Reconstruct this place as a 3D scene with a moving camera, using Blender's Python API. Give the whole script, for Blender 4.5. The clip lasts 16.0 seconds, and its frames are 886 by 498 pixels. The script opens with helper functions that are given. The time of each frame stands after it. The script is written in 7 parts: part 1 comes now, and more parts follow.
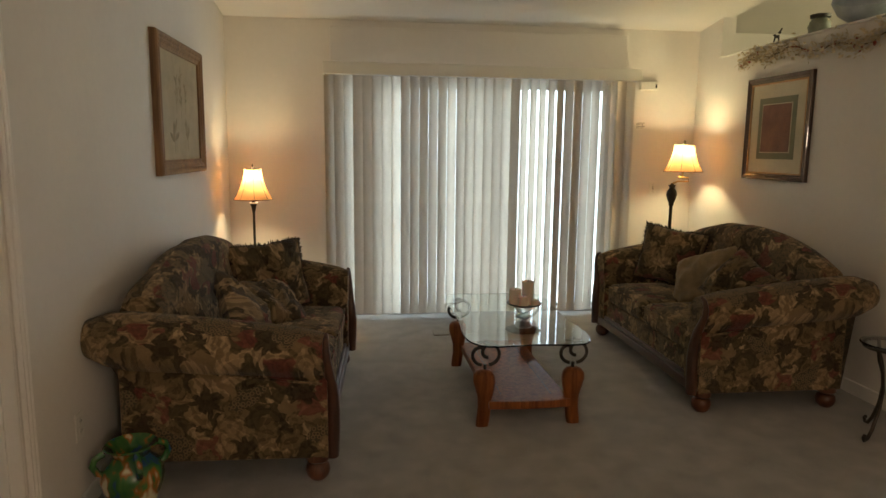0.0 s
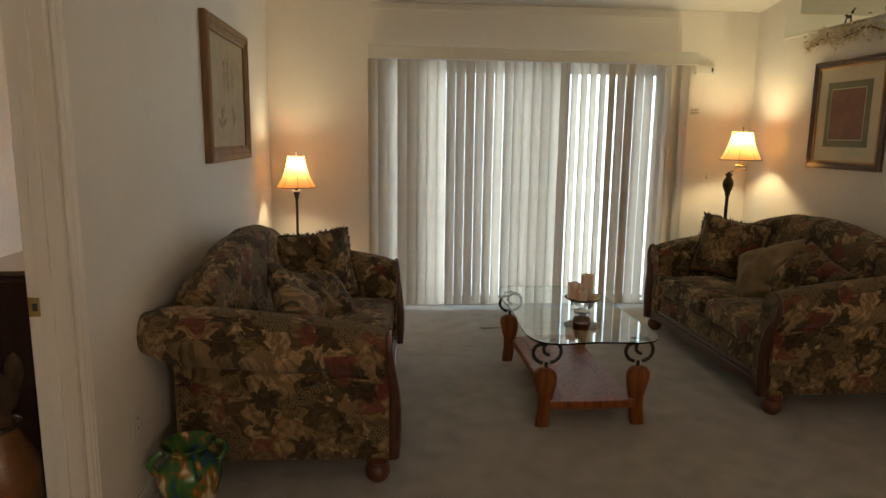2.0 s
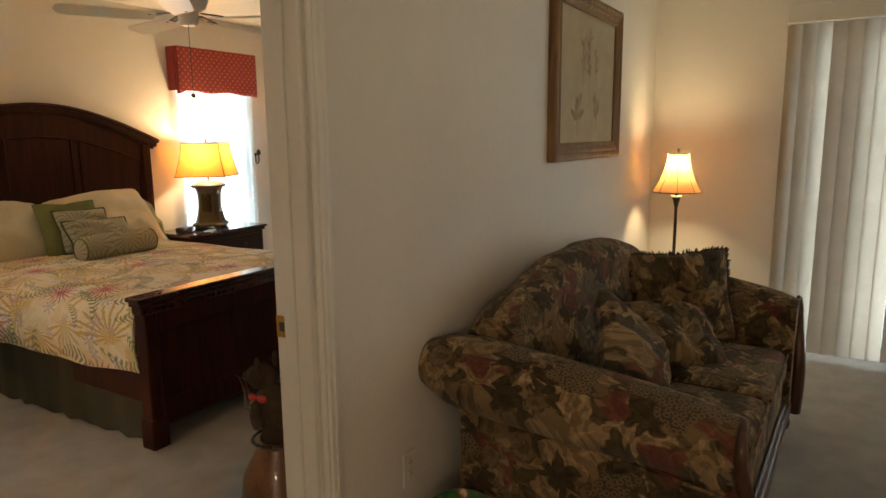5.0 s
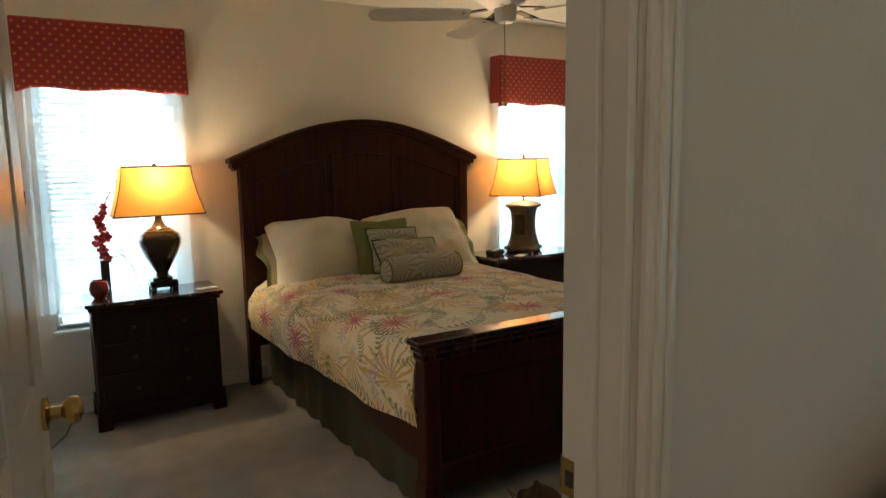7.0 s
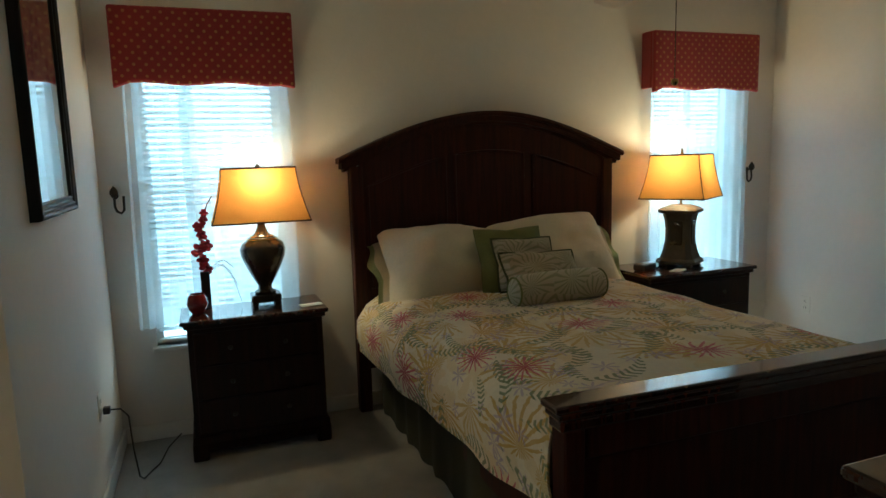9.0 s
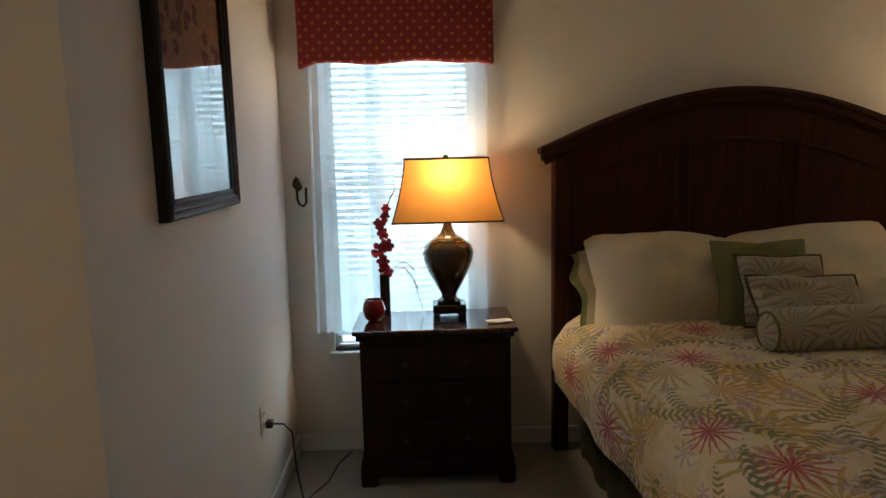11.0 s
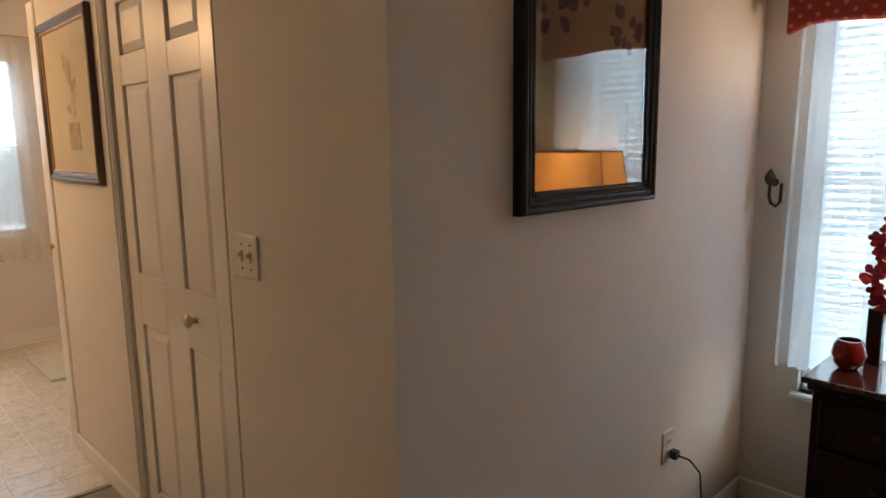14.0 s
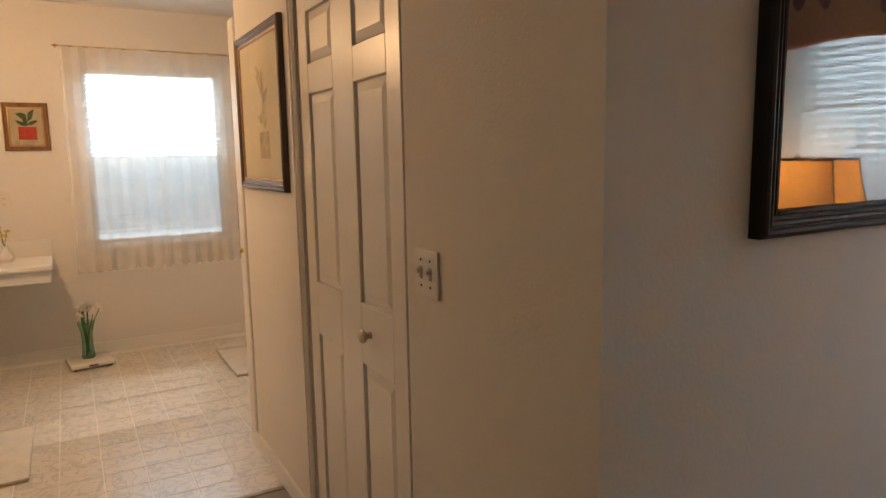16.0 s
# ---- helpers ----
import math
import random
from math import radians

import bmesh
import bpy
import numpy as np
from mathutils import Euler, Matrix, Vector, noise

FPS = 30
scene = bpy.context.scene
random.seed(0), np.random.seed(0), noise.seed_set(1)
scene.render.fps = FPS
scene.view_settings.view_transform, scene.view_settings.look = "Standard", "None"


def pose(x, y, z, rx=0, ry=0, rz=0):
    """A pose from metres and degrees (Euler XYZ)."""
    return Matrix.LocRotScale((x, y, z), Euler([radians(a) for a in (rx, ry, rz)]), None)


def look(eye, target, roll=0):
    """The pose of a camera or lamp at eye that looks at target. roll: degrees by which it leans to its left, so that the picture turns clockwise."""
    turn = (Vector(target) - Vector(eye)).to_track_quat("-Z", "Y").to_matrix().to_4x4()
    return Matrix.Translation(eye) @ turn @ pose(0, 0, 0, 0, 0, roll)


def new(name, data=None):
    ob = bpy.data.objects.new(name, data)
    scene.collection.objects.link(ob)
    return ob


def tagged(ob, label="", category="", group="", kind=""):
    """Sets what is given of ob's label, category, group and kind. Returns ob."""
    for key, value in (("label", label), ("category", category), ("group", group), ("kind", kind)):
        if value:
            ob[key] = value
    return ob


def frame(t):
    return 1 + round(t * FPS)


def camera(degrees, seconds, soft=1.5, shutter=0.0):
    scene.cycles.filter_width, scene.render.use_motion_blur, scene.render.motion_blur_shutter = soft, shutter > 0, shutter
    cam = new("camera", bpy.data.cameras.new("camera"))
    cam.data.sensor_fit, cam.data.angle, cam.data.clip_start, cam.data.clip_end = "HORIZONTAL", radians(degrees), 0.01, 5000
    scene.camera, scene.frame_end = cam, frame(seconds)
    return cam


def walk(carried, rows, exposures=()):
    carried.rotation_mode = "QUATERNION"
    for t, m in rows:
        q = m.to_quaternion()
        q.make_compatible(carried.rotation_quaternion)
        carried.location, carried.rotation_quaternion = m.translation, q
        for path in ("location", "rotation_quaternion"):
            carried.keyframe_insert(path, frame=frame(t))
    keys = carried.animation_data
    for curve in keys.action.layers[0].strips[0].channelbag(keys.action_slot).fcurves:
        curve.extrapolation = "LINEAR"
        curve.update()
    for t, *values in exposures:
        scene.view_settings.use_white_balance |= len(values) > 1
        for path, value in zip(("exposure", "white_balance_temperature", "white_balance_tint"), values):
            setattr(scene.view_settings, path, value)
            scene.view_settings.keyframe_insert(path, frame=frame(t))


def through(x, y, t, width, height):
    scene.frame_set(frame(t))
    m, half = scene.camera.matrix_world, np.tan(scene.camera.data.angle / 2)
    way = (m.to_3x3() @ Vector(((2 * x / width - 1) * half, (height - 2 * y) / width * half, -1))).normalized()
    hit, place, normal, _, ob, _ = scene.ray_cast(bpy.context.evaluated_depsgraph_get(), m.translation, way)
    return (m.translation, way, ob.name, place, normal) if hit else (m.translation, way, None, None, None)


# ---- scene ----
cam = camera(68.1, 16.0)
PATH = [
    (0, (-0.402, 0.987, 1.48), (-0.164, 2.951, 1.182), 0.6),
    (0.5, (-0.487, 1.076, 1.473), (-0.252, 3.037, 1.16), 1.0),
    (1, (-0.554, 1.122, 1.471), (-0.283, 3.076, 1.138), 0.5),
    (1.5, (-0.573, 1.145, 1.477), (-0.332, 3.101, 1.133), 0.8),
    (2, (-0.574, 1.163, 1.479), (-0.405, 3.127, 1.141), 0.7),
    (2.5, (-0.567, 1.195, 1.471), (-0.483, 3.165, 1.137), 0.6),
    (3, (-0.481, 1.299, 1.457), (-0.553, 3.269, 1.118), -0.2),
    (3.5, (-0.386, 1.415, 1.453), (-0.695, 3.36, 1.101), -0.4),
    (3.7, (-0.383, 1.474, 1.444), (-0.764, 3.405, 1.085), -0.3),
    (5.8, (-0.519, 2.259, 1.447), (-1.857, 3.713, 1.141), 0.0),
    (6, (-0.6, 2.312, 1.457), (-1.996, 3.712, 1.156), 0.3),
    (6.5, (-0.77, 2.441, 1.437), (-2.319, 3.673, 1.153), -0.1),
    (7, (-0.95, 2.564, 1.432), (-2.642, 3.593, 1.155), -1.0),
    (7.5, (-1.117, 2.643, 1.424), (-2.906, 3.49, 1.136), -0.9),
    (8, (-1.286, 2.711, 1.438), (-3.092, 3.517, 1.14), 0.1),
    (8.2, (-1.331, 2.73, 1.437), (-3.141, 3.527, 1.142), -0.4),
    (10.3, (-1.913, 2.99, 1.435), (-3.859, 3.35, 1.149), -1.1),
    (10.5, (-1.979, 2.987, 1.445), (-3.934, 3.29, 1.15), -1.0),
    (11, (-2.096, 3.029, 1.439), (-4.074, 3.076, 1.144), -1.4),
    (11.5, (-2.183, 3.071, 1.441), (-4.142, 2.802, 1.141), -0.9),
    (12, (-2.24, 3.132, 1.428), (-4.137, 2.576, 1.127), -1.1),
    (12.5, (-2.327, 3.179, 1.419), (-4.136, 2.38, 1.121), -1.6),
    (13, (-2.444, 3.207, 1.438), (-4.139, 2.19, 1.137), -1.7),
    (13.5, (-2.514, 3.295, 1.446), (-4.05, 2.051, 1.14), -1.5),
    (14, (-2.547, 3.353, 1.449), (-3.916, 1.93, 1.133), -0.8),
    (14.5, (-2.564, 3.367, 1.448), (-3.838, 1.857, 1.139), -0.5),
    (15, (-2.562, 3.358, 1.445), (-3.763, 1.786, 1.148), -0.7),
    (15.5, (-2.574, 3.286, 1.447), (-3.676, 1.644, 1.152), -0.8),
    (16, (-2.615, 3.148, 1.445), (-3.596, 1.429, 1.163), -1.0),
]
walk(cam, [(t, look(eye, target, roll)) for t, eye, target, roll in PATH],
     [(0, 0.03, 6150, 5), (2.5, 0.0, 6300, 7), (3.5, 0.0, 6350, 7), (5.8, 0.10, 6700, 4), (6.5, 0.02, 6500, 3), (7.0, -0.40, 5800, -2), (7.5, -0.9, 5100, -11), (8, -1.14, 4950, -15),
      (10.5, -1.17, 5480, -2), (11, -1.15, 5720, 3), (12, -1.15, 6000, 8), (13, -1.3, 5950, 11), (13.5, -1.1, 6030, 13), (14.5, -0.85, 6230, 12), (15.5, -0.80, 6280, 13), (16, -0.92, 6280, 13)])

# ---- light ----
world = bpy.data.worlds.new("world")
scene.world = world
world.use_nodes = True
wn = world.node_tree.nodes
sky = wn.new("ShaderNodeTexSky")
sky.sky_type, sky.sun_disc = "NISHITA", False
sky.sun_elevation, sky.sun_rotation = radians(50), radians(200)
wn["Background"].inputs["Strength"].default_value = 0.12
world.node_tree.links.new(sky.outputs[0], wn["Background"].inputs["Color"])
sun = new("sun", bpy.data.lights.new("sun", "SUN"))
sun.data.energy, sun.data.angle, sun.data.color = 3.0, radians(0.5), (1.0, 0.95, 0.88)
sun.matrix_world = look((0, 0, 20), (0.25 * 20, 0.85 * 20, 0))


def point_lamp(name, place, watts, color, radius=0.03):
    ob = new(name, bpy.data.lights.new(name, "POINT"))
    ob.data.energy, ob.data.color, ob.data.shadow_soft_size = watts, color, radius
    ob.location = place
    return ob


def window_light(name, place, target, w, h, watts, color=(0.72, 0.89, 1.0)):
    ob = new(name, bpy.data.lights.new(name, "AREA"))
    ob.data.shape, ob.data.size, ob.data.size_y = "RECTANGLE", w, h
    ob.data.energy, ob.data.color = watts, color
    ob.matrix_world = look(place, target)
    return ob


WARM = (1.0, 0.68, 0.36)
LAMPS = {
    "living_west": (-1.285, 6.4, 1.255), "living_east": (2.335, 6.4, 1.485),
    "bed_south": (-5.0, 3.12, 1.35), "bed_north": (-4.93, 5.715, 1.35),
}
point_lamp("bulb", LAMPS["living_west"], 17, (1.0, 0.76, 0.42), 0.045)
point_lamp("bulb", LAMPS["living_east"], 20, (1.0, 0.80, 0.42), 0.045)
point_lamp("bulb", LAMPS["bed_south"], 26, WARM, 0.055)
point_lamp("bulb", LAMPS["bed_north"], 35, WARM, 0.055)
window_light("slider_daylight", (0.625, 6.95, 1.05), (0.625, 0, 1.0), 2.38, 2.0, 45, (0.86, 0.94, 1.0))
window_light("window_daylight", (-5.3, 2.915, 1.28), (0, 2.915, 1.28), 0.66, 1.55, 48)
window_light("window_daylight", (-5.3, 5.995, 1.28), (0, 5.995, 1.28), 0.66, 1.55, 48)
window_light("window_daylight", (-3.25, -2.52, 1.795), (-3.25, 5, 1.795), 0.95, 0.64, 30)
window_light("window_daylight", (-3.25, -2.52, 1.15), (-3.25, 5, 1.15), 0.95, 0.62, 3.2)
# unseen warm lamp, set off the vanity so it also reaches the passage wall
point_lamp("unseen_bath_bulb", (-2.12, -0.7, 2.15), 72, (1.0, 0.60, 0.28), 0.08)
# added unseen lamp that brightens the room beyond the plant ledge opening
point_lamp("kitchen_fill", (4.0, 4.6, 2.6), 40, (1.0, 0.86, 0.48), 0.1)
# added fill behind the viewpoint, lifts the left wall and floor; no known fixture
point_lamp("room_fill", (0.9, -1.3, 1.75), 58, (1.0, 0.74, 0.52), 0.15)

# ---- materials ----
def material(name, color, rough=0.6, metal=0.0, vary=0.08, scale=6.0, bump=0.0, bump_scale=200.0, spec=0.5, sheen=0.0, coat=0.0):
    """A principled surface with a large and a small noise in its colour and a fine relief."""
    m = bpy.data.materials.new(name)
    m.use_nodes = True
    nt = m.node_tree
    n, link = nt.nodes, nt.links.new
    p = n["Principled BSDF"]
    p.inputs["Roughness"].default_value, p.inputs["Metallic"].default_value = rough, metal
    p.inputs["Specular IOR Level"].default_value = spec
    p.inputs["Sheen Weight"].default_value, p.inputs["Coat Weight"].default_value = sheen, coat
    tc = n.new("ShaderNodeTexCoord")
    a, b = n.new("ShaderNodeTexNoise"), n.new("ShaderNodeTexNoise")
    a.inputs["Scale"].default_value, b.inputs["Scale"].default_value = scale, scale * 14
    a.inputs["Detail"].default_value = 4
    link(tc.outputs["Object"], a.inputs["Vector"]), link(tc.outputs["Object"], b.inputs["Vector"])
    mix = n.new("ShaderNodeMath")
    mix.operation = "MULTIPLY_ADD"
    link(b.outputs["Fac"], mix.inputs[0])
    mix.inputs[1].default_value = 0.5
    link(a.outputs["Fac"], mix.inputs[2])
    ramp = n.new("ShaderNodeValToRGB")
    ramp.color_ramp.elements[0].position, ramp.color_ramp.elements[1].position = 0.45, 1.05
    ramp.color_ramp.elements[0].color = (*[c * (1 - vary) for c in color], 1)
    ramp.color_ramp.elements[1].color = (*[min(1, c * (1 + vary)) for c in color], 1)
    link(mix.outputs[0], ramp.inputs[0])
    link(ramp.outputs[0], p.inputs["Base Color"])
    if bump:
        c, bp = n.new("ShaderNodeTexNoise"), n.new("ShaderNodeBump")
        c.inputs["Scale"].default_value, c.inputs["Detail"].default_value = bump_scale, 3
        link(tc.outputs["Object"], c.inputs["Vector"])
        bp.inputs["Strength"].default_value, bp.inputs["Distance"].default_value = bump, 0.004
        link(c.outputs["Fac"], bp.inputs["Height"])
        link(bp.outputs[0], p.inputs["Normal"])
    return m


def wood(name, dark, light, rough=0.35, scale=3.0, axis="Z", coat=0.3, bump=0.05):
    """Wood with stretched grain along one axis of the object."""
    m = material(name, light, rough, coat=coat)
    nt = m.node_tree
    n, link = nt.nodes, nt.links.new
    p = n["Principled BSDF"]
    tc, mp, g = n.new("ShaderNodeTexCoord"), n.new("ShaderNodeMapping"), n.new("ShaderNodeTexNoise")
    s = [14.0, 14.0, 14.0]
    s["XYZ".index(axis)] = 1.0
    mp.inputs["Scale"].default_value = s
    g.inputs["Scale"].default_value, g.inputs["Detail"].default_value, g.inputs["Distortion"].default_value = scale, 6, 0.6
    ramp = n.new("ShaderNodeValToRGB")
    ramp.color_ramp.elements[0].position, ramp.color_ramp.elements[1].position = 0.3, 0.72
    ramp.color_ramp.elements[0].color, ramp.color_ramp.elements[1].color = (*dark, 1), (*light, 1)
    link(tc.outputs["Object"], mp.inputs[0]), link(mp.outputs[0], g.inputs["Vector"])
    link(g.outputs["Fac"], ramp.inputs[0]), link(ramp.outputs[0], p.inputs["Base Color"])
    bp = n.new("ShaderNodeBump")
    bp.inputs["Strength"].default_value, bp.inputs["Distance"].default_value = bump, 0.002
    link(g.outputs["Fac"], bp.inputs["Height"]), link(bp.outputs[0], p.inputs["Normal"])
    return m


M_WALL = material("wall paint", (0.78, 0.74, 0.69), 0.85, vary=0.03, scale=2.0, bump=0.25, bump_scale=90, spec=0.25)
M_CEIL = material("ceiling paint", (0.82, 0.79, 0.74), 0.9, vary=0.03, scale=3.0, bump=0.5, bump_scale=60, spec=0.2)
M_TRIM = material("white trim paint", (0.82, 0.79, 0.74), 0.3, vary=0.03, scale=4.0, bump=0.05)
M_CARPET = material("beige carpet", (0.365, 0.345, 0.315), 0.95, vary=0.22, scale=7.0, bump=1.0, bump_scale=420, spec=0.1, sheen=0.3)
# -- wood, cloth, metal and glass --
M_BEDWOOD = wood("dark cherry wood", (0.020, 0.0045, 0.0025), (0.062, 0.0125, 0.0050), 0.5, coat=0.03)

M_TABLEWOOD = wood("reddish table wood", (0.14, 0.040, 0.013), (0.32, 0.11, 0.035), 0.38, coat=0.0)
M_TABLEWOOD.node_tree.nodes["Principled BSDF"].inputs["Specular IOR Level"].default_value = 0.2
M_CHESTWOOD = wood("near-black cherry wood", (0.009, 0.0030, 0.0022), (0.026, 0.0072, 0.0038), 0.5, coat=0.0)
for m_ in (M_BEDWOOD, M_CHESTWOOD):
    m_.node_tree.nodes["Principled BSDF"].inputs["Specular IOR Level"].default_value = 0.25
M_SOFAWOOD = wood("dark carved wood", (0.035, 0.013, 0.008), (0.10, 0.038, 0.02), 0.32)
M_FOOT = wood("reddish bun foot wood", (0.06, 0.018, 0.008), (0.15, 0.048, 0.02), 0.32)
M_BEDTOP = wood("polished cherry top", (0.022, 0.007, 0.005), (0.065, 0.02, 0.011), 0.16, coat=0.5)
M_IRON = material("bronzed iron", (0.055, 0.045, 0.035), 0.45, 0.8, vary=0.3, scale=20, bump=0.1)
M_BRASS = material("polished brass", (0.65, 0.46, 0.16), 0.22, 1.0, vary=0.1, scale=20)
M_WAX = material("candle wax", (0.78, 0.63, 0.49), 0.5, vary=0.06, scale=12)
M_WAX.node_tree.nodes["Principled BSDF"].inputs["Subsurface Weight"].default_value = 0.3
M_WAX.node_tree.nodes["Principled BSDF"].inputs["Subsurface Scale"].default_value = 0.02
M_PLASTIC = material("ivory plastic", (0.78, 0.75, 0.68), 0.35, vary=0.03)
M_GREYSLOT = material("grey plastic slot", (0.33, 0.30, 0.26), 0.5, vary=0.1)
M_DARK = material("dark slot", (0.05, 0.045, 0.04), 0.5, vary=0.1)


def glass(name, color=(0.95, 0.98, 0.97), rough=0.0):
    m = bpy.data.materials.new(name)
    m.use_nodes = True
    p = m.node_tree.nodes["Principled BSDF"]
    p.inputs["Base Color"].default_value = (*color, 1)
    p.inputs["Transmission Weight"].default_value, p.inputs["Roughness"].default_value, p.inputs["IOR"].default_value = 1.0, rough, 1.45
    return m


def cloth(name, color, through=0.5, clear=0.0, weave=600.0, vary=0.06, scale=8.0):
    """Thin cloth: part of the light passes it, scattered, and part of it straight."""
    m = material(name, color, 0.9, vary=vary, scale=scale, bump=0.3, bump_scale=weave, spec=0.1)
    n, link = m.node_tree.nodes, m.node_tree.links.new
    p, out = n["Principled BSDF"], n["Material Output"]
    t, mx = n.new("ShaderNodeBsdfTranslucent"), n.new("ShaderNodeMixShader")
    ramp = next(k for k in n if k.bl_idname == "ShaderNodeValToRGB")
    link(ramp.outputs[0], t.inputs["Color"])
    mx.inputs[0].default_value = through
    link(p.outputs[0], mx.inputs[1]), link(t.outputs[0], mx.inputs[2])
    last = mx
    if clear:
        c, m2 = n.new("ShaderNodeBsdfTransparent"), n.new("ShaderNodeMixShader")
        m2.inputs[0].default_value = clear
        link(mx.outputs[0], m2.inputs[1]), link(c.outputs[0], m2.inputs[2])
        last = m2
    link(last.outputs[0], out.inputs["Surface"])
    return m


M_GLASS = glass("clear glass")
M_PRESSED = glass("pressed crystal glass", (0.97, 0.99, 0.98), 0.3)
M_TABLEGLASS = glass("greenish table glass", (0.90, 0.97, 0.94))
M_SHADE = cloth("cream silk shade", (0.76, 0.50, 0.25), 0.46)
M_GOLDSHADE = cloth("gold linen shade", (0.62, 0.31, 0.07), 0.42)
M_SHEER = cloth("white sheer voile", (0.84, 0.87, 0.87), 0.60, 0.27)
M_BATHSHEER = cloth("cream bathroom voile", (0.88, 0.85, 0.78), 0.40, 0.60)
M_VANE = cloth("white vinyl blind vane", (0.72, 0.66, 0.58), 0.24, weave=300)
M_SLAT = cloth("white blind slat", (0.84, 0.86, 0.87), 0.72)


def tapestry():
    """Woven upholstery: leaves, roses and berry clusters laid over each other on a tan ground."""
    m = material("floral tapestry", (0.22, 0.148, 0.075), 0.9, vary=0.25, scale=9, bump=0.7, bump_scale=420, spec=0.15, sheen=0.12)
    n, link = m.node_tree.nodes, m.node_tree.links.new
    p = n["Principled BSDF"]
    tc = n.new("ShaderNodeTexCoord")
    color = p.inputs["Base Color"].links[0].from_socket

    def calc(op, a, b=None, clamp=False):
        k = n.new("ShaderNodeMath")
        k.operation, k.use_clamp = op, clamp
        for i, v in enumerate((a, b)):
            if v is None:
                continue
            if isinstance(v, (int, float)):
                k.inputs[i].default_value = v
            else:
                link(v, k.inputs[i])
        return k.outputs[0]

    flat = n.new("ShaderNodeVectorMath")
    flat.operation = "MULTIPLY"
    flat.inputs[1].default_value = (0.60, 0.60, 0)
    link(tc.outputs["UV"], flat.inputs[0])
    fine = n.new("ShaderNodeTexNoise")
    fine.inputs["Scale"].default_value, fine.inputs["Detail"].default_value = 45, 3
    link(flat.outputs[0], fine.inputs["Vector"])
    sway, mid, bent = n.new("ShaderNodeTexNoise"), n.new("ShaderNodeVectorMath"), n.new("ShaderNodeVectorMath")
    sway.inputs["Scale"].default_value, sway.inputs["Detail"].default_value = 16, 2
    mid.operation, bent.operation = "MULTIPLY_ADD", "ADD"
    mid.inputs[1].default_value, mid.inputs[2].default_value = (0.07, 0.07, 0), (-0.035, -0.035, 0)
    link(flat.outputs[0], sway.inputs["Vector"]), link(sway.outputs["Color"], mid.inputs[0])
    link(flat.outputs[0], bent.inputs[0]), link(mid.outputs[0], bent.inputs[1])

    def motif(shift, scale, petals, reach, core, tint, chance, vein, strength=0.9):
        mp, v = n.new("ShaderNodeMapping"), n.new("ShaderNodeTexVoronoi")
        mp.inputs["Location"].default_value = (*shift, 0)
        v.voronoi_dimensions = "2D"
        v.inputs["Scale"].default_value, v.inputs["Randomness"].default_value = scale, 0.85
        link(bent.outputs[0], mp.inputs[0]), link(mp.outputs[0], v.inputs["Vector"])
        sub, sx, cs = n.new("ShaderNodeVectorMath"), n.new("ShaderNodeSeparateXYZ"), n.new("ShaderNodeSeparateColor")
        sub.operation = "SUBTRACT"
        link(mp.outputs[0], sub.inputs[0]), link(v.outputs["Position"], sub.inputs[1]), link(sub.outputs[0], sx.inputs[0]), link(v.outputs["Color"], cs.inputs[0])
        ang = calc("ADD", calc("ARCTAN2", sx.outputs[1], sx.outputs[0]), calc("MULTIPLY", cs.outputs[1], 6.28))
        rad = calc("SQRT", calc("ADD", calc("MULTIPLY", sx.outputs[0], sx.outputs[0]), calc("MULTIPLY", sx.outputs[1], sx.outputs[1])))
        wave = calc("SINE", calc("MULTIPLY", ang, petals))
        lobes = calc("ADD", calc("MULTIPLY", calc("ADD", wave, 1.0), 0.5 * (1 - core)), core)
        ragged = calc("ADD", calc("MULTIPLY", fine.outputs["Fac"], 0.9), 0.55)
        edge = calc("MULTIPLY", calc("MULTIPLY", lobes, ragged), reach)
        inside = calc("MULTIPLY", calc("SUBTRACT", edge, rad), 160.0, True)
        fac = calc("MULTIPLY", calc("MULTIPLY", inside, calc("LESS_THAN", cs.outputs[0], chance)), strength)
        rib = calc("GREATER_THAN", wave, 0.93)
        ring = calc("GREATER_THAN", calc("SINE", calc("MULTIPLY", rad, 420.0 if vein > 1 else 300.0)), 0.35)
        light = calc("ADD", calc("MULTIPLY", rib, 0.35 * min(vein, 1)), calc("SUBTRACT", 1.08, calc("MULTIPLY", ring, 0.22 if vein > 1 else 0.42)))
        light = calc("MULTIPLY", light, calc("ADD", calc("MULTIPLY", fine.outputs["Fac"], 0.9), 0.5))
        sc = n.new("ShaderNodeVectorMath")
        sc.operation = "SCALE"
        sc.inputs[0].default_value = tint
        link(light, sc.inputs["Scale"])
        return fac, sc.outputs[0]

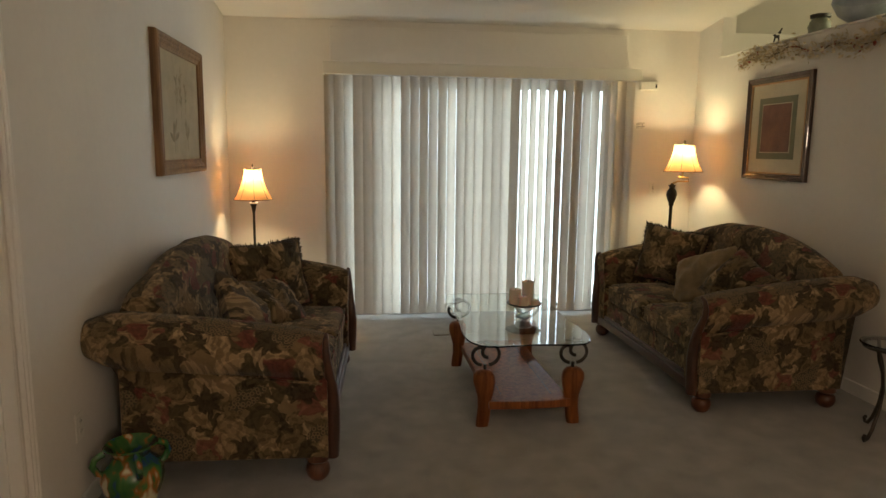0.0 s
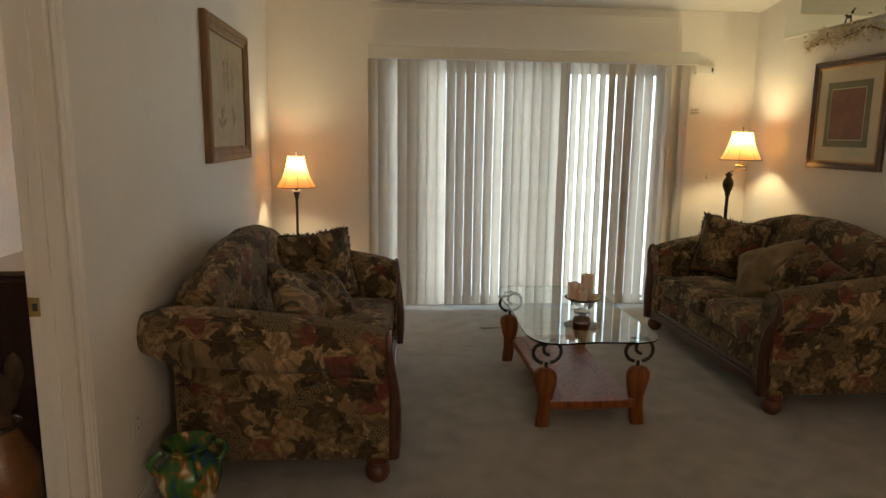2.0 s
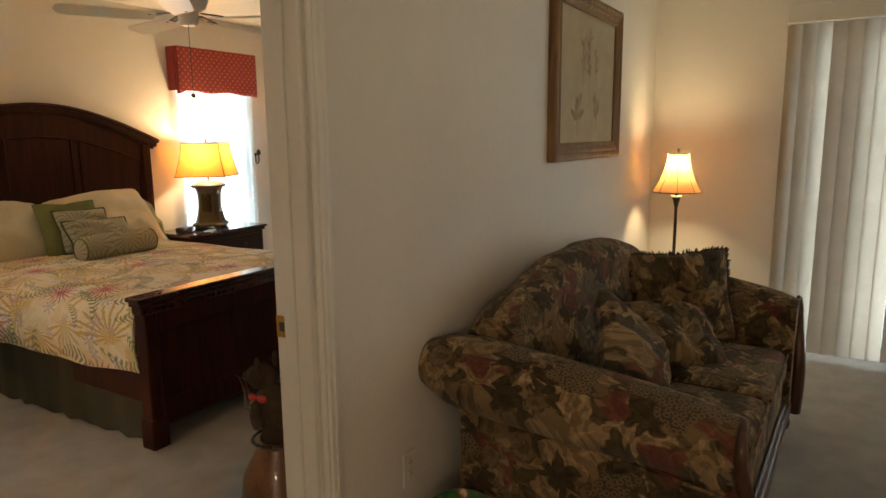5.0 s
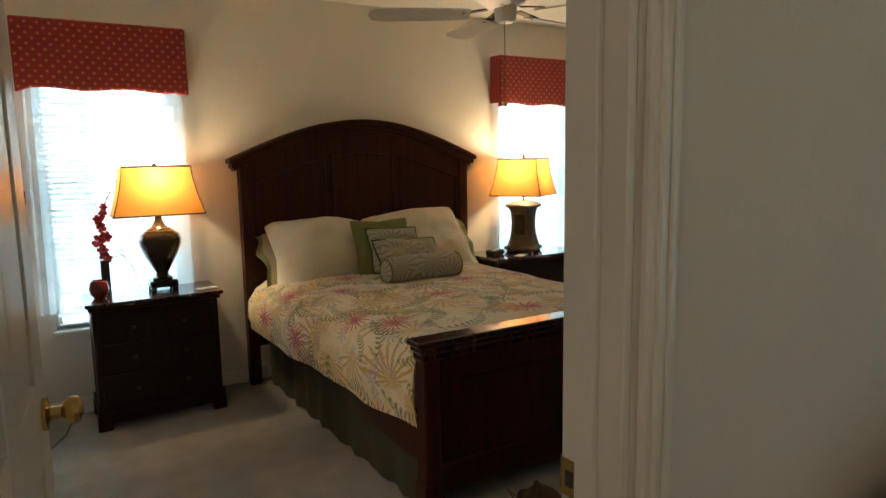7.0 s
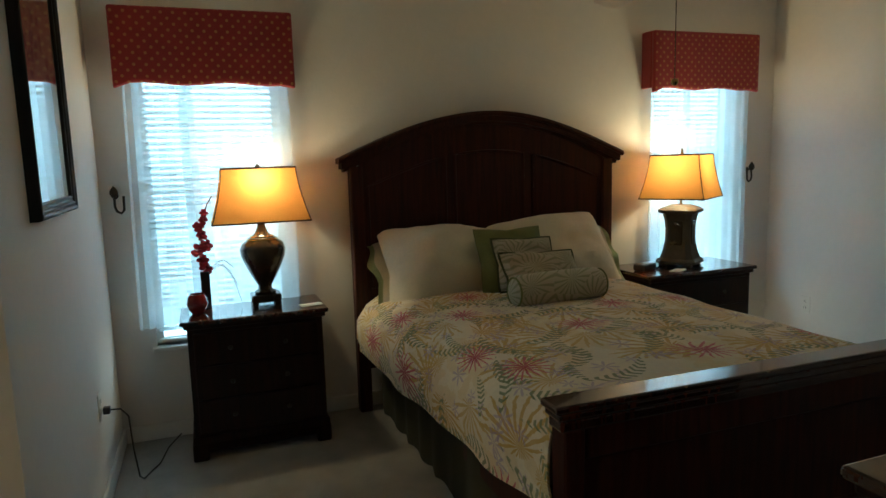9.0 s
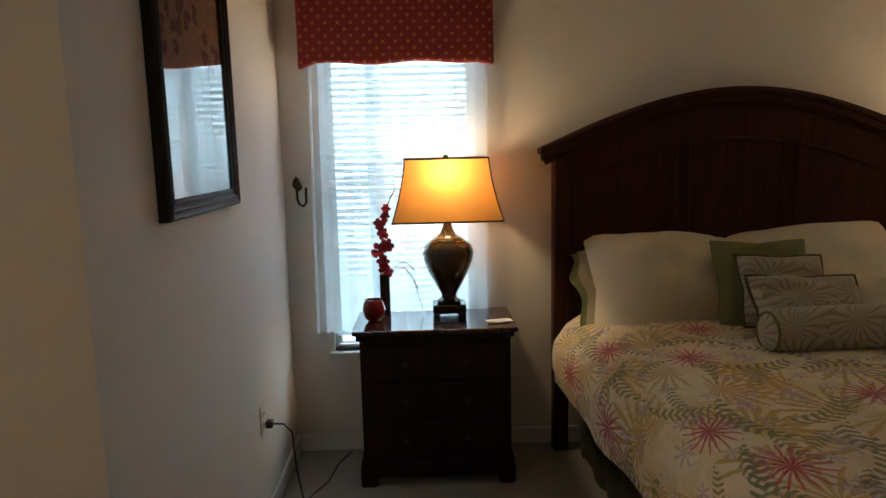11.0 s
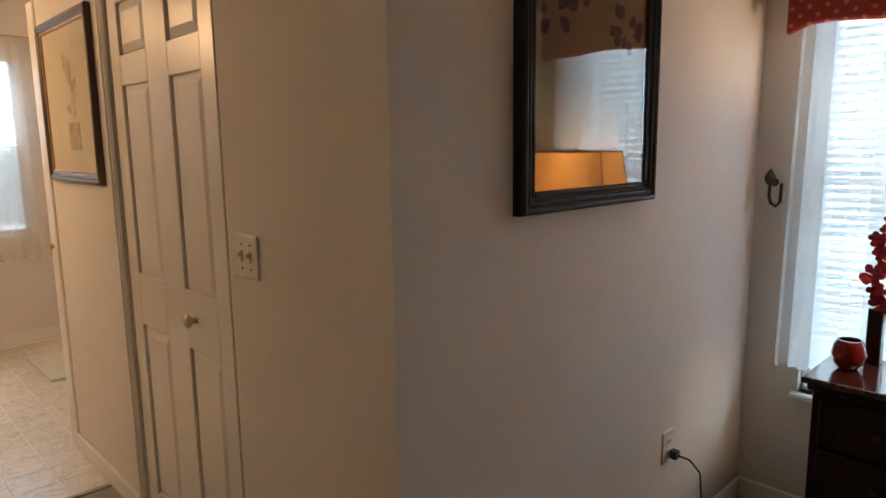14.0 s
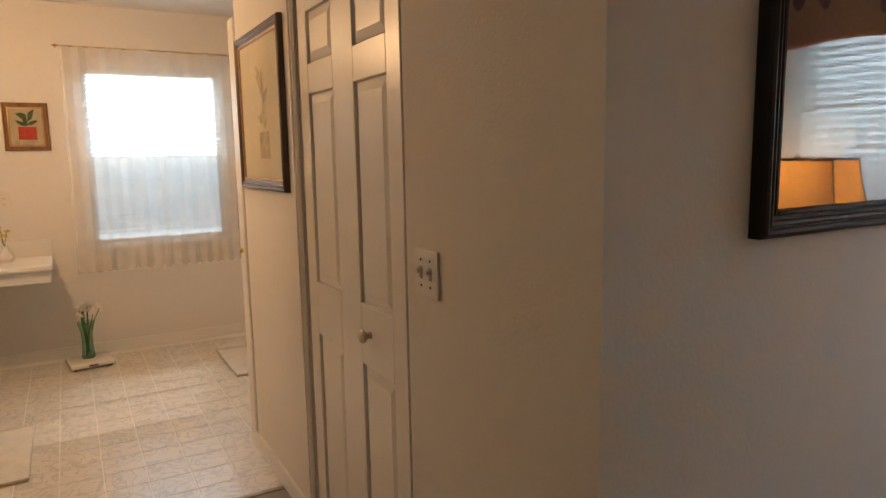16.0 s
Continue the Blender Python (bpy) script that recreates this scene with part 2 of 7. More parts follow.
    layers = [
        motif((0.3, 0.1), 8.0, 5, 0.085, 0.58, (0.128, 0.094, 0.047), 0.8, 1),
        motif((1.7, 0.4), 8.5, 5, 0.075, 0.58, (0.376, 0.260, 0.138), 0.7, 1),
        motif((4.1, 2.7), 10.0, 6, 0.062, 0.58, (0.068, 0.051, 0.025), 0.75, 1),
        motif((2.2, 3.1), 7.5, 4, 0.050, 0.75, (0.176, 0.066, 0.046), 0.42, 2),
        motif((6.3, 1.9), 11.0, 5, 0.055, 0.58, (0.288, 0.196, 0.100), 0.65, 1),
        motif((8.8, 5.2), 12.0, 7, 0.048, 0.58, (0.044, 0.032, 0.017), 0.6, 1),
        motif((3.9, 9.1), 8.5, 3, 0.036, 0.80, (0.152, 0.045, 0.034), 0.32, 2),
        motif((9.4, 0.6), 13.0, 5, 0.040, 0.58, (0.168, 0.117, 0.059), 0.5, 1),
    ]
    for fac, tint in layers:
        mx = n.new("ShaderNodeMixRGB")
        link(fac, mx.inputs[0]), link(color, mx.inputs[1]), link(tint, mx.inputs[2])
        color = mx.outputs[0]
    # berry clusters: small rings in patches
    b, br, wh, wr = n.new("ShaderNodeTexVoronoi"), n.new("ShaderNodeValToRGB"), n.new("ShaderNodeTexNoise"), n.new("ShaderNodeValToRGB")
    b.voronoi_dimensions = "2D"
    b.inputs["Scale"].default_value, b.inputs["Randomness"].default_value = 78, 0.5
    wh.inputs["Scale"].default_value = 7.0
    link(flat.outputs[0], b.inputs["Vector"]), link(b.outputs["Distance"], br.inputs[0]), link(flat.outputs[0], wh.inputs["Vector"]), link(wh.outputs["Fac"], wr.inputs[0])
    e = br.color_ramp.elements
    e[0].position, e[0].color = 0.22, (0.10, 0.07, 0.045, 1)
    e[1].position, e[1].color = 0.34, (0.25, 0.175, 0.09, 1)
    e.new(0.56).color = (0.08, 0.065, 0.04, 1)
    wr.color_ramp.elements[0].position, wr.color_ramp.elements[1].position = 0.60, 0.615
    mx = n.new("ShaderNodeMixRGB")
    link(wr.outputs[0], mx.inputs[0]), link(color, mx.inputs[1]), link(br.outputs[0], mx.inputs[2])
    link(mx.outputs[0], p.inputs["Base Color"])
    return m


M_TAPESTRY = tapestry()


def bedspread_cloth():
    """Cream cotton with gold fan fronds, fern sprigs, violet buds and pink spiky flowers."""
    m = material("printed cotton bedspread", (0.75, 0.67, 0.49), 0.9, vary=0.10, scale=5, bump=0.5, bump_scale=120, sheen=0.1)
    n, link = m.node_tree.nodes, m.node_tree.links.new
    p = n["Principled BSDF"]
    tc = n.new("ShaderNodeTexCoord")
    color = p.inputs["Base Color"].links[0].from_socket
    wob = n.new("ShaderNodeTexNoise")
    wob.inputs["Scale"].default_value, wob.inputs["Detail"].default_value = 30, 3
    link(tc.outputs["UV"], wob.inputs["Vector"])
    uneven = wob.outputs["Fac"]

    def calc(op, a, b=None, clamp=False):
        k = n.new("ShaderNodeMath")
        k.operation, k.use_clamp = op, clamp
        for i, v in enumerate((a, b)):
            if v is None:
                continue
            if isinstance(v, (int, float)):
                k.inputs[i].default_value = v
            else:
                link(v, k.inputs[i])
        return k.outputs[0]

    def cells(shift, scale):
        """Place within the nearest motif, turned by chance, and two chances of its own."""
        mp, v = n.new("ShaderNodeMapping"), n.new("ShaderNodeTexVoronoi")
        mp.inputs["Location"].default_value = (*shift, 0)
        v.voronoi_dimensions = "2D"
        v.inputs["Scale"].default_value, v.inputs["Randomness"].default_value = scale, 0.75
        link(tc.outputs["UV"], mp.inputs[0]), link(mp.outputs[0], v.inputs["Vector"])
        sub, sx, cs, rot = n.new("ShaderNodeVectorMath"), n.new("ShaderNodeSeparateXYZ"), n.new("ShaderNodeSeparateColor"), n.new("ShaderNodeVectorRotate")
        sub.operation, rot.rotation_type = "SUBTRACT", "Z_AXIS"
        link(mp.outputs[0], sub.inputs[0]), link(v.outputs["Position"], sub.inputs[1]), link(v.outputs["Color"], cs.inputs[0])
        link(sub.outputs[0], rot.inputs["Vector"]), link(calc("MULTIPLY", cs.outputs[1], 6.28), rot.inputs["Angle"]), link(rot.outputs[0], sx.inputs[0])
        return sx.outputs[0], sx.outputs[1], cs.outputs[0]

    def star(shift, scale, rays, reach, core, tint, chance, strength, fan=False):
        a, b, luck = cells(shift, scale)
        ang = calc("ARCTAN2", b, a)
        rad = calc("SQRT", calc("ADD", calc("MULTIPLY", a, a), calc("MULTIPLY", b, b)))
        wave = calc("SINE", calc("ADD", calc("MULTIPLY", ang, rays), calc("MULTIPLY", uneven, 3.5)))
        edge = calc("ADD", calc("MULTIPLY", calc("ADD", wave, 0.6), reach * 0.62), reach * core)
        if fan:
            edge = calc("MULTIPLY", edge, calc("MULTIPLY", calc("ADD", a, 0.05), 14.0, True))
        inside = calc("MULTIPLY", calc("SUBTRACT", edge, rad), 120.0, True)
        return calc("MULTIPLY", calc("MULTIPLY", inside, calc("LESS_THAN", luck, chance)), strength), tint

    def fern(shift, scale, length, width, leaves, tint, chance, strength):
        a, b, luck = cells(shift, scale)
        b = calc("SUBTRACT", b, calc("MULTIPLY", calc("MULTIPLY", a, a), 3.0))
        side = calc("ABSOLUTE", b)
        leaf = calc("MULTIPLY", calc("ADD", calc("SINE", calc("MULTIPLY", calc("SUBTRACT", a, calc("MULTIPLY", side, 0.55)), leaves * 6.283)), 0.15), 2.0, True)
        f = calc("DIVIDE", a, length)
        span = calc("MULTIPLY", calc("SUBTRACT", 1.0, calc("MULTIPLY", f, f)), width)
        inside = calc("MULTIPLY", calc("SUBTRACT", span, side), 300.0, True)
        return calc("MULTIPLY", calc("MULTIPLY", calc("MULTIPLY", inside, leaf), calc("LESS_THAN", luck, chance)), strength), tint

    for fac, tint in (
        star((0.3, 0.1), 4.0, 5, 0.12, 0.5, (0.66, 0.50, 0.20), 0.7, 0.4),
        star((1.7, 0.4), 3.0, 19, 0.190, 0.16, (0.54, 0.35, 0.07), 0.95, 0.9, True),
        star((6.1, 5.4), 3.6, 17, 0.150, 0.16, (0.56, 0.38, 0.09), 0.85, 0.85, True),
        star((5.1, 2.4), 6.0, 7, 0.050, 0.15, (0.36, 0.28, 0.42), 0.5, 0.6),
        star((7.7, 3.6), 9.0, 6, 0.034, 0.15, (0.33, 0.25, 0.42), 0.4, 0.6),
        fern((3.3, 7.4), 2.9, 0.180, 0.038, 33, (0.165, 0.205, 0.095), 0.95, 0.9),
        fern((8.2, 1.9), 3.1, 0.165, 0.034, 37, (0.18, 0.215, 0.10), 0.85, 0.85),
        fern((4.6, 4.8), 4.4, 0.110, 0.026, 44, (0.17, 0.22, 0.10), 0.6, 0.85),
        star((2.2, 3.1), 2.6, 17, 0.105, 0.06, (0.52, 0.10, 0.15), 0.62, 0.9),
        star((2.2, 3.1), 2.6, 11, 0.045, 0.25, (0.36, 0.03, 0.06), 0.62, 0.9),
    ):
        mx = n.new("ShaderNodeMixRGB")
        link(calc("MULTIPLY", fac, calc("ADD", calc("MULTIPLY", uneven, 0.6), 0.65), True), mx.inputs[0]), link(color, mx.inputs[1])
        mx.inputs[2].default_value = (*tint, 1)
        color = mx.outputs[0]
    link(color, p.inputs["Base Color"])
    return m


M_BEDCLOTH = bedspread_cloth()



# ---- building helpers ----
def box(bm, x0, x1, y0, y1, z0, z1, bevel=0.0, seg=1):
    """Adds a box to a bmesh, its edges bevelled on request. Returns its vertices."""
    r = bmesh.ops.create_cube(bm, size=1.0)
    vs = r["verts"]
    bmesh.ops.scale(bm, vec=(abs(x1 - x0), abs(y1 - y0), abs(z1 - z0)), verts=vs)
    bmesh.ops.translate(bm, vec=((x0 + x1) / 2, (y0 + y1) / 2, (z0 + z1) / 2), verts=vs)
    if bevel:
        es = list({e for v in vs for e in v.link_edges})
        bmesh.ops.bevel(bm, geom=es, offset=bevel, segments=seg, profile=0.5, affect="EDGES")
    return vs


def a_box(*span, bevel=0.0, seg=1):
    bm = bmesh.new()
    box(bm, *span, bevel=bevel, seg=seg)
    return bm


def unroll(name, bm, drape):
    """Lays cloth coordinates in metres over a mesh: across its length and round its curve."""
    uv = bm.loops.layers.uv.new("cloth")
    shift = 0.37 * (len(bpy.data.meshes) % 23)
    for f in bm.faces:
        nx, ny, nz = f.normal
        for lp in f.loops:
            x, y, z = lp.vert.co
            if drape:
                lp[uv].uv = (x, y + (0.7 - z) * (1 if y > 0 else -1))
            elif name == "arm":
                lp[uv].uv = (x + shift, z) if abs(ny) > 0.8 else (y + shift, z - (x if nx > -0.05 else -x))
            else:
                lp[uv].uv = (y + shift, z) if abs(nx) > 0.8 else (x + shift, z - (y if ny > 0.05 else -y))


def mesh_of(name, bm, mat, smooth=False):
    me = bpy.data.meshes.new(name)
    bm.normal_update()
    if mat in (M_TAPESTRY, M_BEDCLOTH):
        unroll(name, bm, mat == M_BEDCLOTH)
    bm.to_mesh(me)
    bm.free()
    me.materials.append(mat)
    if smooth:
        me.shade_smooth()
        me.set_sharp_from_angle(angle=radians(40))
    return me


def part(name, bm, mat, parent=None, label="", smooth=False):
    """Links a bmesh as one mesh object, under a thing where one is given."""
    ob = new(name, mesh_of(name, bm, mat, smooth))
    ob.parent = parent
    if label:
        ob["label"] = label
    return ob


def thing(name, label, category, m=Matrix(), group=""):
    """An empty at a thing's base, that parents its parts."""
    ob = new(name)
    ob.empty_display_size = 0.1
    ob.matrix_basis = m
    return tagged(ob, label, category, group)


def setting(name, bm, mat, label="", category="", smooth=False):
    return tagged(part(name, bm, mat, None, "", smooth), label, category, "", "structure")


def lathe(profile, steps=24, bm=None, at=(0, 0, 0)):
    """A turned body from (radius, height) pairs."""
    bm = bm or bmesh.new()
    rings = []
    for r, z in profile:
        if r < 1e-5:
            rings.append([bm.verts.new((at[0], at[1], at[2] + z))])
        else:
            rings.append([bm.verts.new((at[0] + r * math.cos(2 * math.pi * k / steps), at[1] + r * math.sin(2 * math.pi * k / steps), at[2] + z)) for k in range(steps)])
    for a, b in zip(rings, rings[1:]):
        for k in range(steps):
            q = [a[k % len(a)], a[(k + 1) % len(a)], b[(k + 1) % len(b)], b[k % len(b)]]
            q = list(dict.fromkeys(q))
            if len(q) > 2:
                bm.faces.new(q)
    bmesh.ops.recalc_face_normals(bm, faces=bm.faces)
    return bm


def tube(points, radius, steps=8, bm=None, closed_ends=True):
    """A round bar along points; radius is a number or one a point."""
    bm = bm or bmesh.new()
    pts = [Vector(p) for p in points]
    rad = radius if isinstance(radius, (list, tuple)) else [radius] * len(pts)
    rings, up = [], None
    for i, p in enumerate(pts):
        d = (pts[min(i + 1, len(pts) - 1)] - pts[max(i - 1, 0)]).normalized()
        if up is None:
            up = Vector((0, 0, 1)) if abs(d.z) < 0.9 else Vector((1, 0, 0))
        s = d.cross(up).normalized()
        up = s.cross(d).normalized()
        rings.append([bm.verts.new(p + rad[i] * (math.cos(2 * math.pi * k / steps) * s + math.sin(2 * math.pi * k / steps) * up)) for k in range(steps)])
    for a, b in zip(rings, rings[1:]):
        for k in range(steps):
            bm.faces.new((a[k], a[(k + 1) % steps], b[(k + 1) % steps], b[k]))
    if closed_ends:
        bm.faces.new(rings[0][::-1])
        bm.faces.new(rings[-1])
    bmesh.ops.recalc_face_normals(bm, faces=bm.faces)
    return bm


def slab(outline, z0, z1, bm=None, bevel=0.0, seg=2):
    """A plate with the given outline (x, y), from z0 to z1."""
    own = bmesh.new()
    low = [own.verts.new((x, y, z0)) for x, y in outline]
    f = own.faces.new(low)
    r = bmesh.ops.extrude_face_region(own, geom=[f])
    top = [v for v in r["geom"] if isinstance(v, bmesh.types.BMVert)]
    bmesh.ops.translate(own, vec=(0, 0, z1 - z0), verts=top)
    bmesh.ops.recalc_face_normals(own, faces=own.faces)
    if bevel:
        es = [e for e in own.edges if abs(e.verts[0].co.z - e.verts[1].co.z) < 1e-6]
        bmesh.ops.bevel(own, geom=es, offset=bevel, segments=seg, profile=0.5, affect="EDGES")
    if bm is None:
        return own
    me = bpy.data.meshes.new("tmp")
    own.to_mesh(me)
    own.free()
    bm.from_mesh(me)
    bpy.data.meshes.remove(me)
    return bm


def turned(bm, m):
    bmesh.ops.transform(bm, matrix=m, verts=bm.verts)
    return bm


def wall_x(name, x0, x1, y0, y1, z1, holes=(), mat=None, z0=0.0, label="", category="wall"):
    """A wall that runs along y, with holes (y0, y1, z0, z1) through it."""
    bm = bmesh.new()
    y = y0
    for a, b, c, d in sorted(holes):
        if a > y:
            box(bm, x0, x1, y, a, z0, z1)
        if c > z0:
            box(bm, x0, x1, a, b, z0, c)
        if d < z1:
            box(bm, x0, x1, a, b, d, z1)
        y = b
    if y < y1:
        box(bm, x0, x1, y, y1, z0, z1)
    return setting(name, bm, mat or M_WALL, label or "cream painted drywall wall", category)


def wall_y(name, y0, y1, x0, x1, z1, holes=(), mat=None, z0=0.0, label="", category="wall"):
    bm = bmesh.new()
    x = x0
    for a, b, c, d in sorted(holes):
        if a > x:
            box(bm, x, a, y0, y1, z0, z1)
        if c > z0:
            box(bm, a, b, y0, y1, z0, c)
        if d < z1:
            box(bm, a, b, y0, y1, d, z1)
        x = b
    if x < x1:
        box(bm, x, x1, y0, y1, z0, z1)
    return setting(name, bm, mat or M_WALL, label or "cream painted drywall wall", category)


# ---- the rooms ----
DOOR = (2.40, 3.22)
setting("floor", a_box(-5.3, 5.4, 0.42, 7.0, -0.1, 0.0), M_CARPET, "beige cut-pile carpet", "carpet")
setting("floor_entry", a_box(-1.83, 5.4, -2.4, 0.42, -0.1, 0.0), M_CARPET, "beige cut-pile carpet", "carpet")
setting("floor_bath_base", a_box(-4.9, -1.83, -2.5, 0.42, -0.1, -0.004), M_TRIM, "pale subfloor under bathroom tiles", "floor")
wall_x("wall_between", -1.667, -1.547, -2.3, 6.8, 3.95, [(*DOOR, 0, 2.04)])
wall_y("wall_north", 6.8, 6.92, -1.667, 2.74, 2.75, [(-0.58, 1.83, 0, 2.08)])
wall_x("wall_east", 2.62, 2.74, -2.3, 6.8, 3.95, [(3.6, 6.42, 2.285, 2.70)], label="cream partition wall with a plant ledge opening")
wall_y("wall_south", -2.42, -2.3, -1.667, 5.4, 3.95)
wall_x("wall_kitchen_east", 5.28, 5.4, -2.3, 7.0, 3.95)
wall_y("wall_kitchen_north", 6.8, 6.92, 2.74, 5.28, 3.0)
bm = a_box(-1.7, 5.4, -2.42, 6.95, 0, 0.1)
for v in bm.verts:
    v.co.z += 2.56 + 0.14 * (6.8 - v.co.y)
setting("ceiling", bm, M_CEIL, "white vaulted textured ceiling", "ceiling")

wall_x("wall_headboard", -5.28, -5.16, 2.24, 6.81, 2.5, [(2.57, 3.26, 0.5, 2.1), (5.65, 6.34, 0.5, 2.1)])
wall_y("wall_bedroom_north", 6.69, 6.81, -5.16, -1.667, 2.5)
wall_y("wall_mirror", 2.25, 2.37, -5.16, -3.355, 2.6)
wall_x("wall_passage", -3.475, -3.355, -0.06, 2.25, 2.6, [(0.845, 1.665, 0, 2.03)])
wall_y("wall_return", 2.24, 2.36, -1.95, -1.667, 2.6)
wall_x("wall_passage_east", -1.95, -1.83, -2.48, 2.24, 2.6)
wall_y("wall_bath_south", -2.48, -2.36, -4.8, -1.95, 2.6, [(-3.73, -2.77, 0.83, 2.12)])
wall_x("wall_bath_west", -4.92, -4.8, -2.48, 0.08, 2.6)
wall_y("wall_bath_north", -0.06, 0.06, -4.8, -3.475, 2.6)
# unseen wall added to keep outside light from leaking past the bifold doors
wall_x("wall_closet_light_block", -4.3, -4.2, 0.08, 2.24, 2.6)
setting("ceiling_bedroom", a_box(-5.28, -1.667, 2.24, 6.81, 2.46, 2.6), M_CEIL, "white textured bedroom ceiling", "ceiling")
setting("ceiling_bath", a_box(-4.92, -1.83, -2.48, 2.24, 2.56, 2.66), M_CEIL, "white textured bathroom ceiling", "ceiling")


# ---- trim ----
def trim_x(name, x0, x1, y0, y1, z0, z1, bevel=0.006):
    return setting(name, a_box(x0, x1, y0, y1, z0, z1, bevel=bevel), M_TRIM, "white painted wooden trim", "trim")


def baseboard(x0, x1, y0, y1):
    return setting("baseboard", a_box(x0, x1, y0, y1, 0.0, 0.085, bevel=0.004), M_TRIM, "white painted baseboard", "baseboard")


baseboard(-1.547, -1.533, 3.31, 6.8)
baseboard(-1.547, -1.533, -2.3, 2.31)
baseboard(-1.533, -0.66, 6.786, 6.8)
baseboard(1.91, 2.606, 6.786, 6.8)
baseboard(2.606, 2.62, -2.3, 6.8)
baseboard(-5.16, -5.146, 2.384, 6.676)
baseboard(-5.16, -3.355, 2.37, 2.384)
baseboard(-5.16, -1.681, 6.676, 6.69)
baseboard(-1.681, -1.667, 3.30, 6.676)
baseboard(-3.355, -3.341, 1.67, 2.384)
baseboard(-3.355, -3.341, -0.06, 0.773)
baseboard(-4.8, -1.964, -2.36, -2.346)
baseboard(-1.964, -1.95, -2.36, 2.24)


def moulding(name, x0, x1, y0, y1, z0, z1, face):
    """Door casing in two steps; face is the axis and sense it stands proud to."""
    bm = a_box(x0, x1, y0, y1, z0, z1, bevel=0.004)
    cx, cy, cz = (x1 - x0) * 0.5, (y1 - y0) * 0.5, (z1 - z0) * 0.5
    if "x" in face:
        g = 0.006 if "+" in face else -0.006
        if cz > cy:
            box(bm, x0 + g, x1 + g, y0 + 0.014, y0 + 0.030, z0, z1, bevel=0.003)
            box(bm, x0 + g * 0.7, x1 + g * 0.7, y1 - 0.022, y1 - 0.010, z0, z1, bevel=0.003)
        else:
            box(bm, x0 + g, x1 + g, y0, y1, z0 + 0.014, z0 + 0.030, bevel=0.003)
            box(bm, x0 + g * 0.7, x1 + g * 0.7, y0, y1, z1 - 0.022, z1 - 0.010, bevel=0.003)
    return setting(name, bm, M_TRIM, "white moulded door casing", "trim")


for x0, x1, f in ((-1.547, -1.531, "x+"), (-1.683, -1.667, "x-")):
    moulding("door_casing", x0, x1, 3.22 + 0.01, 3.29, 0.0, 2.11, f)
    moulding("door_casing", x0, x1, 2.33 if f == "x+" else 2.362, 2.39, 0.0, 2.11, f)
    moulding("door_casing", x0, x1, 2.39, 3.23, 2.05, 2.11, f)
trim_x("door_jamb", -1.667, -1.547, 3.205, 3.22, 0, 2.04, 0.002)
trim_x("door_jamb", -1.667, -1.547, 2.40, 2.415, 0, 2.04, 0.002)
trim_x("door_jamb", -1.667, -1.547, 2.415, 3.205, 2.025, 2.04, 0.002)
trim_x("door_stop", -1.628, -1.590, 3.193, 3.205, 0, 2.025, 0.002)
sp = thing("strike_plate", "worn brass strike plate on the white door jamb", "strike plate", pose(-1.648, 3.205, 0.95))
part("plate", a_box(-0.018, 0.022, -0.003, 0.0, -0.03, 0.03, bevel=0.001), M_BRASS, sp)
part("hole", a_box(-0.006, 0.008, -0.0045, -0.003, -0.012, 0.012), M_DARK, sp, "dark latch hole")

moulding("closet_casing", -3.355, -3.344, 0.775, 0.84, 0.0, 2.10, "x+")
moulding("closet_casing", -3.355, -3.344, 0.84, 1.665, 2.035, 2.10, "x+")
setting("wall_end_trim", a_box(-3.475, -3.345, -0.17, -0.061, 0, 2.1, bevel=0.006), M_TRIM, "white painted door jamb at the wall's end", "trim")
kn = thing("door_latch", "small brass latch on the white jamb", "latch", pose(-3.345, -0.115, 1.0))
part("latch", turned(lathe([(0, 0.018), (0.010, 0.016), (0.013, 0.008), (0.008, 0.0), (0, 0)], 12), pose(0, 0, 0, 0, 90, 0)), M_BRASS, kn)


# ---- small wall fittings ----
def outlet(m, label="ivory plastic wall outlet", plug=False):
    """A duplex outlet; local x is across, z up, -y out of the wall."""
    t = thing("wall_outlet", label, "outlet", m)
    part("cover_plate", a_box(-0.036, 0.036, -0.006, 0.0, -0.058, 0.058, bevel=0.003, seg=2), M_PLASTIC, t)
    for z in (-0.021, 0.021):
        f = part("socket", a_box(-0.016, 0.016, -0.009, -0.006, z - 0.014, z + 0.014, bevel=0.002), M_PLASTIC, t)
        for x in (-0.006, 0.006):
            part("slot", a_box(x - 0.0012, x + 0.0012, -0.0098, -0.009, z - 0.004, z + 0.006), M_DARK, f)
    return t


def switch_plate(m, gangs=2, label="ivory double light switch plate"):
    t = thing("light_switch", label, "switch", m)
    w = 0.035 + 0.023 * (gangs - 1)
    part("cover_plate", a_box(-w, w, -0.007, 0.0, -0.058, 0.058, bevel=0.003, seg=2), M_PLASTIC, t)
    for k in range(gangs):
        x = (k - (gangs - 1) / 2) * 0.046
        bm = a_box(x - 0.005, x + 0.005, -0.020, -0.006, 0.0, 0.011, bevel=0.0015)
        part("toggle", bm, M_PLASTIC, t)
        part("toggle_slot", a_box(x - 0.007, x + 0.007, -0.0078, -0.007, -0.015, 0.015), M_GREYSLOT, t, "grey toggle slot")
        for z in (-0.032, 0.032):
            part("screw", turned(lathe([(0, 0.0015), (0.0035, 0.001), (0.0035, 0)], 8), pose(x, -0.007, z, 90, 0, 0)), M_IRON, t, "small dull screw")
    return t


outlet(pose(-1.547, 3.64, 0.37, rz=90))
outlet(pose(-4.53, 2.37, 0.43, rz=180), "ivory wall outlet with a black plug in it")
outlet(pose(-4.81, 6.69, 0.36))
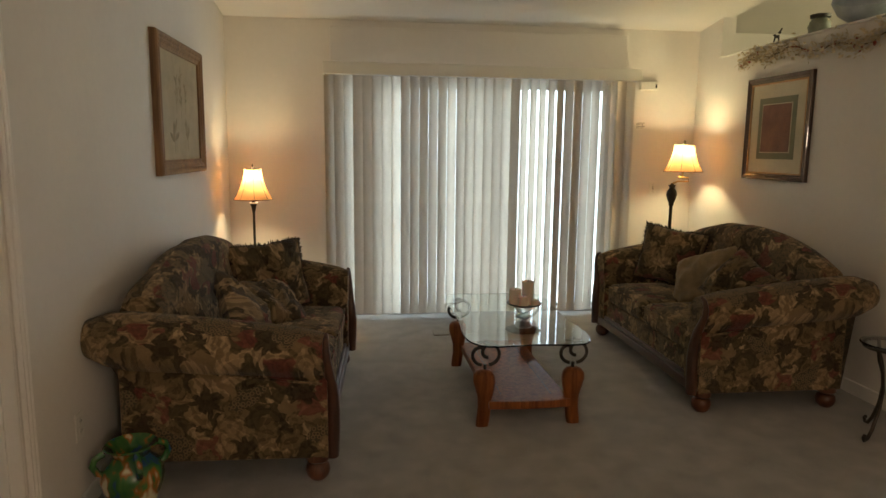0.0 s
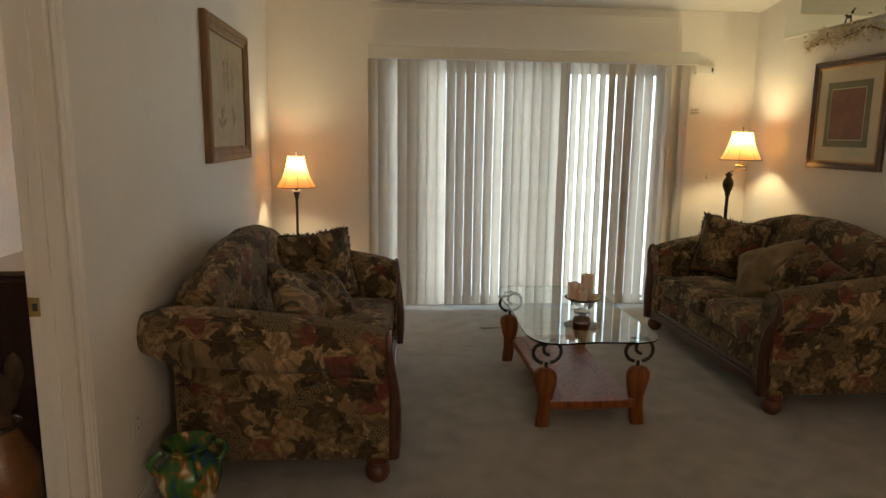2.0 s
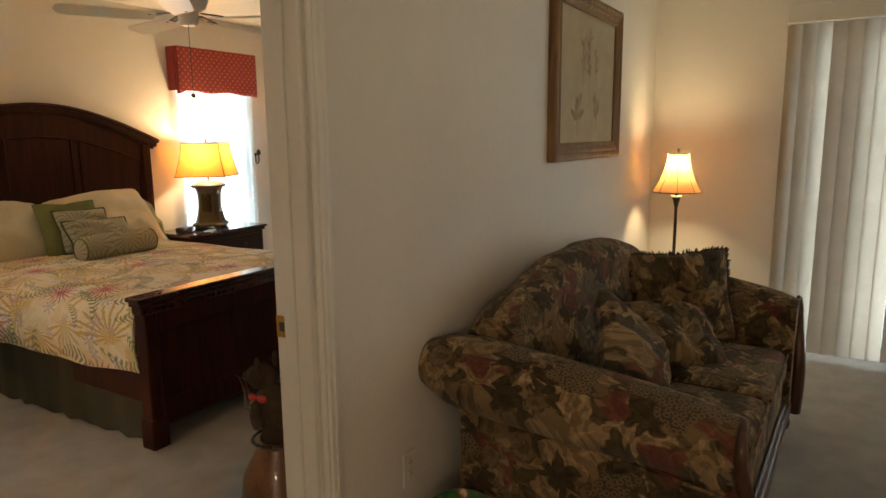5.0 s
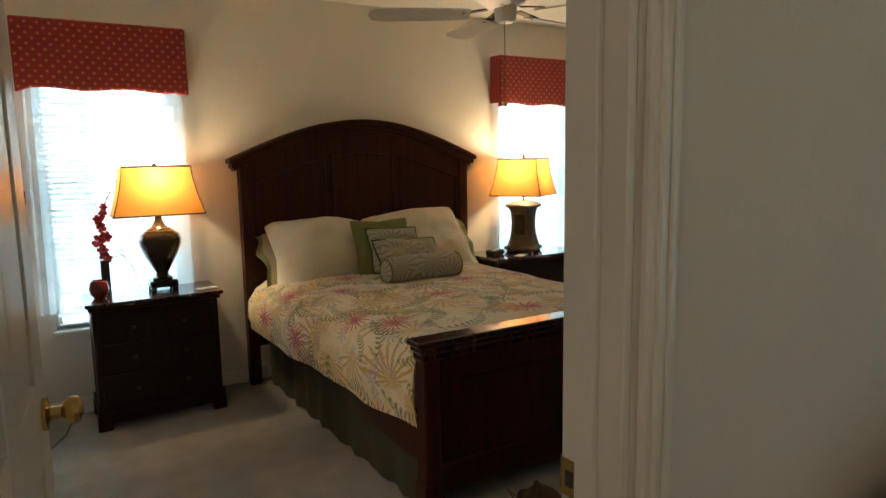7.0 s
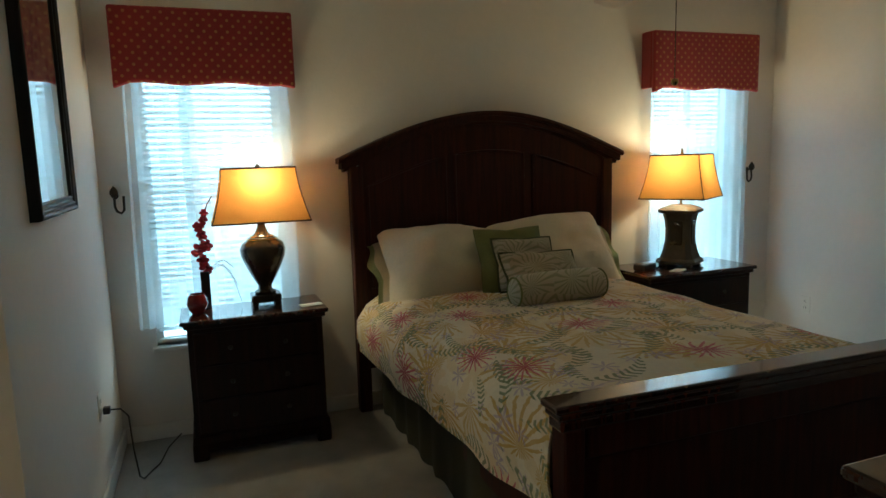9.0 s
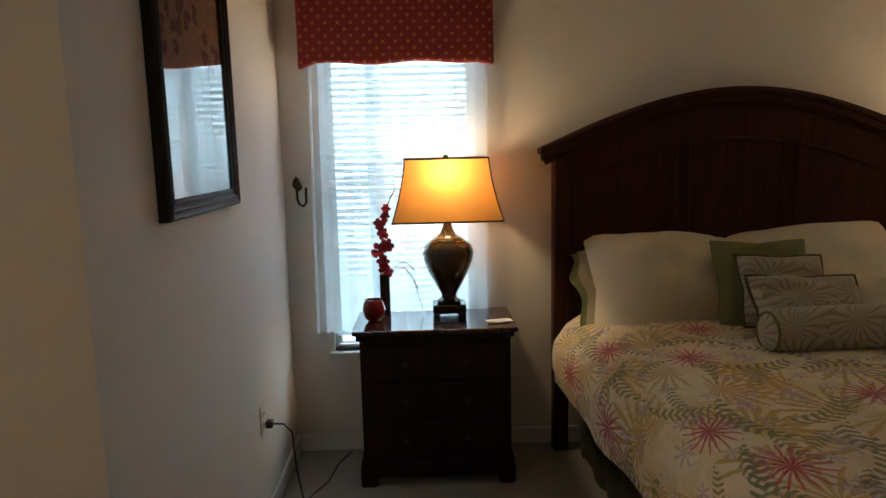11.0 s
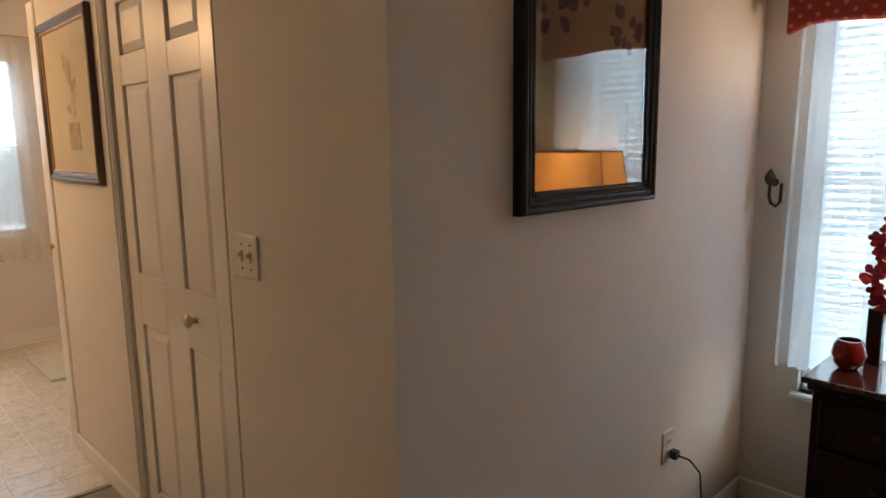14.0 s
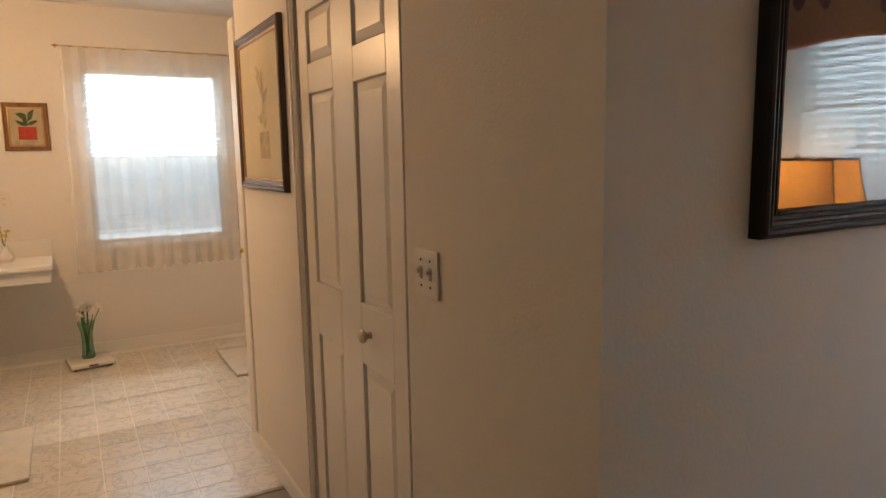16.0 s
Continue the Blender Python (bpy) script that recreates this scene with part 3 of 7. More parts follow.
outlet(pose(-2.23, -2.36, 1.18, rz=180), "ivory bathroom wall outlet beside the vanity")
switch_plate(pose(-3.355, 1.777, 1.165, rz=90))
switch_plate(pose(2.25, 6.8, 1.155), 1, "ivory single light switch plate behind the lamp")


# ---- sliding door and vertical blinds ----
sd = tagged(thing("window_1", "white aluminium sliding glass door behind blinds", "sliding door", pose(0.625, 6.87, 0)), kind="structure")
for n, s in (("frame", (-1.205, -1.145, -0.05, 0.04, 0, 2.08)), ("frame", (1.145, 1.205, -0.05, 0.04, 0, 2.08)), ("frame", (-1.145, 1.145, -0.05, 0.04, 2.02, 2.08)),
             ("sill", (-1.145, 1.145, -0.05, 0.04, 0, 0.03)), ("stile", (-0.04, 0.04, -0.02, 0.02, 0.03, 2.02))):
    part(n, a_box(*s, bevel=0.004), M_TRIM, sd)
for x0, x1 in ((-1.145, -0.04), (0.04, 1.145)):
    g = part("pane", a_box(x0, x1, -0.003, 0.003, 0.03, 2.02), M_GLASS, sd)
    g.visible_shadow = False

vb = thing("vertical_blinds", "long cream vertical blinds, mostly closed, over the glass door", "blinds", pose(0.62, 6.68, 0))
part("valance", a_box(-1.35, 1.385, -0.10, -0.085, 2.09, 2.19, bevel=0.004), M_PLASTIC, vb, "cream valance board")
for x in (-1.35, 1.37):
    part("valance_return", a_box(x, x + 0.015, -0.085, 0.12, 2.09, 2.19, bevel=0.003), M_PLASTIC, vb)
part("head_rail", a_box(-1.33, 1.36, -0.02, 0.02, 2.10, 2.14, bevel=0.003), M_TRIM, vb)


def vane_mesh():
    bm = bmesh.new()
    cols = []
    for k in range(7):
        u = k / 6 - 0.5
        y = 0.010 * (1 - (2 * u) ** 2)
        cols.append([bm.verts.new((u * 0.089, y, z)) for z in (0.038, 0.7, 1.4, 2.095)])
    for a, b in zip(cols, cols[1:]):
        for k in range(3):
            bm.faces.new((a[k], b[k], b[k + 1], a[k + 1]))
    r = bmesh.ops.solidify(bm, geom=bm.faces[:], thickness=0.001)
    return mesh_of("vane", bm, M_VANE, True)


vane = vane_mesh()
random.seed(4)
N_VANE = 34
TURN = ((0.20, 14), (0.45, 24), (0.635, 13), (0.77, 33), (0.89, 15), (0.94, 44), (1.01, 13))
for k in range(N_VANE):
    u = k / (N_VANE - 1)
    opened = next(a for end, a in TURN if u <= end)
    ob = new("vane", vane)
    ob.parent = vb
    ob.matrix_basis = pose(-1.305 + 2.63 * u, 0, 0, 0, 0, opened + random.uniform(-1.2, 1.2))
setting("door_header", a_box(-0.68, 1.93, 6.765, 6.80, 2.195, 2.50, bevel=0.004), M_WALL, "cream drywall box above the sliding door", "soffit")

al = thing("wall_sensor", "small white plastic sensor box on the wall", "sensor", pose(2.155, 6.8, 2.07))
part("housing", a_box(-0.085, 0.085, -0.035, 0, -0.035, 0.035, bevel=0.006, seg=2), M_PLASTIC, al)
part("button", a_box(0.052, 0.068, -0.038, -0.035, -0.018, 0.018, bevel=0.001), M_DARK, al, "dark sensor window")
no = thing("notice_plate", "small pale notice plate with unreadable lines", "notice", pose(2.10, 6.8, 1.72))
part("plate", a_box(-0.05, 0.05, -0.003, 0, -0.035, 0.035), M_PLASTIC, no)
bm = bmesh.new()
for k in range(4):
    box(bm, -0.04, 0.04 - 0.012 * (k % 2), -0.004, -0.003, 0.02 - k * 0.014, 0.024 - k * 0.014)
part("text_bars", bm, M_IRON, no, "grey bars of tiny text")
M_REGISTER = material("beige register enamel", (0.36, 0.33, 0.28), 0.5, vary=0.08, scale=20)
vt = thing("floor_register", "beige metal floor register set in the carpet", "vent", pose(0.31, 6.15, 0))
part("plate", a_box(-0.16, 0.16, -0.07, 0.07, 0, 0.008, bevel=0.003), M_REGISTER, vt)
for k in range(9):
    part("slat", a_box(-0.13 + k * 0.03, -0.118 + k * 0.03, -0.05, 0.05, 0.008, 0.011), M_REGISTER, vt)


# ---- soft things ----
def pillow_mesh(w, h, t, puff=0.45, n=18, droop=0.0, seed=0):
    """A stuffed pillow: x across, z up, y thick, its corners drawn out and its skin uneven."""
    bm = bmesh.new()
    grids = []
    for side in (-1, 1):
        g = []
        for i in range(n + 1):
            row = []
            for j in range(n + 1):
                u, v = 2 * i / n - 1, 2 * j / n - 1
                b = max(0.0, (1 - abs(u) ** 2.3) * (1 - abs(v) ** 2.3)) ** puff
                pull = 1 - 0.13 * (1 - abs(u)) * abs(v) ** 3 - 0.13 * (1 - abs(v)) * abs(u) ** 3
                x, z = u * w / 2 * pull * (1 - 0.09 * v * v) ** 0.5 * 1.02, v * h / 2 * pull * (1 - 0.09 * u * u) ** 0.5 * 1.02
                q = (noise.noise(Vector((u * 1.9 + seed, v * 1.9, side + seed * 0.7))) * 0.22 + noise.noise(Vector((u * 4.5 + seed, v * 3, side))) * 0.12 + noise.noise(Vector(((u + v * 0.4) * 11 + seed, (v - u * 0.5) * 6, side))) * 0.09 * (0.35 + abs(u))) * t * b
                row.append((x, side * (t / 2 * b) + q + droop * u * u + droop * 0.6 * max(0, v) ** 2, z - droop * u * u * (0.6 - 0.45 * v) - droop * 0.35 * (1 - u * u) * max(0, v) ** 3))
            g.append(row)
        grids.append(g)
    vid = {}
    for s, g in enumerate(grids):
        for i in range(n + 1):
            for j in range(n + 1):
                edge = i in (0, n) or j in (0, n)
                key = (i, j) if edge else (s, i, j)
                if key not in vid:
                    vid[key] = bm.verts.new(g[i][j])
    for s in (0, 1):
        for i in range(n):
            for j in range(n):
                q = []
                for a, b in ((i, j), (i + 1, j), (i + 1, j + 1), (i, j + 1)):
                    edge = a in (0, n) or b in (0, n)
                    q.append(vid[(a, b) if edge else (s, a, b)])
                bm.faces.new(q if s == 0 else q[::-1])
    bmesh.ops.recalc_face_normals(bm, faces=bm.faces)
    return bm


def pillow(name, label, m, w, h, t, mat, seed=0, piping=None, fringe=None, puff=0.45, droop=0.0):
    p = thing(name, label, "pillow", m)
    part("cushion", pillow_mesh(w, h, t, puff, droop=droop, seed=seed), mat, p, smooth=True)
    if piping or fringe:
        n, ring = 14, []
        for k in range(4 * n):
            s, f = divmod(k, n)
            f = 2 * f / n - 1
            u, v = ((f, -1), (1, f), (-f, 1), (-1, -f))[s]
            pull = 1 - 0.13 * (1 - abs(u)) * abs(v) ** 3 - 0.13 * (1 - abs(v)) * abs(u) ** 3
            ring.append((u * w / 2 * pull * (1 - 0.09 * v * v) ** 0.5 * 1.02, 0, v * h / 2 * pull * (1 - 0.09 * u * u) ** 0.5 * 1.02))
        ring.append(ring[0])
        if piping:
            part("piping", tube(ring, 0.0065, 6), piping, p, smooth=True)
        else:
            bm = bmesh.new()
            rnd = random.Random(seed)
            for a, b in zip(ring, ring[1:]):
                for k in range(5):
                    c = Vector(a).lerp(Vector(b), k / 5)
                    out = Vector((c.x / w, 0, c.z / h)).normalized()
                    tip = c + out * rnd.uniform(0.010, 0.017) + Vector((rnd.uniform(-1, 1), rnd.uniform(-1, 1), rnd.uniform(-1, 1))) * 0.008
                    tube([c - out * 0.004, tip], [0.005, 0.002], 4, bm)
            part("fringe", bm, fringe, p, "dark brush fringe")
    return p


def rounded(w, d, h, r=0.05, seg=4, puff=0.0):
    """A soft block standing on z = 0."""
    bm = a_box(-w / 2, w / 2, -d / 2, d / 2, 0, h, bevel=r, seg=seg)
    if puff:
        bmesh.ops.subdivide_edges(bm, edges=[e for e in bm.edges if e.calc_length() > 0.15], cuts=5, use_grid_fill=True)
        for v in bm.verts:
            if v.co.z > h * 0.5:
                v.co.z += puff * max(0, 1 - (2 * v.co.x / w) ** 2) * max(0, 1 - (2 * v.co.y / d) ** 2)
    return bm


# ---- loveseats ----
M_TAN = material("tan woven chenille", (0.21, 0.145, 0.07), 0.9, vary=0.35, scale=14, bump=0.6, bump_scale=300, sheen=0.15)
M_FRINGE = material("dark brown fringe", (0.035, 0.025, 0.018), 0.9)


def loveseat(m, label):
    s = thing("loveseat", label, "sofa", m, "pair of floral loveseats")
    L, D = 0.875, 0.475
    part("base", a_box(-0.80, 0.80, -0.42, 0.43, 0.12, 0.31, bevel=0.015, seg=2), M_TAPESTRY, s)
    for k, (z0, z1, y) in enumerate(((0.105, 0.165, -0.455), (0.165, 0.19, -0.440))):
        part("front_rail", a_box(-0.78, 0.78, y, -0.42, z0, z1, bevel=0.008, seg=2), M_SOFAWOOD, s, "carved dark wood rail")
    for x in (-0.33, 0.33):
        c = part("seat_cushion", turned(rounded(0.655, 0.66, 0.16, 0.055, 4, 0.025), pose(x, -0.105, 0.30)), M_TAPESTRY, s, smooth=True)
        part("welt", tube([(x - 0.315, -0.432, 0.435), (x, -0.438, 0.447), (x + 0.315, -0.432, 0.435)], 0.005, 6), M_TAPESTRY, c)
    # camel back: the cross-section swept along the length
    bm, rings = bmesh.new(), []
    for i in range(25):
        u = i / 24 * 2 - 1
        h = 0.84 + 0.15 * max(0, math.cos(u * math.pi / 2)) ** 0.75
        x = u * 0.78
        sec = [(0.16, 0.30), (0.15, 0.48), (0.19, 0.62), (0.245, h - 0.16)]
        for k in range(9):
            a = math.radians(200 - 27 * k)
            sec.append((0.345 + 0.10 * math.cos(a), h - 0.10 + 0.10 * math.sin(a)))
        sec += [(0.44, h - 0.25), (0.445, 0.12)]
        wob = 0.008 * noise.noise(Vector((x * 5, 1.0, 3.0)))
        rings.append([bm.verts.new((x, y + wob, z + wob)) for y, z in sec])
    for a, b in zip(rings, rings[1:]):
        for k in range(len(a) - 1):
            bm.faces.new((a[k], b[k], b[k + 1], a[k + 1]))
    bm.faces.new(rings[0]), bm.faces.new(rings[-1][::-1])
    bmesh.ops.recalc_face_normals(bm, faces=bm.faces)
    part("backrest", bm, M_TAPESTRY, s, smooth=True)
    for side in (-1, 1):
        bm, rings = bmesh.new(), []
        for i in range(13):
            f = i / 12
            y = -0.45 + 0.88 * f
            r = 0.106 + 0.022 * f + 0.006 * math.sin(f * math.pi)
            mid = 0.578 + 0.112 * f
            r *= (0.86, 0.97)[i] if i < 2 else ((0.62, 0.90)[12 - i] if i > 10 else 1.0)
            sec = [(0.66, 0.28, 0), (0.655, 0.44 + 0.06 * f, 0)]
            for k in range(13):
                a = math.radians(205 - 22 * k)
                sec.append((0.785 + 0.09 * f + r * math.cos(a), mid + r * math.sin(a), 0.10 * max(0.0, f - 0.4) / 0.6))
            sec += [(0.845, mid - 0.11, 0), (0.845, 0.30, 0), (0.85, 0.12, 0), (0.68, 0.12, 0)]
            rings.append([bm.verts.new((side * x, y + dy, z)) for x, z, dy in sec])
        for a, b in zip(rings, rings[1:]):
            n = len(a)
            for k in range(n):
                bm.faces.new((a[k], b[k], b[(k + 1) % n], a[(k + 1) % n]))
        bm.faces.new(rings[0]), bm.faces.new(rings[-1][::-1])
        bmesh.ops.recalc_face_normals(bm, faces=bm.faces)
        arm = part("arm", bm, M_TAPESTRY, s, smooth=True)
        part("welt", tube([(side * 0.852, -0.43 + 0.09 * k, 0.462 + 0.0105 * k) for k in range(10)], 0.006, 6), M_TAPESTRY, arm)
        pts = [(side * x, y, z) for x, y, z in ((0.800, -0.462, 0.105), (0.800, -0.468, 0.22), (0.797, -0.470, 0.32), (0.800, -0.466, 0.40), (0.815, -0.460, 0.47), (0.845, -0.455, 0.53),
                                                (0.868, -0.452, 0.575), (0.872, -0.450, 0.62), (0.850, -0.448, 0.66), (0.810, -0.446, 0.675))]
        part("arm_front_scroll", tube(pts, [0.034, 0.034, 0.033, 0.030, 0.026, 0.022, 0.019, 0.016, 0.013, 0.009], 10), M_SOFAWOOD, s, "carved dark wood scroll", smooth=True)
        for y in (-0.40, 0.38):
            part("foot", lathe([(0, 0), (0.032, 0), (0.050, 0.02), (0.056, 0.045), (0.050, 0.07), (0.036, 0.082), (0.054, 0.095), (0.054, 0.125), (0, 0.125)], 20, at=(side * 0.80, y, 0)), M_FOOT, s, "turned wooden bun foot", smooth=True)
    return s


LS_W = pose(-0.99, 4.645, 0, rz=88)
LS_E = pose(1.93, 5.21, 0, rz=-90)
loveseat(LS_W, "floral tapestry loveseat with rolled arms against the cream wall")
loveseat(LS_E, "floral tapestry loveseat with rolled arms under a framed print")


def throw(seat, label, x, y, z, rx, rz, w, h, t, seed, ry=0, fringe=None, mat=None):
    pillow("throw_pillow", label, seat @ pose(x, y, z, rx, ry, rz), w, h, t, mat or M_TAPESTRY, seed, fringe=fringe)


throw(LS_W, "large floral throw pillow with a dark brush fringe", 0.50, 0.03, 0.685, -18, -58, 0.50, 0.44, 0.19, 1, -3, M_FRINGE)
throw(LS_W, "floral throw pillow leaning on the loveseat back", 0.24, 0.00, 0.565, -54, -46, 0.46, 0.38, 0.16, 2, 6)
throw(LS_W, "floral throw pillow lying against the arm", -0.32, 0.00, 0.63, -38, 24, 0.48, 0.42, 0.17, 3, -24)
throw(LS_E, "large floral throw pillow with a dark brush fringe", -0.50, 0.00, 0.695, -16, 50, 0.48, 0.44, 0.19, 4, 8, M_FRINGE)
throw(LS_E, "plain tan throw pillow leaning on the seat", 0.00, 0.00, 0.62, -36, 30, 0.48, 0.42, 0.16, 5, -22, None, M_TAN)
throw(LS_E, "floral throw pillow tucked beside the arm", 0.34, 0.06, 0.63, -34, 10, 0.44, 0.40, 0.16, 6, 24)

# ---- coffee table ----
ct = thing("coffee_table", "glass-topped coffee table with wooden legs and iron scrolls", "coffee table", pose(0.48, 4.83, 0))
pts = []
for k in range(96):
    a = 2 * math.pi * k / 96
    c, s_ = math.cos(a), math.sin(a)
    e = 5.0
    r = (abs(c) ** e + abs(s_) ** e) ** (-1 / e)
    x, y = 0.345 * r * c, 0.63 * r * s_
    x *= 1 - 0.05 * math.cos(y / 0.63 * math.pi) * (abs(c) > 0.4)
    y *= 1 - 0.03 * math.cos(x / 0.345 * math.pi)
    pts.append((x, y))
part("glass_top", slab(pts, 0.4735, 0.482), M_TABLEGLASS, ct, "bevelled clear glass top").visible_shadow = False
for sx in (-1, 1):
    for sy in (-1, 1):
        cx, cy = sx * 0.243, sy * 0.505
        bm, rings = bmesh.new(), []
        for z, hw, dx, th in ((0.0, 0.034, 0.012, 0.024), (0.03, 0.036, 0.008, 0.026), (0.10, 0.036, 0.0, 0.028), (0.16, 0.040, -0.002, 0.032), (0.21, 0.052, 0.0, 0.040),
                              (0.255, 0.060, 0.004, 0.046), (0.29, 0.056, 0.006, 0.044), (0.31, 0.040, 0.006, 0.034), (0.318, 0.018, 0.006, 0.016)):
            ring = []
            for k in range(14):
                a = 2 * math.pi * k / 14
                ca, sa = math.cos(a), math.sin(a)
                rr = (abs(ca) ** 3 + abs(sa) ** 3) ** (-1 / 3)
                ring.append(bm.verts.new((cx + sx * dx + hw * rr * ca, cy + th * rr * sa, z)))
            rings.append(ring)
        for a, b in zip(rings, rings[1:]):
            for k in range(14):
                bm.faces.new((a[k], a[(k + 1) % 14], b[(k + 1) % 14], b[k]))
        bm.faces.new(rings[0][::-1]), bm.faces.new(rings[-1])
        leg = part("leg", bm, M_TABLEWOOD, ct, "carved paddle-shaped wooden leg", smooth=True)
        scroll = [(cx, cy, 0.312), (cx, cy, 0.345)]
        part("scroll_stem", tube(scroll, 0.009, 8), M_IRON, leg)
        for d, turns in ((1, 1.35), (-1, 0.75)):
            sp_ = []
            for k in range(26):
                f = k / 25
                a = math.radians(-90) + d * (f * turns * 2 * math.pi * 0.72)
                r = 0.066 * (1 - 0.62 * f)
                sp_.append((cx + 0.020 * d + r * math.cos(a) * 1.0, cy, 0.408 + r * math.sin(a)))
            part("scroll", tube(sp_, 0.0095, 8), M_IRON, leg, "curled iron scroll", smooth=True)
        part("glass_pad", lathe([(0, 0), (0.012, 0), (0.012, 0.006), (0, 0.006)], 10, at=(cx, cy, 0.4672)), M_IRON, leg)
        part("pad_arm", tube([(cx - 0.045, cy, 0.461), (cx + 0.045, cy, 0.461)], 0.006, 6), M_IRON, leg)
out = []
for k in range(40):
    f = k / 39
    out.append((-0.225 + 0.45 * f, -0.55 - 0.012 * math.sin(math.pi * f)))
for k in range(40):
    f = k / 39
    out.append((0.225 - 0.008 * math.sin(math.pi * f), -0.55 + 1.10 * f))
out += [(-x, -y) for x, y in out]
seen_, clean = set(), []
for p_ in out:
    q = (round(p_[0], 4), round(p_[1], 4))
    if q not in seen_:
        seen_.add(q), clean.append(q)
shelf = part("shelf", slab(clean, 0.105, 0.150, bevel=0.006), M_TABLEWOOD, ct, "lower wooden shelf with curved edges")
for x in (-0.14, 0.14):
    part("groove", a_box(x - 0.002, x + 0.002, -0.46, 0.46, 0.150, 0.1515), M_SOFAWOOD, shelf, "dark groove")

# ---- candles ----
ch = thing("candle_dish", "bronze dish on a glass bowl foot", "candle holder", pose(0.56, 4.80, 0.482))
part("glass_foot", lathe([(0, 0.0), (0.045, 0.0), (0.05, 0.005), (0.028, 0.014), (0.02, 0.022), (0.042, 0.036), (0.055, 0.052), (0.045, 0.066), (0, 0.066)], 24), M_PRESSED, ch, "clear glass foot", smooth=True)
part("dish", lathe([(0, 0.066), (0.05, 0.066), (0.09, 0.072), (0.107, 0.083), (0.103, 0.086), (0.085, 0.078), (0, 0.074)], 32), M_IRON, ch, smooth=True)
for x, y, r, h in ((0.022, 0.0, 0.036, 0.145), (-0.052, 0.012, 0.036, 0.095), (-0.02, -0.052, 0.030, 0.06), (0.060, -0.045, 0.028, 0.035)):
    cd = thing("candle", "pinkish cream pillar candle on the dish", "candle", pose(0.56 + x, 4.80 + y, 0.557), "candles on the dish")
    part("wax", lathe([(0, 0), (r, 0), (r, h - 0.004), (r - 0.004, h), (r * 0.6, h - 0.006), (0, h - 0.008)], 20), M_WAX, cd, smooth=True)
    part("wick", tube([(0, 0, h - 0.01), (0.002, 0, h + 0.008)], 0.0012, 5), M_DARK, cd, "burnt wick")


# ---- floor lamps ----
def bell(r0, r1, h, n=24, panels=8):
    """A bell-shaped shade, open at both ends, with thickness."""
    bm = bmesh.new()
    rings = []
    for k in range(11):
        f = k / 10
        r = r1 + (r0 - r1) * (1 - f) ** 1.8
        rings.append([bm.verts.new((r * math.cos(2 * math.pi * j / n), r * math.sin(2 * math.pi * j / n), h * f)) for j in range(n)])
    for a, b in zip(rings, rings[1:]):
        for j in range(n):
            bm.faces.new((a[j], a[(j + 1) % n], b[(j + 1) % n], b[j]))
    bmesh.ops.solidify(bm, geom=bm.faces[:], thickness=0.0012)
    return bm


def ring_tube(r, z, thick, n=28):
    return tube([(r * math.cos(2 * math.pi * k / n), r * math.sin(2 * math.pi * k / n), z) for k in range(n + 1)], thick, 6)


def bell_shade(t, x, y, z, r0, r1, h):
    sh = part("shade", turned(bell(r0, r1, h), pose(x, y, z)), M_SHADE, t, "lit cream bell shade", smooth=True)
    part("trim_ring", turned(ring_tube(r0, 0.002, 0.004), pose(x, y, z)), M_SOFAWOOD, sh, "brown braid")
    part("trim_ring", turned(ring_tube(r1, h, 0.004), pose(x, y, z)), M_SOFAWOOD, sh, "brown braid")
    for k in range(8):
        a = math.radians(45 * k + 12)
        rib = []
        for j in range(11):
            f = j / 10
            r = r1 + (r0 - r1) * (1 - f) ** 1.8 + 0.001
            rib.append((x + r * math.cos(a), y + r * math.sin(a), z + h * f))
        part("rib", tube(rib, 0.0018, 4), M_SOFAWOOD, sh)
    bm = tube([(x - r1, y, z + h - 0.004), (x + r1, y, z + h - 0.004)], 0.002, 5)
    tube([(x, y - r1, z + h - 0.004), (x, y + r1, z + h - 0.004)], 0.002, 5, bm)
    part("spider", bm, M_IRON, sh)
    part("finial", lathe([(0.004, 0), (0.010, 0.008), (0.006, 0.018), (0.010, 0.026), (0, 0.046)], 12, at=(x, y, z + h - 0.004)), M_IRON, t, smooth=True)


POLE = [(0, 0), (0.14, 0), (0.142, 0.012), (0.11, 0.025), (0.04, 0.04), (0.02, 0.07), (0.014, 0.10)]
fl = thing("floor_lamp", "lit floor lamp with a cream bell shade behind the loveseat", "floor lamp", pose(-1.285, 6.4, 0))
part("base", lathe(POLE, 28), M_IRON, fl, smooth=True)
part("pole", lathe([(0.010, 0.1), (0.010, 0.5), (0.016, 0.52), (0.010, 0.54), (0.010, 0.97), (0.022, 1.02), (0.026, 1.03), (0.026, 1.036), (0.012, 1.042), (0.012, 1.09), (0, 1.09)], 16), M_IRON, fl, smooth=True)
part("candle_cup", lathe([(0.018, 1.036), (0.034, 1.044), (0.034, 1.05), (0.012, 1.05)], 16), M_PLASTIC, fl, "pale cup under the shade", smooth=True)
bell_shade(fl, 0, 0, 1.072, 0.152, 0.067, 0.245)

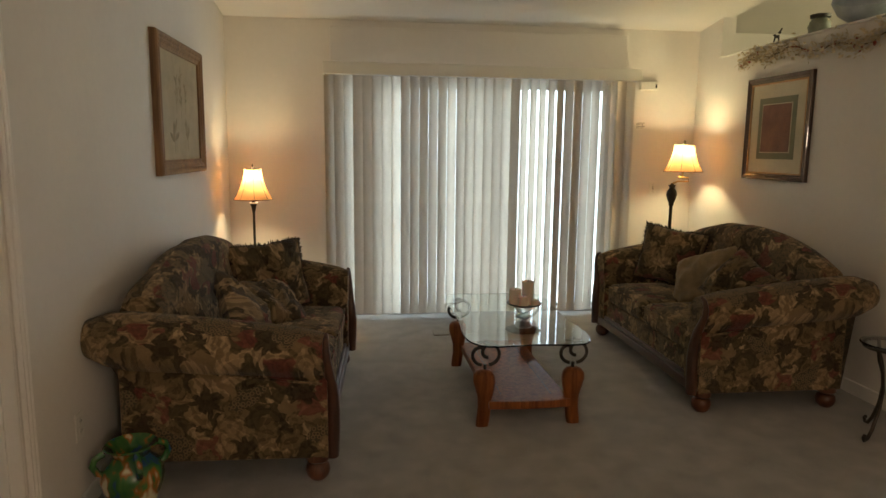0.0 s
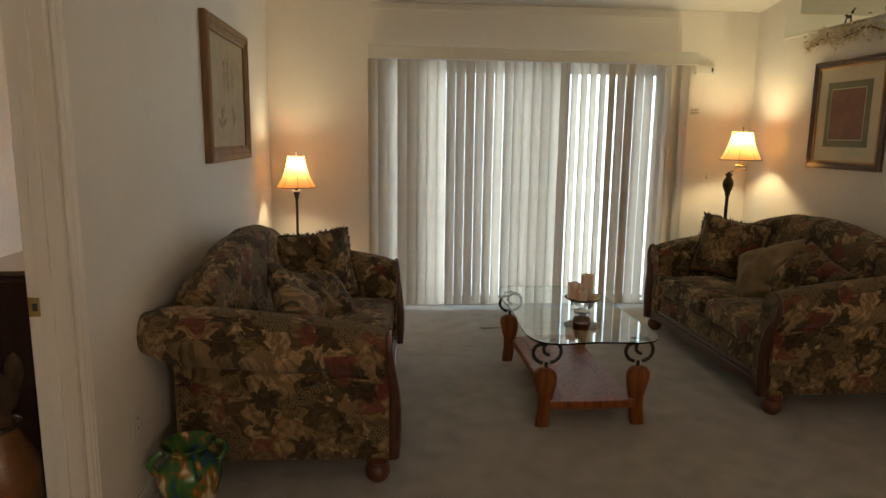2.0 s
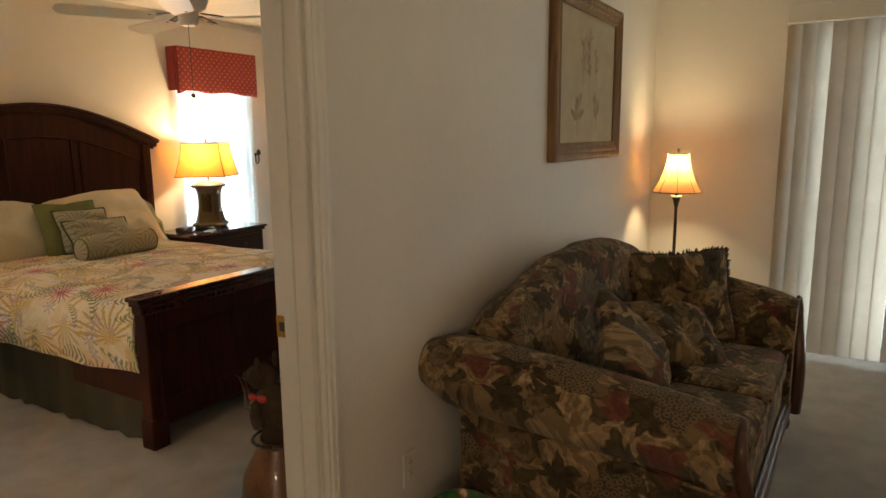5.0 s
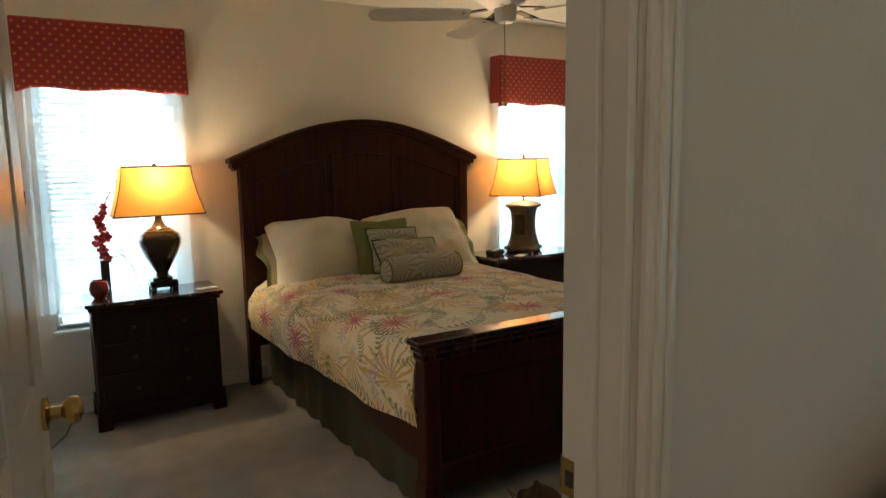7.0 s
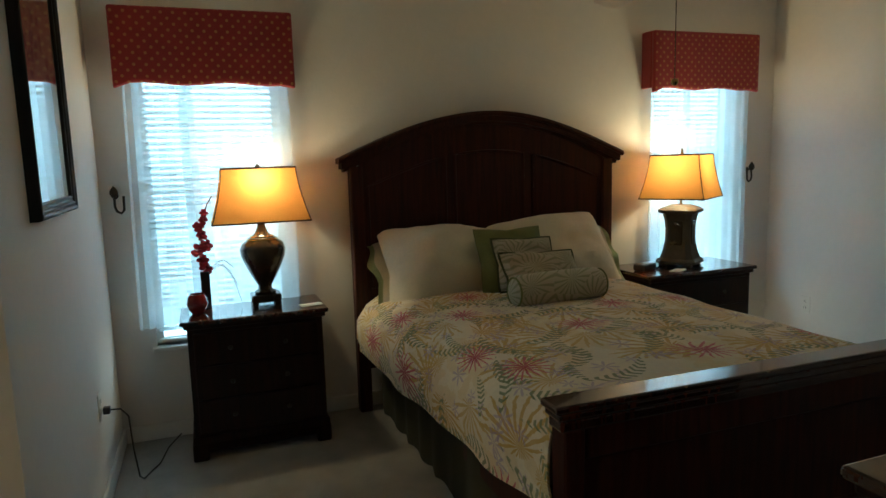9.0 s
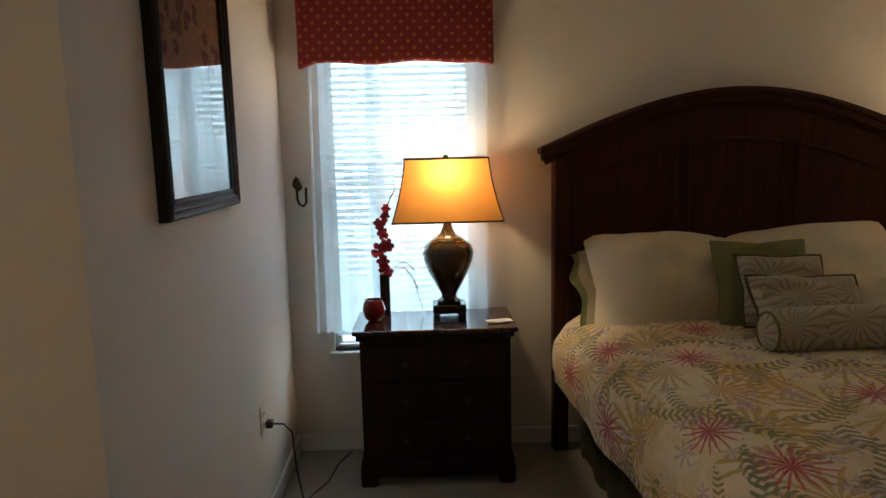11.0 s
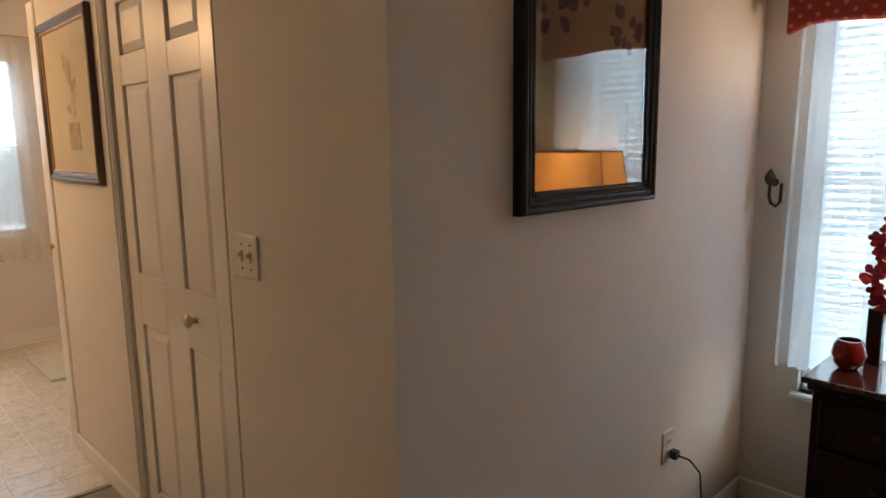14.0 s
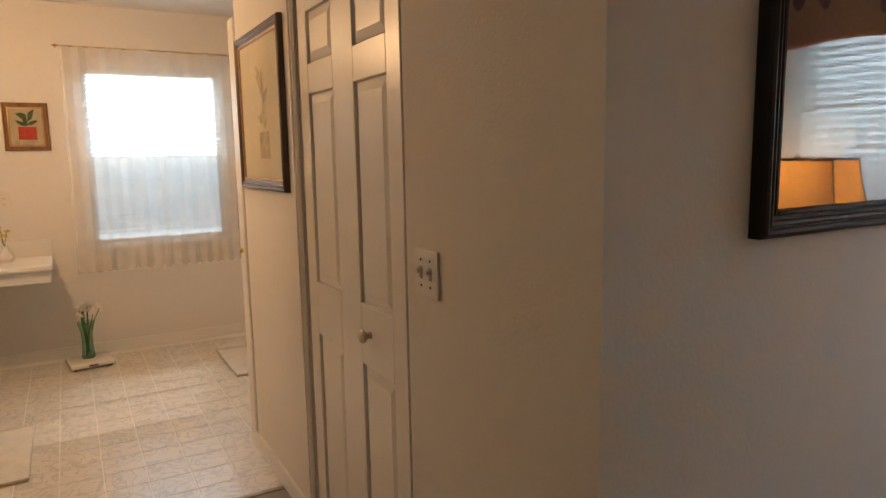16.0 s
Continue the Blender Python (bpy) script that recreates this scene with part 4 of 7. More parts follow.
fr = thing("floor_lamp", "lit swing-arm floor lamp with a cream bell shade", "floor lamp", pose(2.245, 6.4, 0))
part("base", lathe(POLE, 28), M_IRON, fr, smooth=True)
part("pole", lathe([(0.014, 0.1), (0.014, 1.02), (0.022, 1.03), (0.022, 1.05), (0.034, 1.075), (0.046, 1.115), (0.040, 1.15), (0.026, 1.17), (0.020, 1.18), (0.034, 1.205), (0.014, 1.20), (0.012, 1.22), (0, 1.22)], 18), M_IRON, fr, "pole with a pineapple knob", smooth=True)
part("swing_arm", tube([(0, 0, 1.215), (0.02, -0.05, 1.235), (0.13, -0.03, 1.235), (0.13, -0.03, 1.265), (0.05, 0.0, 1.275), (0.09, 0.0, 1.275), (0.09, 0.0, 1.42)], 0.007, 8), M_BRASS, fr, "jointed brass swing arm", smooth=True)
bell_shade(fr, 0.09, 0, 1.318, 0.163, 0.082, 0.23)


# ---- framed pictures ----
M_OAKFRAME = wood("brown oak frame", (0.13, 0.062, 0.022), (0.29, 0.155, 0.058), 0.5, coat=0.05)
M_DARKFRAME = wood("dark brown frame", (0.035, 0.018, 0.012), (0.09, 0.045, 0.03), 0.35)
M_BLACKFRAME = material("black lacquer frame", (0.018, 0.016, 0.016), 0.5, vary=0.2, scale=15, spec=0.25)
M_MATCREAM = material("cream picture mat", (0.62, 0.56, 0.42), 0.9, vary=0.08, scale=4)
M_MATGREEN = material("sage picture mat", (0.22, 0.22, 0.15), 0.9, vary=0.1, scale=6)
M_PRINT = material("faded botanical print", (0.44, 0.37, 0.25), 0.8, vary=0.12, scale=9)
M_ROSE = material("rose-brown print", (0.22, 0.115, 0.085), 0.8, vary=0.4, scale=7)
M_SKETCH = material("pale sketch ink", (0.45, 0.38, 0.26), 0.85, vary=0.3, scale=20)
M_GILT = material("dull gilt edge", (0.42, 0.25, 0.12), 0.4, 0.6, vary=0.2, scale=20)


# moulding across a frame, from its outer edge to its inner one: share of the width, share of the depth
PROFILE = [(0, 0), (0, 0.70), (0.08, 0.92), (0.22, 1.0), (0.38, 0.94), (0.46, 0.80), (0.52, 0.80), (0.60, 0.90), (0.74, 0.84), (0.82, 0.66), (0.88, 0.66), (1.0, 0.56), (1.0, 0)]


def picture(name, label, m, w, h, fw, depth, frame_mat, layers, lip=None):
    """A framed picture: x across, z up, -y out of the wall. Layers are (inset, depth, material, part name)."""
    t = thing(name, label, "picture", m)
    prof = [(fw * i, depth * d) for i, d in PROFILE]
    for n, ca, cb in (("frame_rail", (-1, -1), (1, -1)), ("frame_side", (1, -1), (1, 1)), ("frame_rail", (1, 1), (-1, 1)), ("frame_side", (-1, 1), (-1, -1))):
        bm = bmesh.new()
        ends = [[bm.verts.new((cx * (w / 2 - i), -d, cz * (h / 2 - i))) for i, d in prof] for cx, cz in (ca, cb)]
        for k in range(len(prof)):
            j = (k + 1) % len(prof)
            bm.faces.new((ends[0][k], ends[0][j], ends[1][j], ends[1][k]))
        bm.faces.new(ends[0][::-1]), bm.faces.new(ends[1])
        bmesh.ops.recalc_face_normals(bm, faces=bm.faces)
        part(n, bm, frame_mat, t)
    if lip:
        l = fw
        for s in ((-w / 2 + l, -w / 2 + l + 0.012, -h / 2 + l, h / 2 - l), (w / 2 - l - 0.012, w / 2 - l, -h / 2 + l, h / 2 - l),
                  (-w / 2 + l + 0.012, w / 2 - l - 0.012, -h / 2 + l, -h / 2 + l + 0.012), (-w / 2 + l + 0.012, w / 2 - l - 0.012, h / 2 - l - 0.012, h / 2 - l)):
            part("inner_lip", a_box(s[0], s[1], -depth * 0.7, -0.002, s[2], s[3], bevel=0.003), lip, t)
    for inset, d, mat, nm in layers:
        part(nm, a_box(-w / 2 + inset, w / 2 - inset, -d, -0.001, -h / 2 + inset, h / 2 - inset), mat, t)
    return t


def sprig(t, mat, x0, z0, height, y, seed, leaves=12, spread=0.09):
    """A flat painted plant on a picture: stem and leaves."""
    rnd = random.Random(seed)
    bm = bmesh.new()
    for k in range(leaves):
        f = k / leaves
        a = math.radians(90 + rnd.uniform(-70, 70))
        c = Vector((x0 + rnd.uniform(-0.01, 0.01), y, z0 + height * f))
        d = Vector((math.cos(a), 0, math.sin(a)))
        n = Vector((-d.z, 0, d.x))
        l = spread * rnd.uniform(0.6, 1.1)
        vs = [bm.verts.new(c + d * l * u + n * wv * l - Vector((0, 0.00015 * k, 0))) for u, wv in ((0, 0), (0.35, 0.16), (0.75, 0.12), (1, 0), (0.75, -0.12), (0.35, -0.16))]
        bm.faces.new(vs)
    vs = [bm.verts.new((x0 + dx, y + 0.0002, z0 + dz)) for dx, dz in ((-0.003, -0.06), (0.003, -0.06), (0.003, height), (-0.003, height))]
    bm.faces.new(vs)
    part("painted_plant", bm, mat, t, "soft painted plant")


p1 = picture("framed_picture", "botanical print in a wide brown wooden frame", pose(-1.547, 5.315, 1.72, rz=90), 1.02, 0.80, 0.075, 0.045, M_OAKFRAME, [(0.07, 0.018, M_PRINT, "print")], M_OAKFRAME)
M_INK = material("grey-brown printed flowers", (0.30, 0.245, 0.155), 0.85, vary=0.35, scale=25)
for x_, z_, h_, sd_, n_, sp_ in ((-0.10, 0.02, 0.16, 3, 14, 0.055), (0.0, 0.0, 0.22, 4, 18, 0.06), (0.10, 0.03, 0.12, 7, 12, 0.05), (-0.17, -0.22, 0.08, 5, 7, 0.11), (0.13, -0.20, 0.07, 6, 6, 0.11)):
    sprig(p1, M_INK, x_, z_, h_, -0.0195, sd_, n_, sp_)
p2 = picture("framed_picture", "double-matted print in a dark frame above the loveseat", pose(2.62, 5.555, 1.665, rz=-90), 0.75, 0.76, 0.045, 0.035, M_DARKFRAME,
             [(0.04, 0.012, M_MATCREAM, "mat"), (0.155, 0.016, M_MATGREEN, "inner_mat"), (0.20, 0.018, M_MATCREAM, "mat_edge"), (0.207, 0.020, M_ROSE, "print")], M_GILT)
p3 = picture("framed_picture", "tall pale print in a narrow dark frame", pose(-3.355, 0.345, 1.645, rz=90), 0.69, 0.66, 0.035, 0.025, M_DARKFRAME, [(0.03, 0.010, M_MATCREAM, "mat")], M_GILT)
sprig(p3, M_SKETCH, 0.05, -0.08, 0.22, -0.0105, 8, 16, 0.10)
part("painted_pot", a_box(-0.02, 0.12, -0.0115, -0.0105, -0.20, -0.09), M_SKETCH, p3, "pale painted flower pot")

p4 = picture("framed_picture", "small tropical palm painting in a gilt frame", pose(-2.41, -2.36, 1.695, rz=180), 0.275, 0.33, 0.028, 0.022, M_OAKFRAME, [(0.025, 0.008, M_PRINT, "canvas")], M_GILT)
M_PALM = material("palm green paint", (0.06, 0.10, 0.035), 0.8, vary=0.3, scale=30)
M_REDPAINT = material("brick red paint", (0.42, 0.05, 0.03), 0.8, vary=0.3, scale=30)
sprig(p4, M_PALM, 0.0, 0.0, 0.08, -0.0085, 5, 14, 0.075)
part("painted_house", a_box(-0.05, 0.06, -0.0092, -0.008, -0.09, 0.0), M_REDPAINT, p4, "red painted house")
part("painted_ground", a_box(-0.105, 0.105, -0.0090, -0.008, -0.13, -0.09), M_SKETCH, p4)

# ---- framed flower print under glass ----
M_PANEL = material("gold-brown print ground", (0.36, 0.26, 0.15), 0.7, vary=0.15, scale=9)
M_PANELINK = material("dark violet printed petals", (0.085, 0.072, 0.075), 0.7, vary=0.4, scale=25)
M_PETALEDGE = material("grey petal edge", (0.22, 0.19, 0.16), 0.7, vary=0.3, scale=25)
M_PICGLASS = glass("picture glass")
M_PICGLASS.node_tree.nodes["Principled BSDF"].inputs["IOR"].default_value = 1.75
mr = picture("framed_flower_print", "dark flower print under glass in a black frame", pose(-4.025, 2.37, 1.72, rz=180), 0.61, 0.88, 0.042, 0.035, M_BLACKFRAME, [(0.03, 0.010, M_PANEL, "print")], M_BLACKFRAME)
part("picture_glass", a_box(-0.257, 0.257, -0.0195, -0.0175, -0.392, 0.392), M_PICGLASS, mr).visible_shadow = False
rnd = random.Random(12)
for cx, cz in ((-0.16, 0.03), (0.15, 0.02), (-0.18, 0.28), (0.1, 0.30), (-0.02, 0.15)):
    bm, rim = bmesh.new(), bmesh.new()
    for k in range(11):
        a = math.radians(rnd.uniform(0, 360))
        r = rnd.uniform(0.01, 0.05)
        c = Vector((cx + r * math.cos(a), -0.0102 - 0.0002 * k, cz + r * math.sin(a)))
        d = Vector((math.cos(a), 0, math.sin(a)))
        n = Vector((-d.z, 0, d.x))
        l = rnd.uniform(0.03, 0.05)
        shape = ((0, 0), (0.4, 0.32), (0.8, 0.34), (1, 0.12), (1, -0.12), (0.8, -0.34), (0.4, -0.32))
        bm.faces.new([bm.verts.new(c + d * l * u + n * l * w) for u, w in shape])
        rim.faces.new([rim.verts.new(c + Vector((0, 0.0001, 0)) + d * l * (u * 1.12 - 0.05) + n * l * w * 1.16) for u, w in shape])
    fl_ = part("printed_flower", bm, M_PANELINK, mr, "dark printed petals")
    part("petal_edges", rim, M_PETALEDGE, fl_, "pale petal outlines")

# ---- plant ledge ----
lg = a_box(2.60, 2.76, 3.6, 6.42, 2.278, 2.292, bevel=0.004)
setting("plant_ledge", lg, M_WALL, "cream ledge on top of the partition", "ledge")
M_CREAMLEAF = material("dried cream leaves", (0.66, 0.56, 0.38), 0.8, vary=0.3, scale=30)
M_REDBERRY = material("dried red berries", (0.30, 0.05, 0.03), 0.6, vary=0.3, scale=30)
M_VINE = material("brown vine", (0.10, 0.07, 0.035), 0.9)
ga = thing("garland", "dried flower garland hung along the plant ledge", "garland", pose(2.612, 0, 0))
rnd = random.Random(21)
vine, heads, berries = [], bmesh.new(), bmesh.new()
for k in range(60):
    f = k / 59
    y = 6.02 - 2.3 * f
    z = 2.175 + 0.035 * math.sin(f * 9.0) + 0.03 * f + 0.02 * math.sin(f * 31)
    vine.append((-0.012 + 0.01 * math.sin(k * 1.7), y, z))
for k, (x, y, z) in enumerate(vine):
    dense = 24 if math.sin(k * 0.23 + 0.3) > -0.2 else 14
    for j in range(dense):
        c = Vector((x - rnd.uniform(0.0, 0.05), y + rnd.uniform(-0.04, 0.04), z + rnd.gauss(0, 0.032)))
        d = Vector((rnd.uniform(-1, 0.2), rnd.uniform(-1, 1), rnd.uniform(-1, 1))).normalized()
        n = d.orthogonal().normalized()
        l = rnd.uniform(0.022, 0.045)
        heads.faces.new([heads.verts.new(c + d * l * u + n * l * w) for u, w in ((0, 0), (0.4, 0.3), (1, 0), (0.4, -0.3))])
    if rnd.random() < 0.3:
        c = (x - 0.03, y, z + rnd.uniform(-0.04, 0.02))
        for j in range(2):
            bmesh.ops.create_icosphere(berries, subdivisions=1, radius=rnd.uniform(0.006, 0.011), matrix=Matrix.Translation(Vector(c) + Vector((0, rnd.uniform(-0.02, 0.02), rnd.uniform(-0.02, 0.02)))))
part("vine", tube(vine, 0.004, 5), M_VINE, ga)
tagged(part("dried_petals", heads, M_CREAMLEAF, ga, "cream dried petals"), kind="stuff")
tagged(part("berries", berries, M_REDBERRY, ga, "red dried berries"), kind="stuff")
M_PEWTER = material("grey-green glazed clay", (0.23, 0.25, 0.20), 0.4, vary=0.25, scale=12)
M_BLUEGREY = material("blue-grey pottery", (0.30, 0.34, 0.38), 0.45, vary=0.2, scale=14)
pi = thing("pitcher", "small glazed pitcher with a dark rim on the ledge", "pitcher", pose(2.68, 5.28, 2.292) @ Matrix.Scale(0.82, 4))
part("body", lathe([(0, 0), (0.06, 0), (0.085, 0.04), (0.08, 0.09), (0.06, 0.115), (0.062, 0.13), (0.05, 0.13), (0.05, 0.1), (0, 0.02)], 24), M_PEWTER, pi, smooth=True)
part("rim", lathe([(0.060, 0.118), (0.078, 0.125), (0.078, 0.15), (0.05, 0.15), (0.05, 0.118)], 24), M_DARK, pi, "black glazed rim", smooth=True)
part("handle", tube([(0, 0.06, 0.10), (0, 0.115, 0.105), (0, 0.14, 0.07), (0, 0.125, 0.03), (0, 0.075, 0.025)], 0.011, 8), M_PEWTER, pi, smooth=True)
bo = thing("pottery_bowl", "blue-grey leaf-shaped pottery bowl on the ledge", "bowl", pose(2.68, 4.90, 2.292))
bm = lathe([(0, 0.0), (0.06, 0.0), (0.13, 0.04), (0.17, 0.10), (0.155, 0.155), (0.14, 0.15), (0.15, 0.10), (0.10, 0.05), (0, 0.03)], 28)
for v in bm.verts:
    v.co.z *= 1 + 0.25 * math.sin(v.co.y * 14)
part("body", bm, M_BLUEGREY, bo, smooth=True)
bm = bmesh.new()
for x, y, z, r, sx in ((0, 0, 0.05, 0.012, 2.4), (0.0, -0.03, 0.075, 0.010, 1.3), (0, 0.03, 0.065, 0.008, 2.0)):
    bmesh.ops.create_icosphere(bm, subdivisions=2, radius=r, matrix=Matrix.Translation((x, y, z)) @ Matrix.Diagonal((1, sx, 1, 1)))
tube([(0, -0.02, 0.06), (0, -0.028, 0.0)], 0.005, 6, bm)
tube([(0, 0.02, 0.06), (0, 0.04, 0.0)], 0.005, 6, bm)
tube([(0, -0.03, 0.08), (0, -0.055, 0.10)], 0.006, 6, bm)
tagged(part("figurine", bm, M_DARK), "small dark metal animal figurine on the ledge", "figurine").location = (2.66, 5.72, 2.292)

# ---- green vase, side table ----
def glaze():
    m = material("streaked majolica glaze", (0.04, 0.12, 0.03), 0.12, vary=0.2, scale=10, coat=0.6)
    n, link = m.node_tree.nodes, m.node_tree.links.new
    tc, mp, w = n.new("ShaderNodeTexCoord"), n.new("ShaderNodeMapping"), n.new("ShaderNodeTexNoise")
    mp.inputs["Scale"].default_value = (16, 16, 7)
    w.inputs["Scale"].default_value, w.inputs["Detail"].default_value = 1.0, 2
    r = n.new("ShaderNodeValToRGB")
    r.color_ramp.elements[0].position, r.color_ramp.elements[0].color = 0.36, (0.02, 0.07, 0.15, 1)
    r.color_ramp.elements[1].position, r.color_ramp.elements[1].color = 0.68, (0.65, 0.60, 0.35, 1)
    r.color_ramp.elements.new(0.42).color = (0.025, 0.12, 0.03, 1)
    r.color_ramp.elements.new(0.54).color = (0.06, 0.16, 0.04, 1)
    r.color_ramp.elements.new(0.60).color = (0.35, 0.13, 0.02, 1)
    link(tc.outputs["Object"], mp.inputs[0]), link(mp.outputs[0], w.inputs["Vector"])
    link(w.outputs["Fac"], r.inputs[0]), link(r.outputs[0], n["Principled BSDF"].inputs["Base Color"])
    return m


M_MAJOLICA = glaze()
vs_ = thing("floor_vase", "green and amber streaked glazed floor vase", "vase", pose(-1.36, 3.66, 0))
part("body", lathe([(0, 0), (0.075, 0), (0.085, 0.02), (0.11, 0.08), (0.125, 0.14), (0.115, 0.19), (0.08, 0.222), (0.072, 0.235), (0.085, 0.262), (0.105, 0.275), (0.100, 0.280), (0.075, 0.262), (0.06, 0.24), (0, 0.22)], 32), M_MAJOLICA, vs_, smooth=True)
for k in range(4):
    a = math.radians(90 * k + 30)
    pt = [(0.10, 0.262), (0.135, 0.245), (0.145, 0.215), (0.13, 0.185), (0.112, 0.175)]
    part("handle", tube([(r * math.cos(a), r * math.sin(a), z) for r, z in pt], 0.014, 8), M_MAJOLICA, vs_, smooth=True)

st = thing("side_table", "small round glass-topped iron side table", "side table", pose(2.33, 3.98, 0))
part("top", lathe([(0, 0.50), (0.15, 0.50), (0.155, 0.505), (0.15, 0.512), (0, 0.512)], 32), M_TABLEGLASS, st, "round glass top", smooth=True)
part("top_ring", turned(ring_tube(0.135, 0.49, 0.009), Matrix()), M_IRON, st, smooth=True)
for k in range(3):
    a = math.radians(120 * k + 200)
    pr = [(0.135, 0.49), (0.12, 0.44), (0.075, 0.36), (0.055, 0.26), (0.07, 0.16), (0.115, 0.06), (0.15, 0.015), (0.175, 0.012), (0.185, 0.03), (0.172, 0.042)]
    part("leg", tube([(r * math.cos(a), r * math.sin(a), z) for r, z in pr], 0.009, 8), M_IRON, st, "curled iron leg", smooth=True)


# ---- bedroom windows ----
def red_dots():
    m = material("red cloth with gold dots", (0.28, 0.022, 0.025), 0.9, vary=0.15, scale=12, bump=0.4, bump_scale=500, sheen=0.2)
    n, link = m.node_tree.nodes, m.node_tree.links.new
    tc, mp, ck = n.new("ShaderNodeTexCoord"), n.new("ShaderNodeMapping"), n.new("ShaderNodeTexVoronoi")
    mp.inputs["Scale"].default_value = (0.001, 26, 26)
    mp.inputs["Rotation"].default_value = (radians(45), 0, 0)
    ck.inputs["Scale"].default_value, ck.inputs["Randomness"].default_value = 1.0, 0.0
    r = n.new("ShaderNodeValToRGB")
    r.color_ramp.elements[0].position, r.color_ramp.elements[0].color = 0.16, (1, 1, 1, 1)
    r.color_ramp.elements[1].position, r.color_ramp.elements[1].color = 0.22, (0, 0, 0, 1)
    mix = n.new("ShaderNodeMixRGB")
    base = n["Principled BSDF"].inputs["Base Color"].links[0].from_socket
    link(tc.outputs["Object"], mp.inputs[0]), link(mp.outputs[0], ck.inputs["Vector"]), link(ck.outputs["Distance"], r.inputs[0])
    link(r.outputs[0], mix.inputs[0]), link(base, mix.inputs[1])
    mix.inputs[2].default_value = (0.42, 0.17, 0.06, 1)
    link(mix.outputs[0], n["Principled BSDF"].inputs["Base Color"])
    return m


M_REDCLOTH = red_dots()


def curtain(w, h, folds, depth, flare=0.0, seed=0):
    """A hanging sheet with folds: y across from 0 to w, z from -h to 0."""
    bm = bmesh.new()
    nx, nz = folds * 8, 10
    g = []
    for i in range(nx + 1):
        u = i / nx
        col = []
        for j in range(nz + 1):
            v = j / nz
            ph = u * folds * 2 * math.pi + 0.9 * math.sin(u * 7 + seed)
            a = depth * (0.55 + 0.45 * v) * (0.7 + 0.5 * noise.noise(Vector((u * 6, seed, v * 0.8))))
            y = w * u + flare * v * (u - 0.5) + 0.004 * math.sin(ph * 2)
            col.append(bm.verts.new((a * math.sin(ph), y, -h * v - (0.006 * math.sin(ph * 1.5) if j == nz else 0))))
        g.append(col)
    for a, b in zip(g, g[1:]):
        for j in range(nz):
            bm.faces.new((a[j], b[j], b[j + 1], a[j + 1]))
    return bm


def slat_mesh(length):
    bm = bmesh.new()
    cols = []
    for k in range(5):
        u = k / 4 - 0.5
        cols.append([bm.verts.new((u * 0.033, s * length / 2, 0.003 * (1 - (2 * u) ** 2))) for s in (-1, 1)])
    for a, b in zip(cols, cols[1:]):
        bm.faces.new((a[0], a[1], b[1], b[0]))
    bmesh.ops.solidify(bm, geom=bm.faces[:], thickness=0.0008)
    return mesh_of("slat", bm, M_SLAT)


def window_unit(m, number, w, h, label):
    """Frame, panes and sill; y across, z from the sill up, +x into the room."""
    t = tagged(thing("window_%d" % number, label, "window", m), kind="structure")
    for n, s in (("window_frame", (-0.09, -0.04, -w / 2, -w / 2 + 0.035, 0, h)), ("window_frame", (-0.09, -0.04, w / 2 - 0.035, w / 2, 0, h)),
                 ("window_frame", (-0.09, -0.04, -w / 2 + 0.035, w / 2 - 0.035, 0, 0.035)), ("window_frame", (-0.09, -0.04, -w / 2 + 0.035, w / 2 - 0.035, h - 0.035, h)),
                 ("meeting_rail", (-0.085, -0.045, -w / 2 + 0.035, w / 2 - 0.035, h * 0.5 - 0.010, h * 0.5 + 0.010))):
        part(n, a_box(*s, bevel=0.003), M_TRIM, t)
    for z0, z1 in ((0.035, h * 0.5 - 0.010), (h * 0.5 + 0.010, h - 0.035)):
        part("pane", a_box(-0.067, -0.063, -w / 2 + 0.035, w / 2 - 0.035, z0, z1), M_GLASS, t).visible_shadow = False
    part("window_sill", a_box(-0.04, 0.035, -w / 2 - 0.02, w / 2 + 0.02, -0.022, 0.0, bevel=0.004), M_TRIM, t, "white sill")
    return t


def slatted_blind(m, w, h, tilt, label):
    t = thing("window_blind", label, "blind", m)
    part("head_rail", a_box(-0.02, 0.02, -w / 2, w / 2, -0.035, 0.0, bevel=0.003), M_TRIM, t)
    part("bottom_rail", a_box(-0.013, 0.013, -w / 2, w / 2, -h, -h + 0.015, bevel=0.003), M_TRIM, t)
    me = slat_mesh(w)
    n = int((h - 0.06) / 0.031)
    for k in range(n):
        ob = new("slat", me)
        ob.parent = t
        ob.matrix_basis = pose(0, 0, -0.05 - k * 0.031, 0, tilt, 0)
    for y in (-w * 0.3, w * 0.3):
        part("ladder_cord", tube([(0.014, y, -0.03), (0.014, y, -h + 0.01)], 0.0012, 4), M_TRIM, t)
    return t


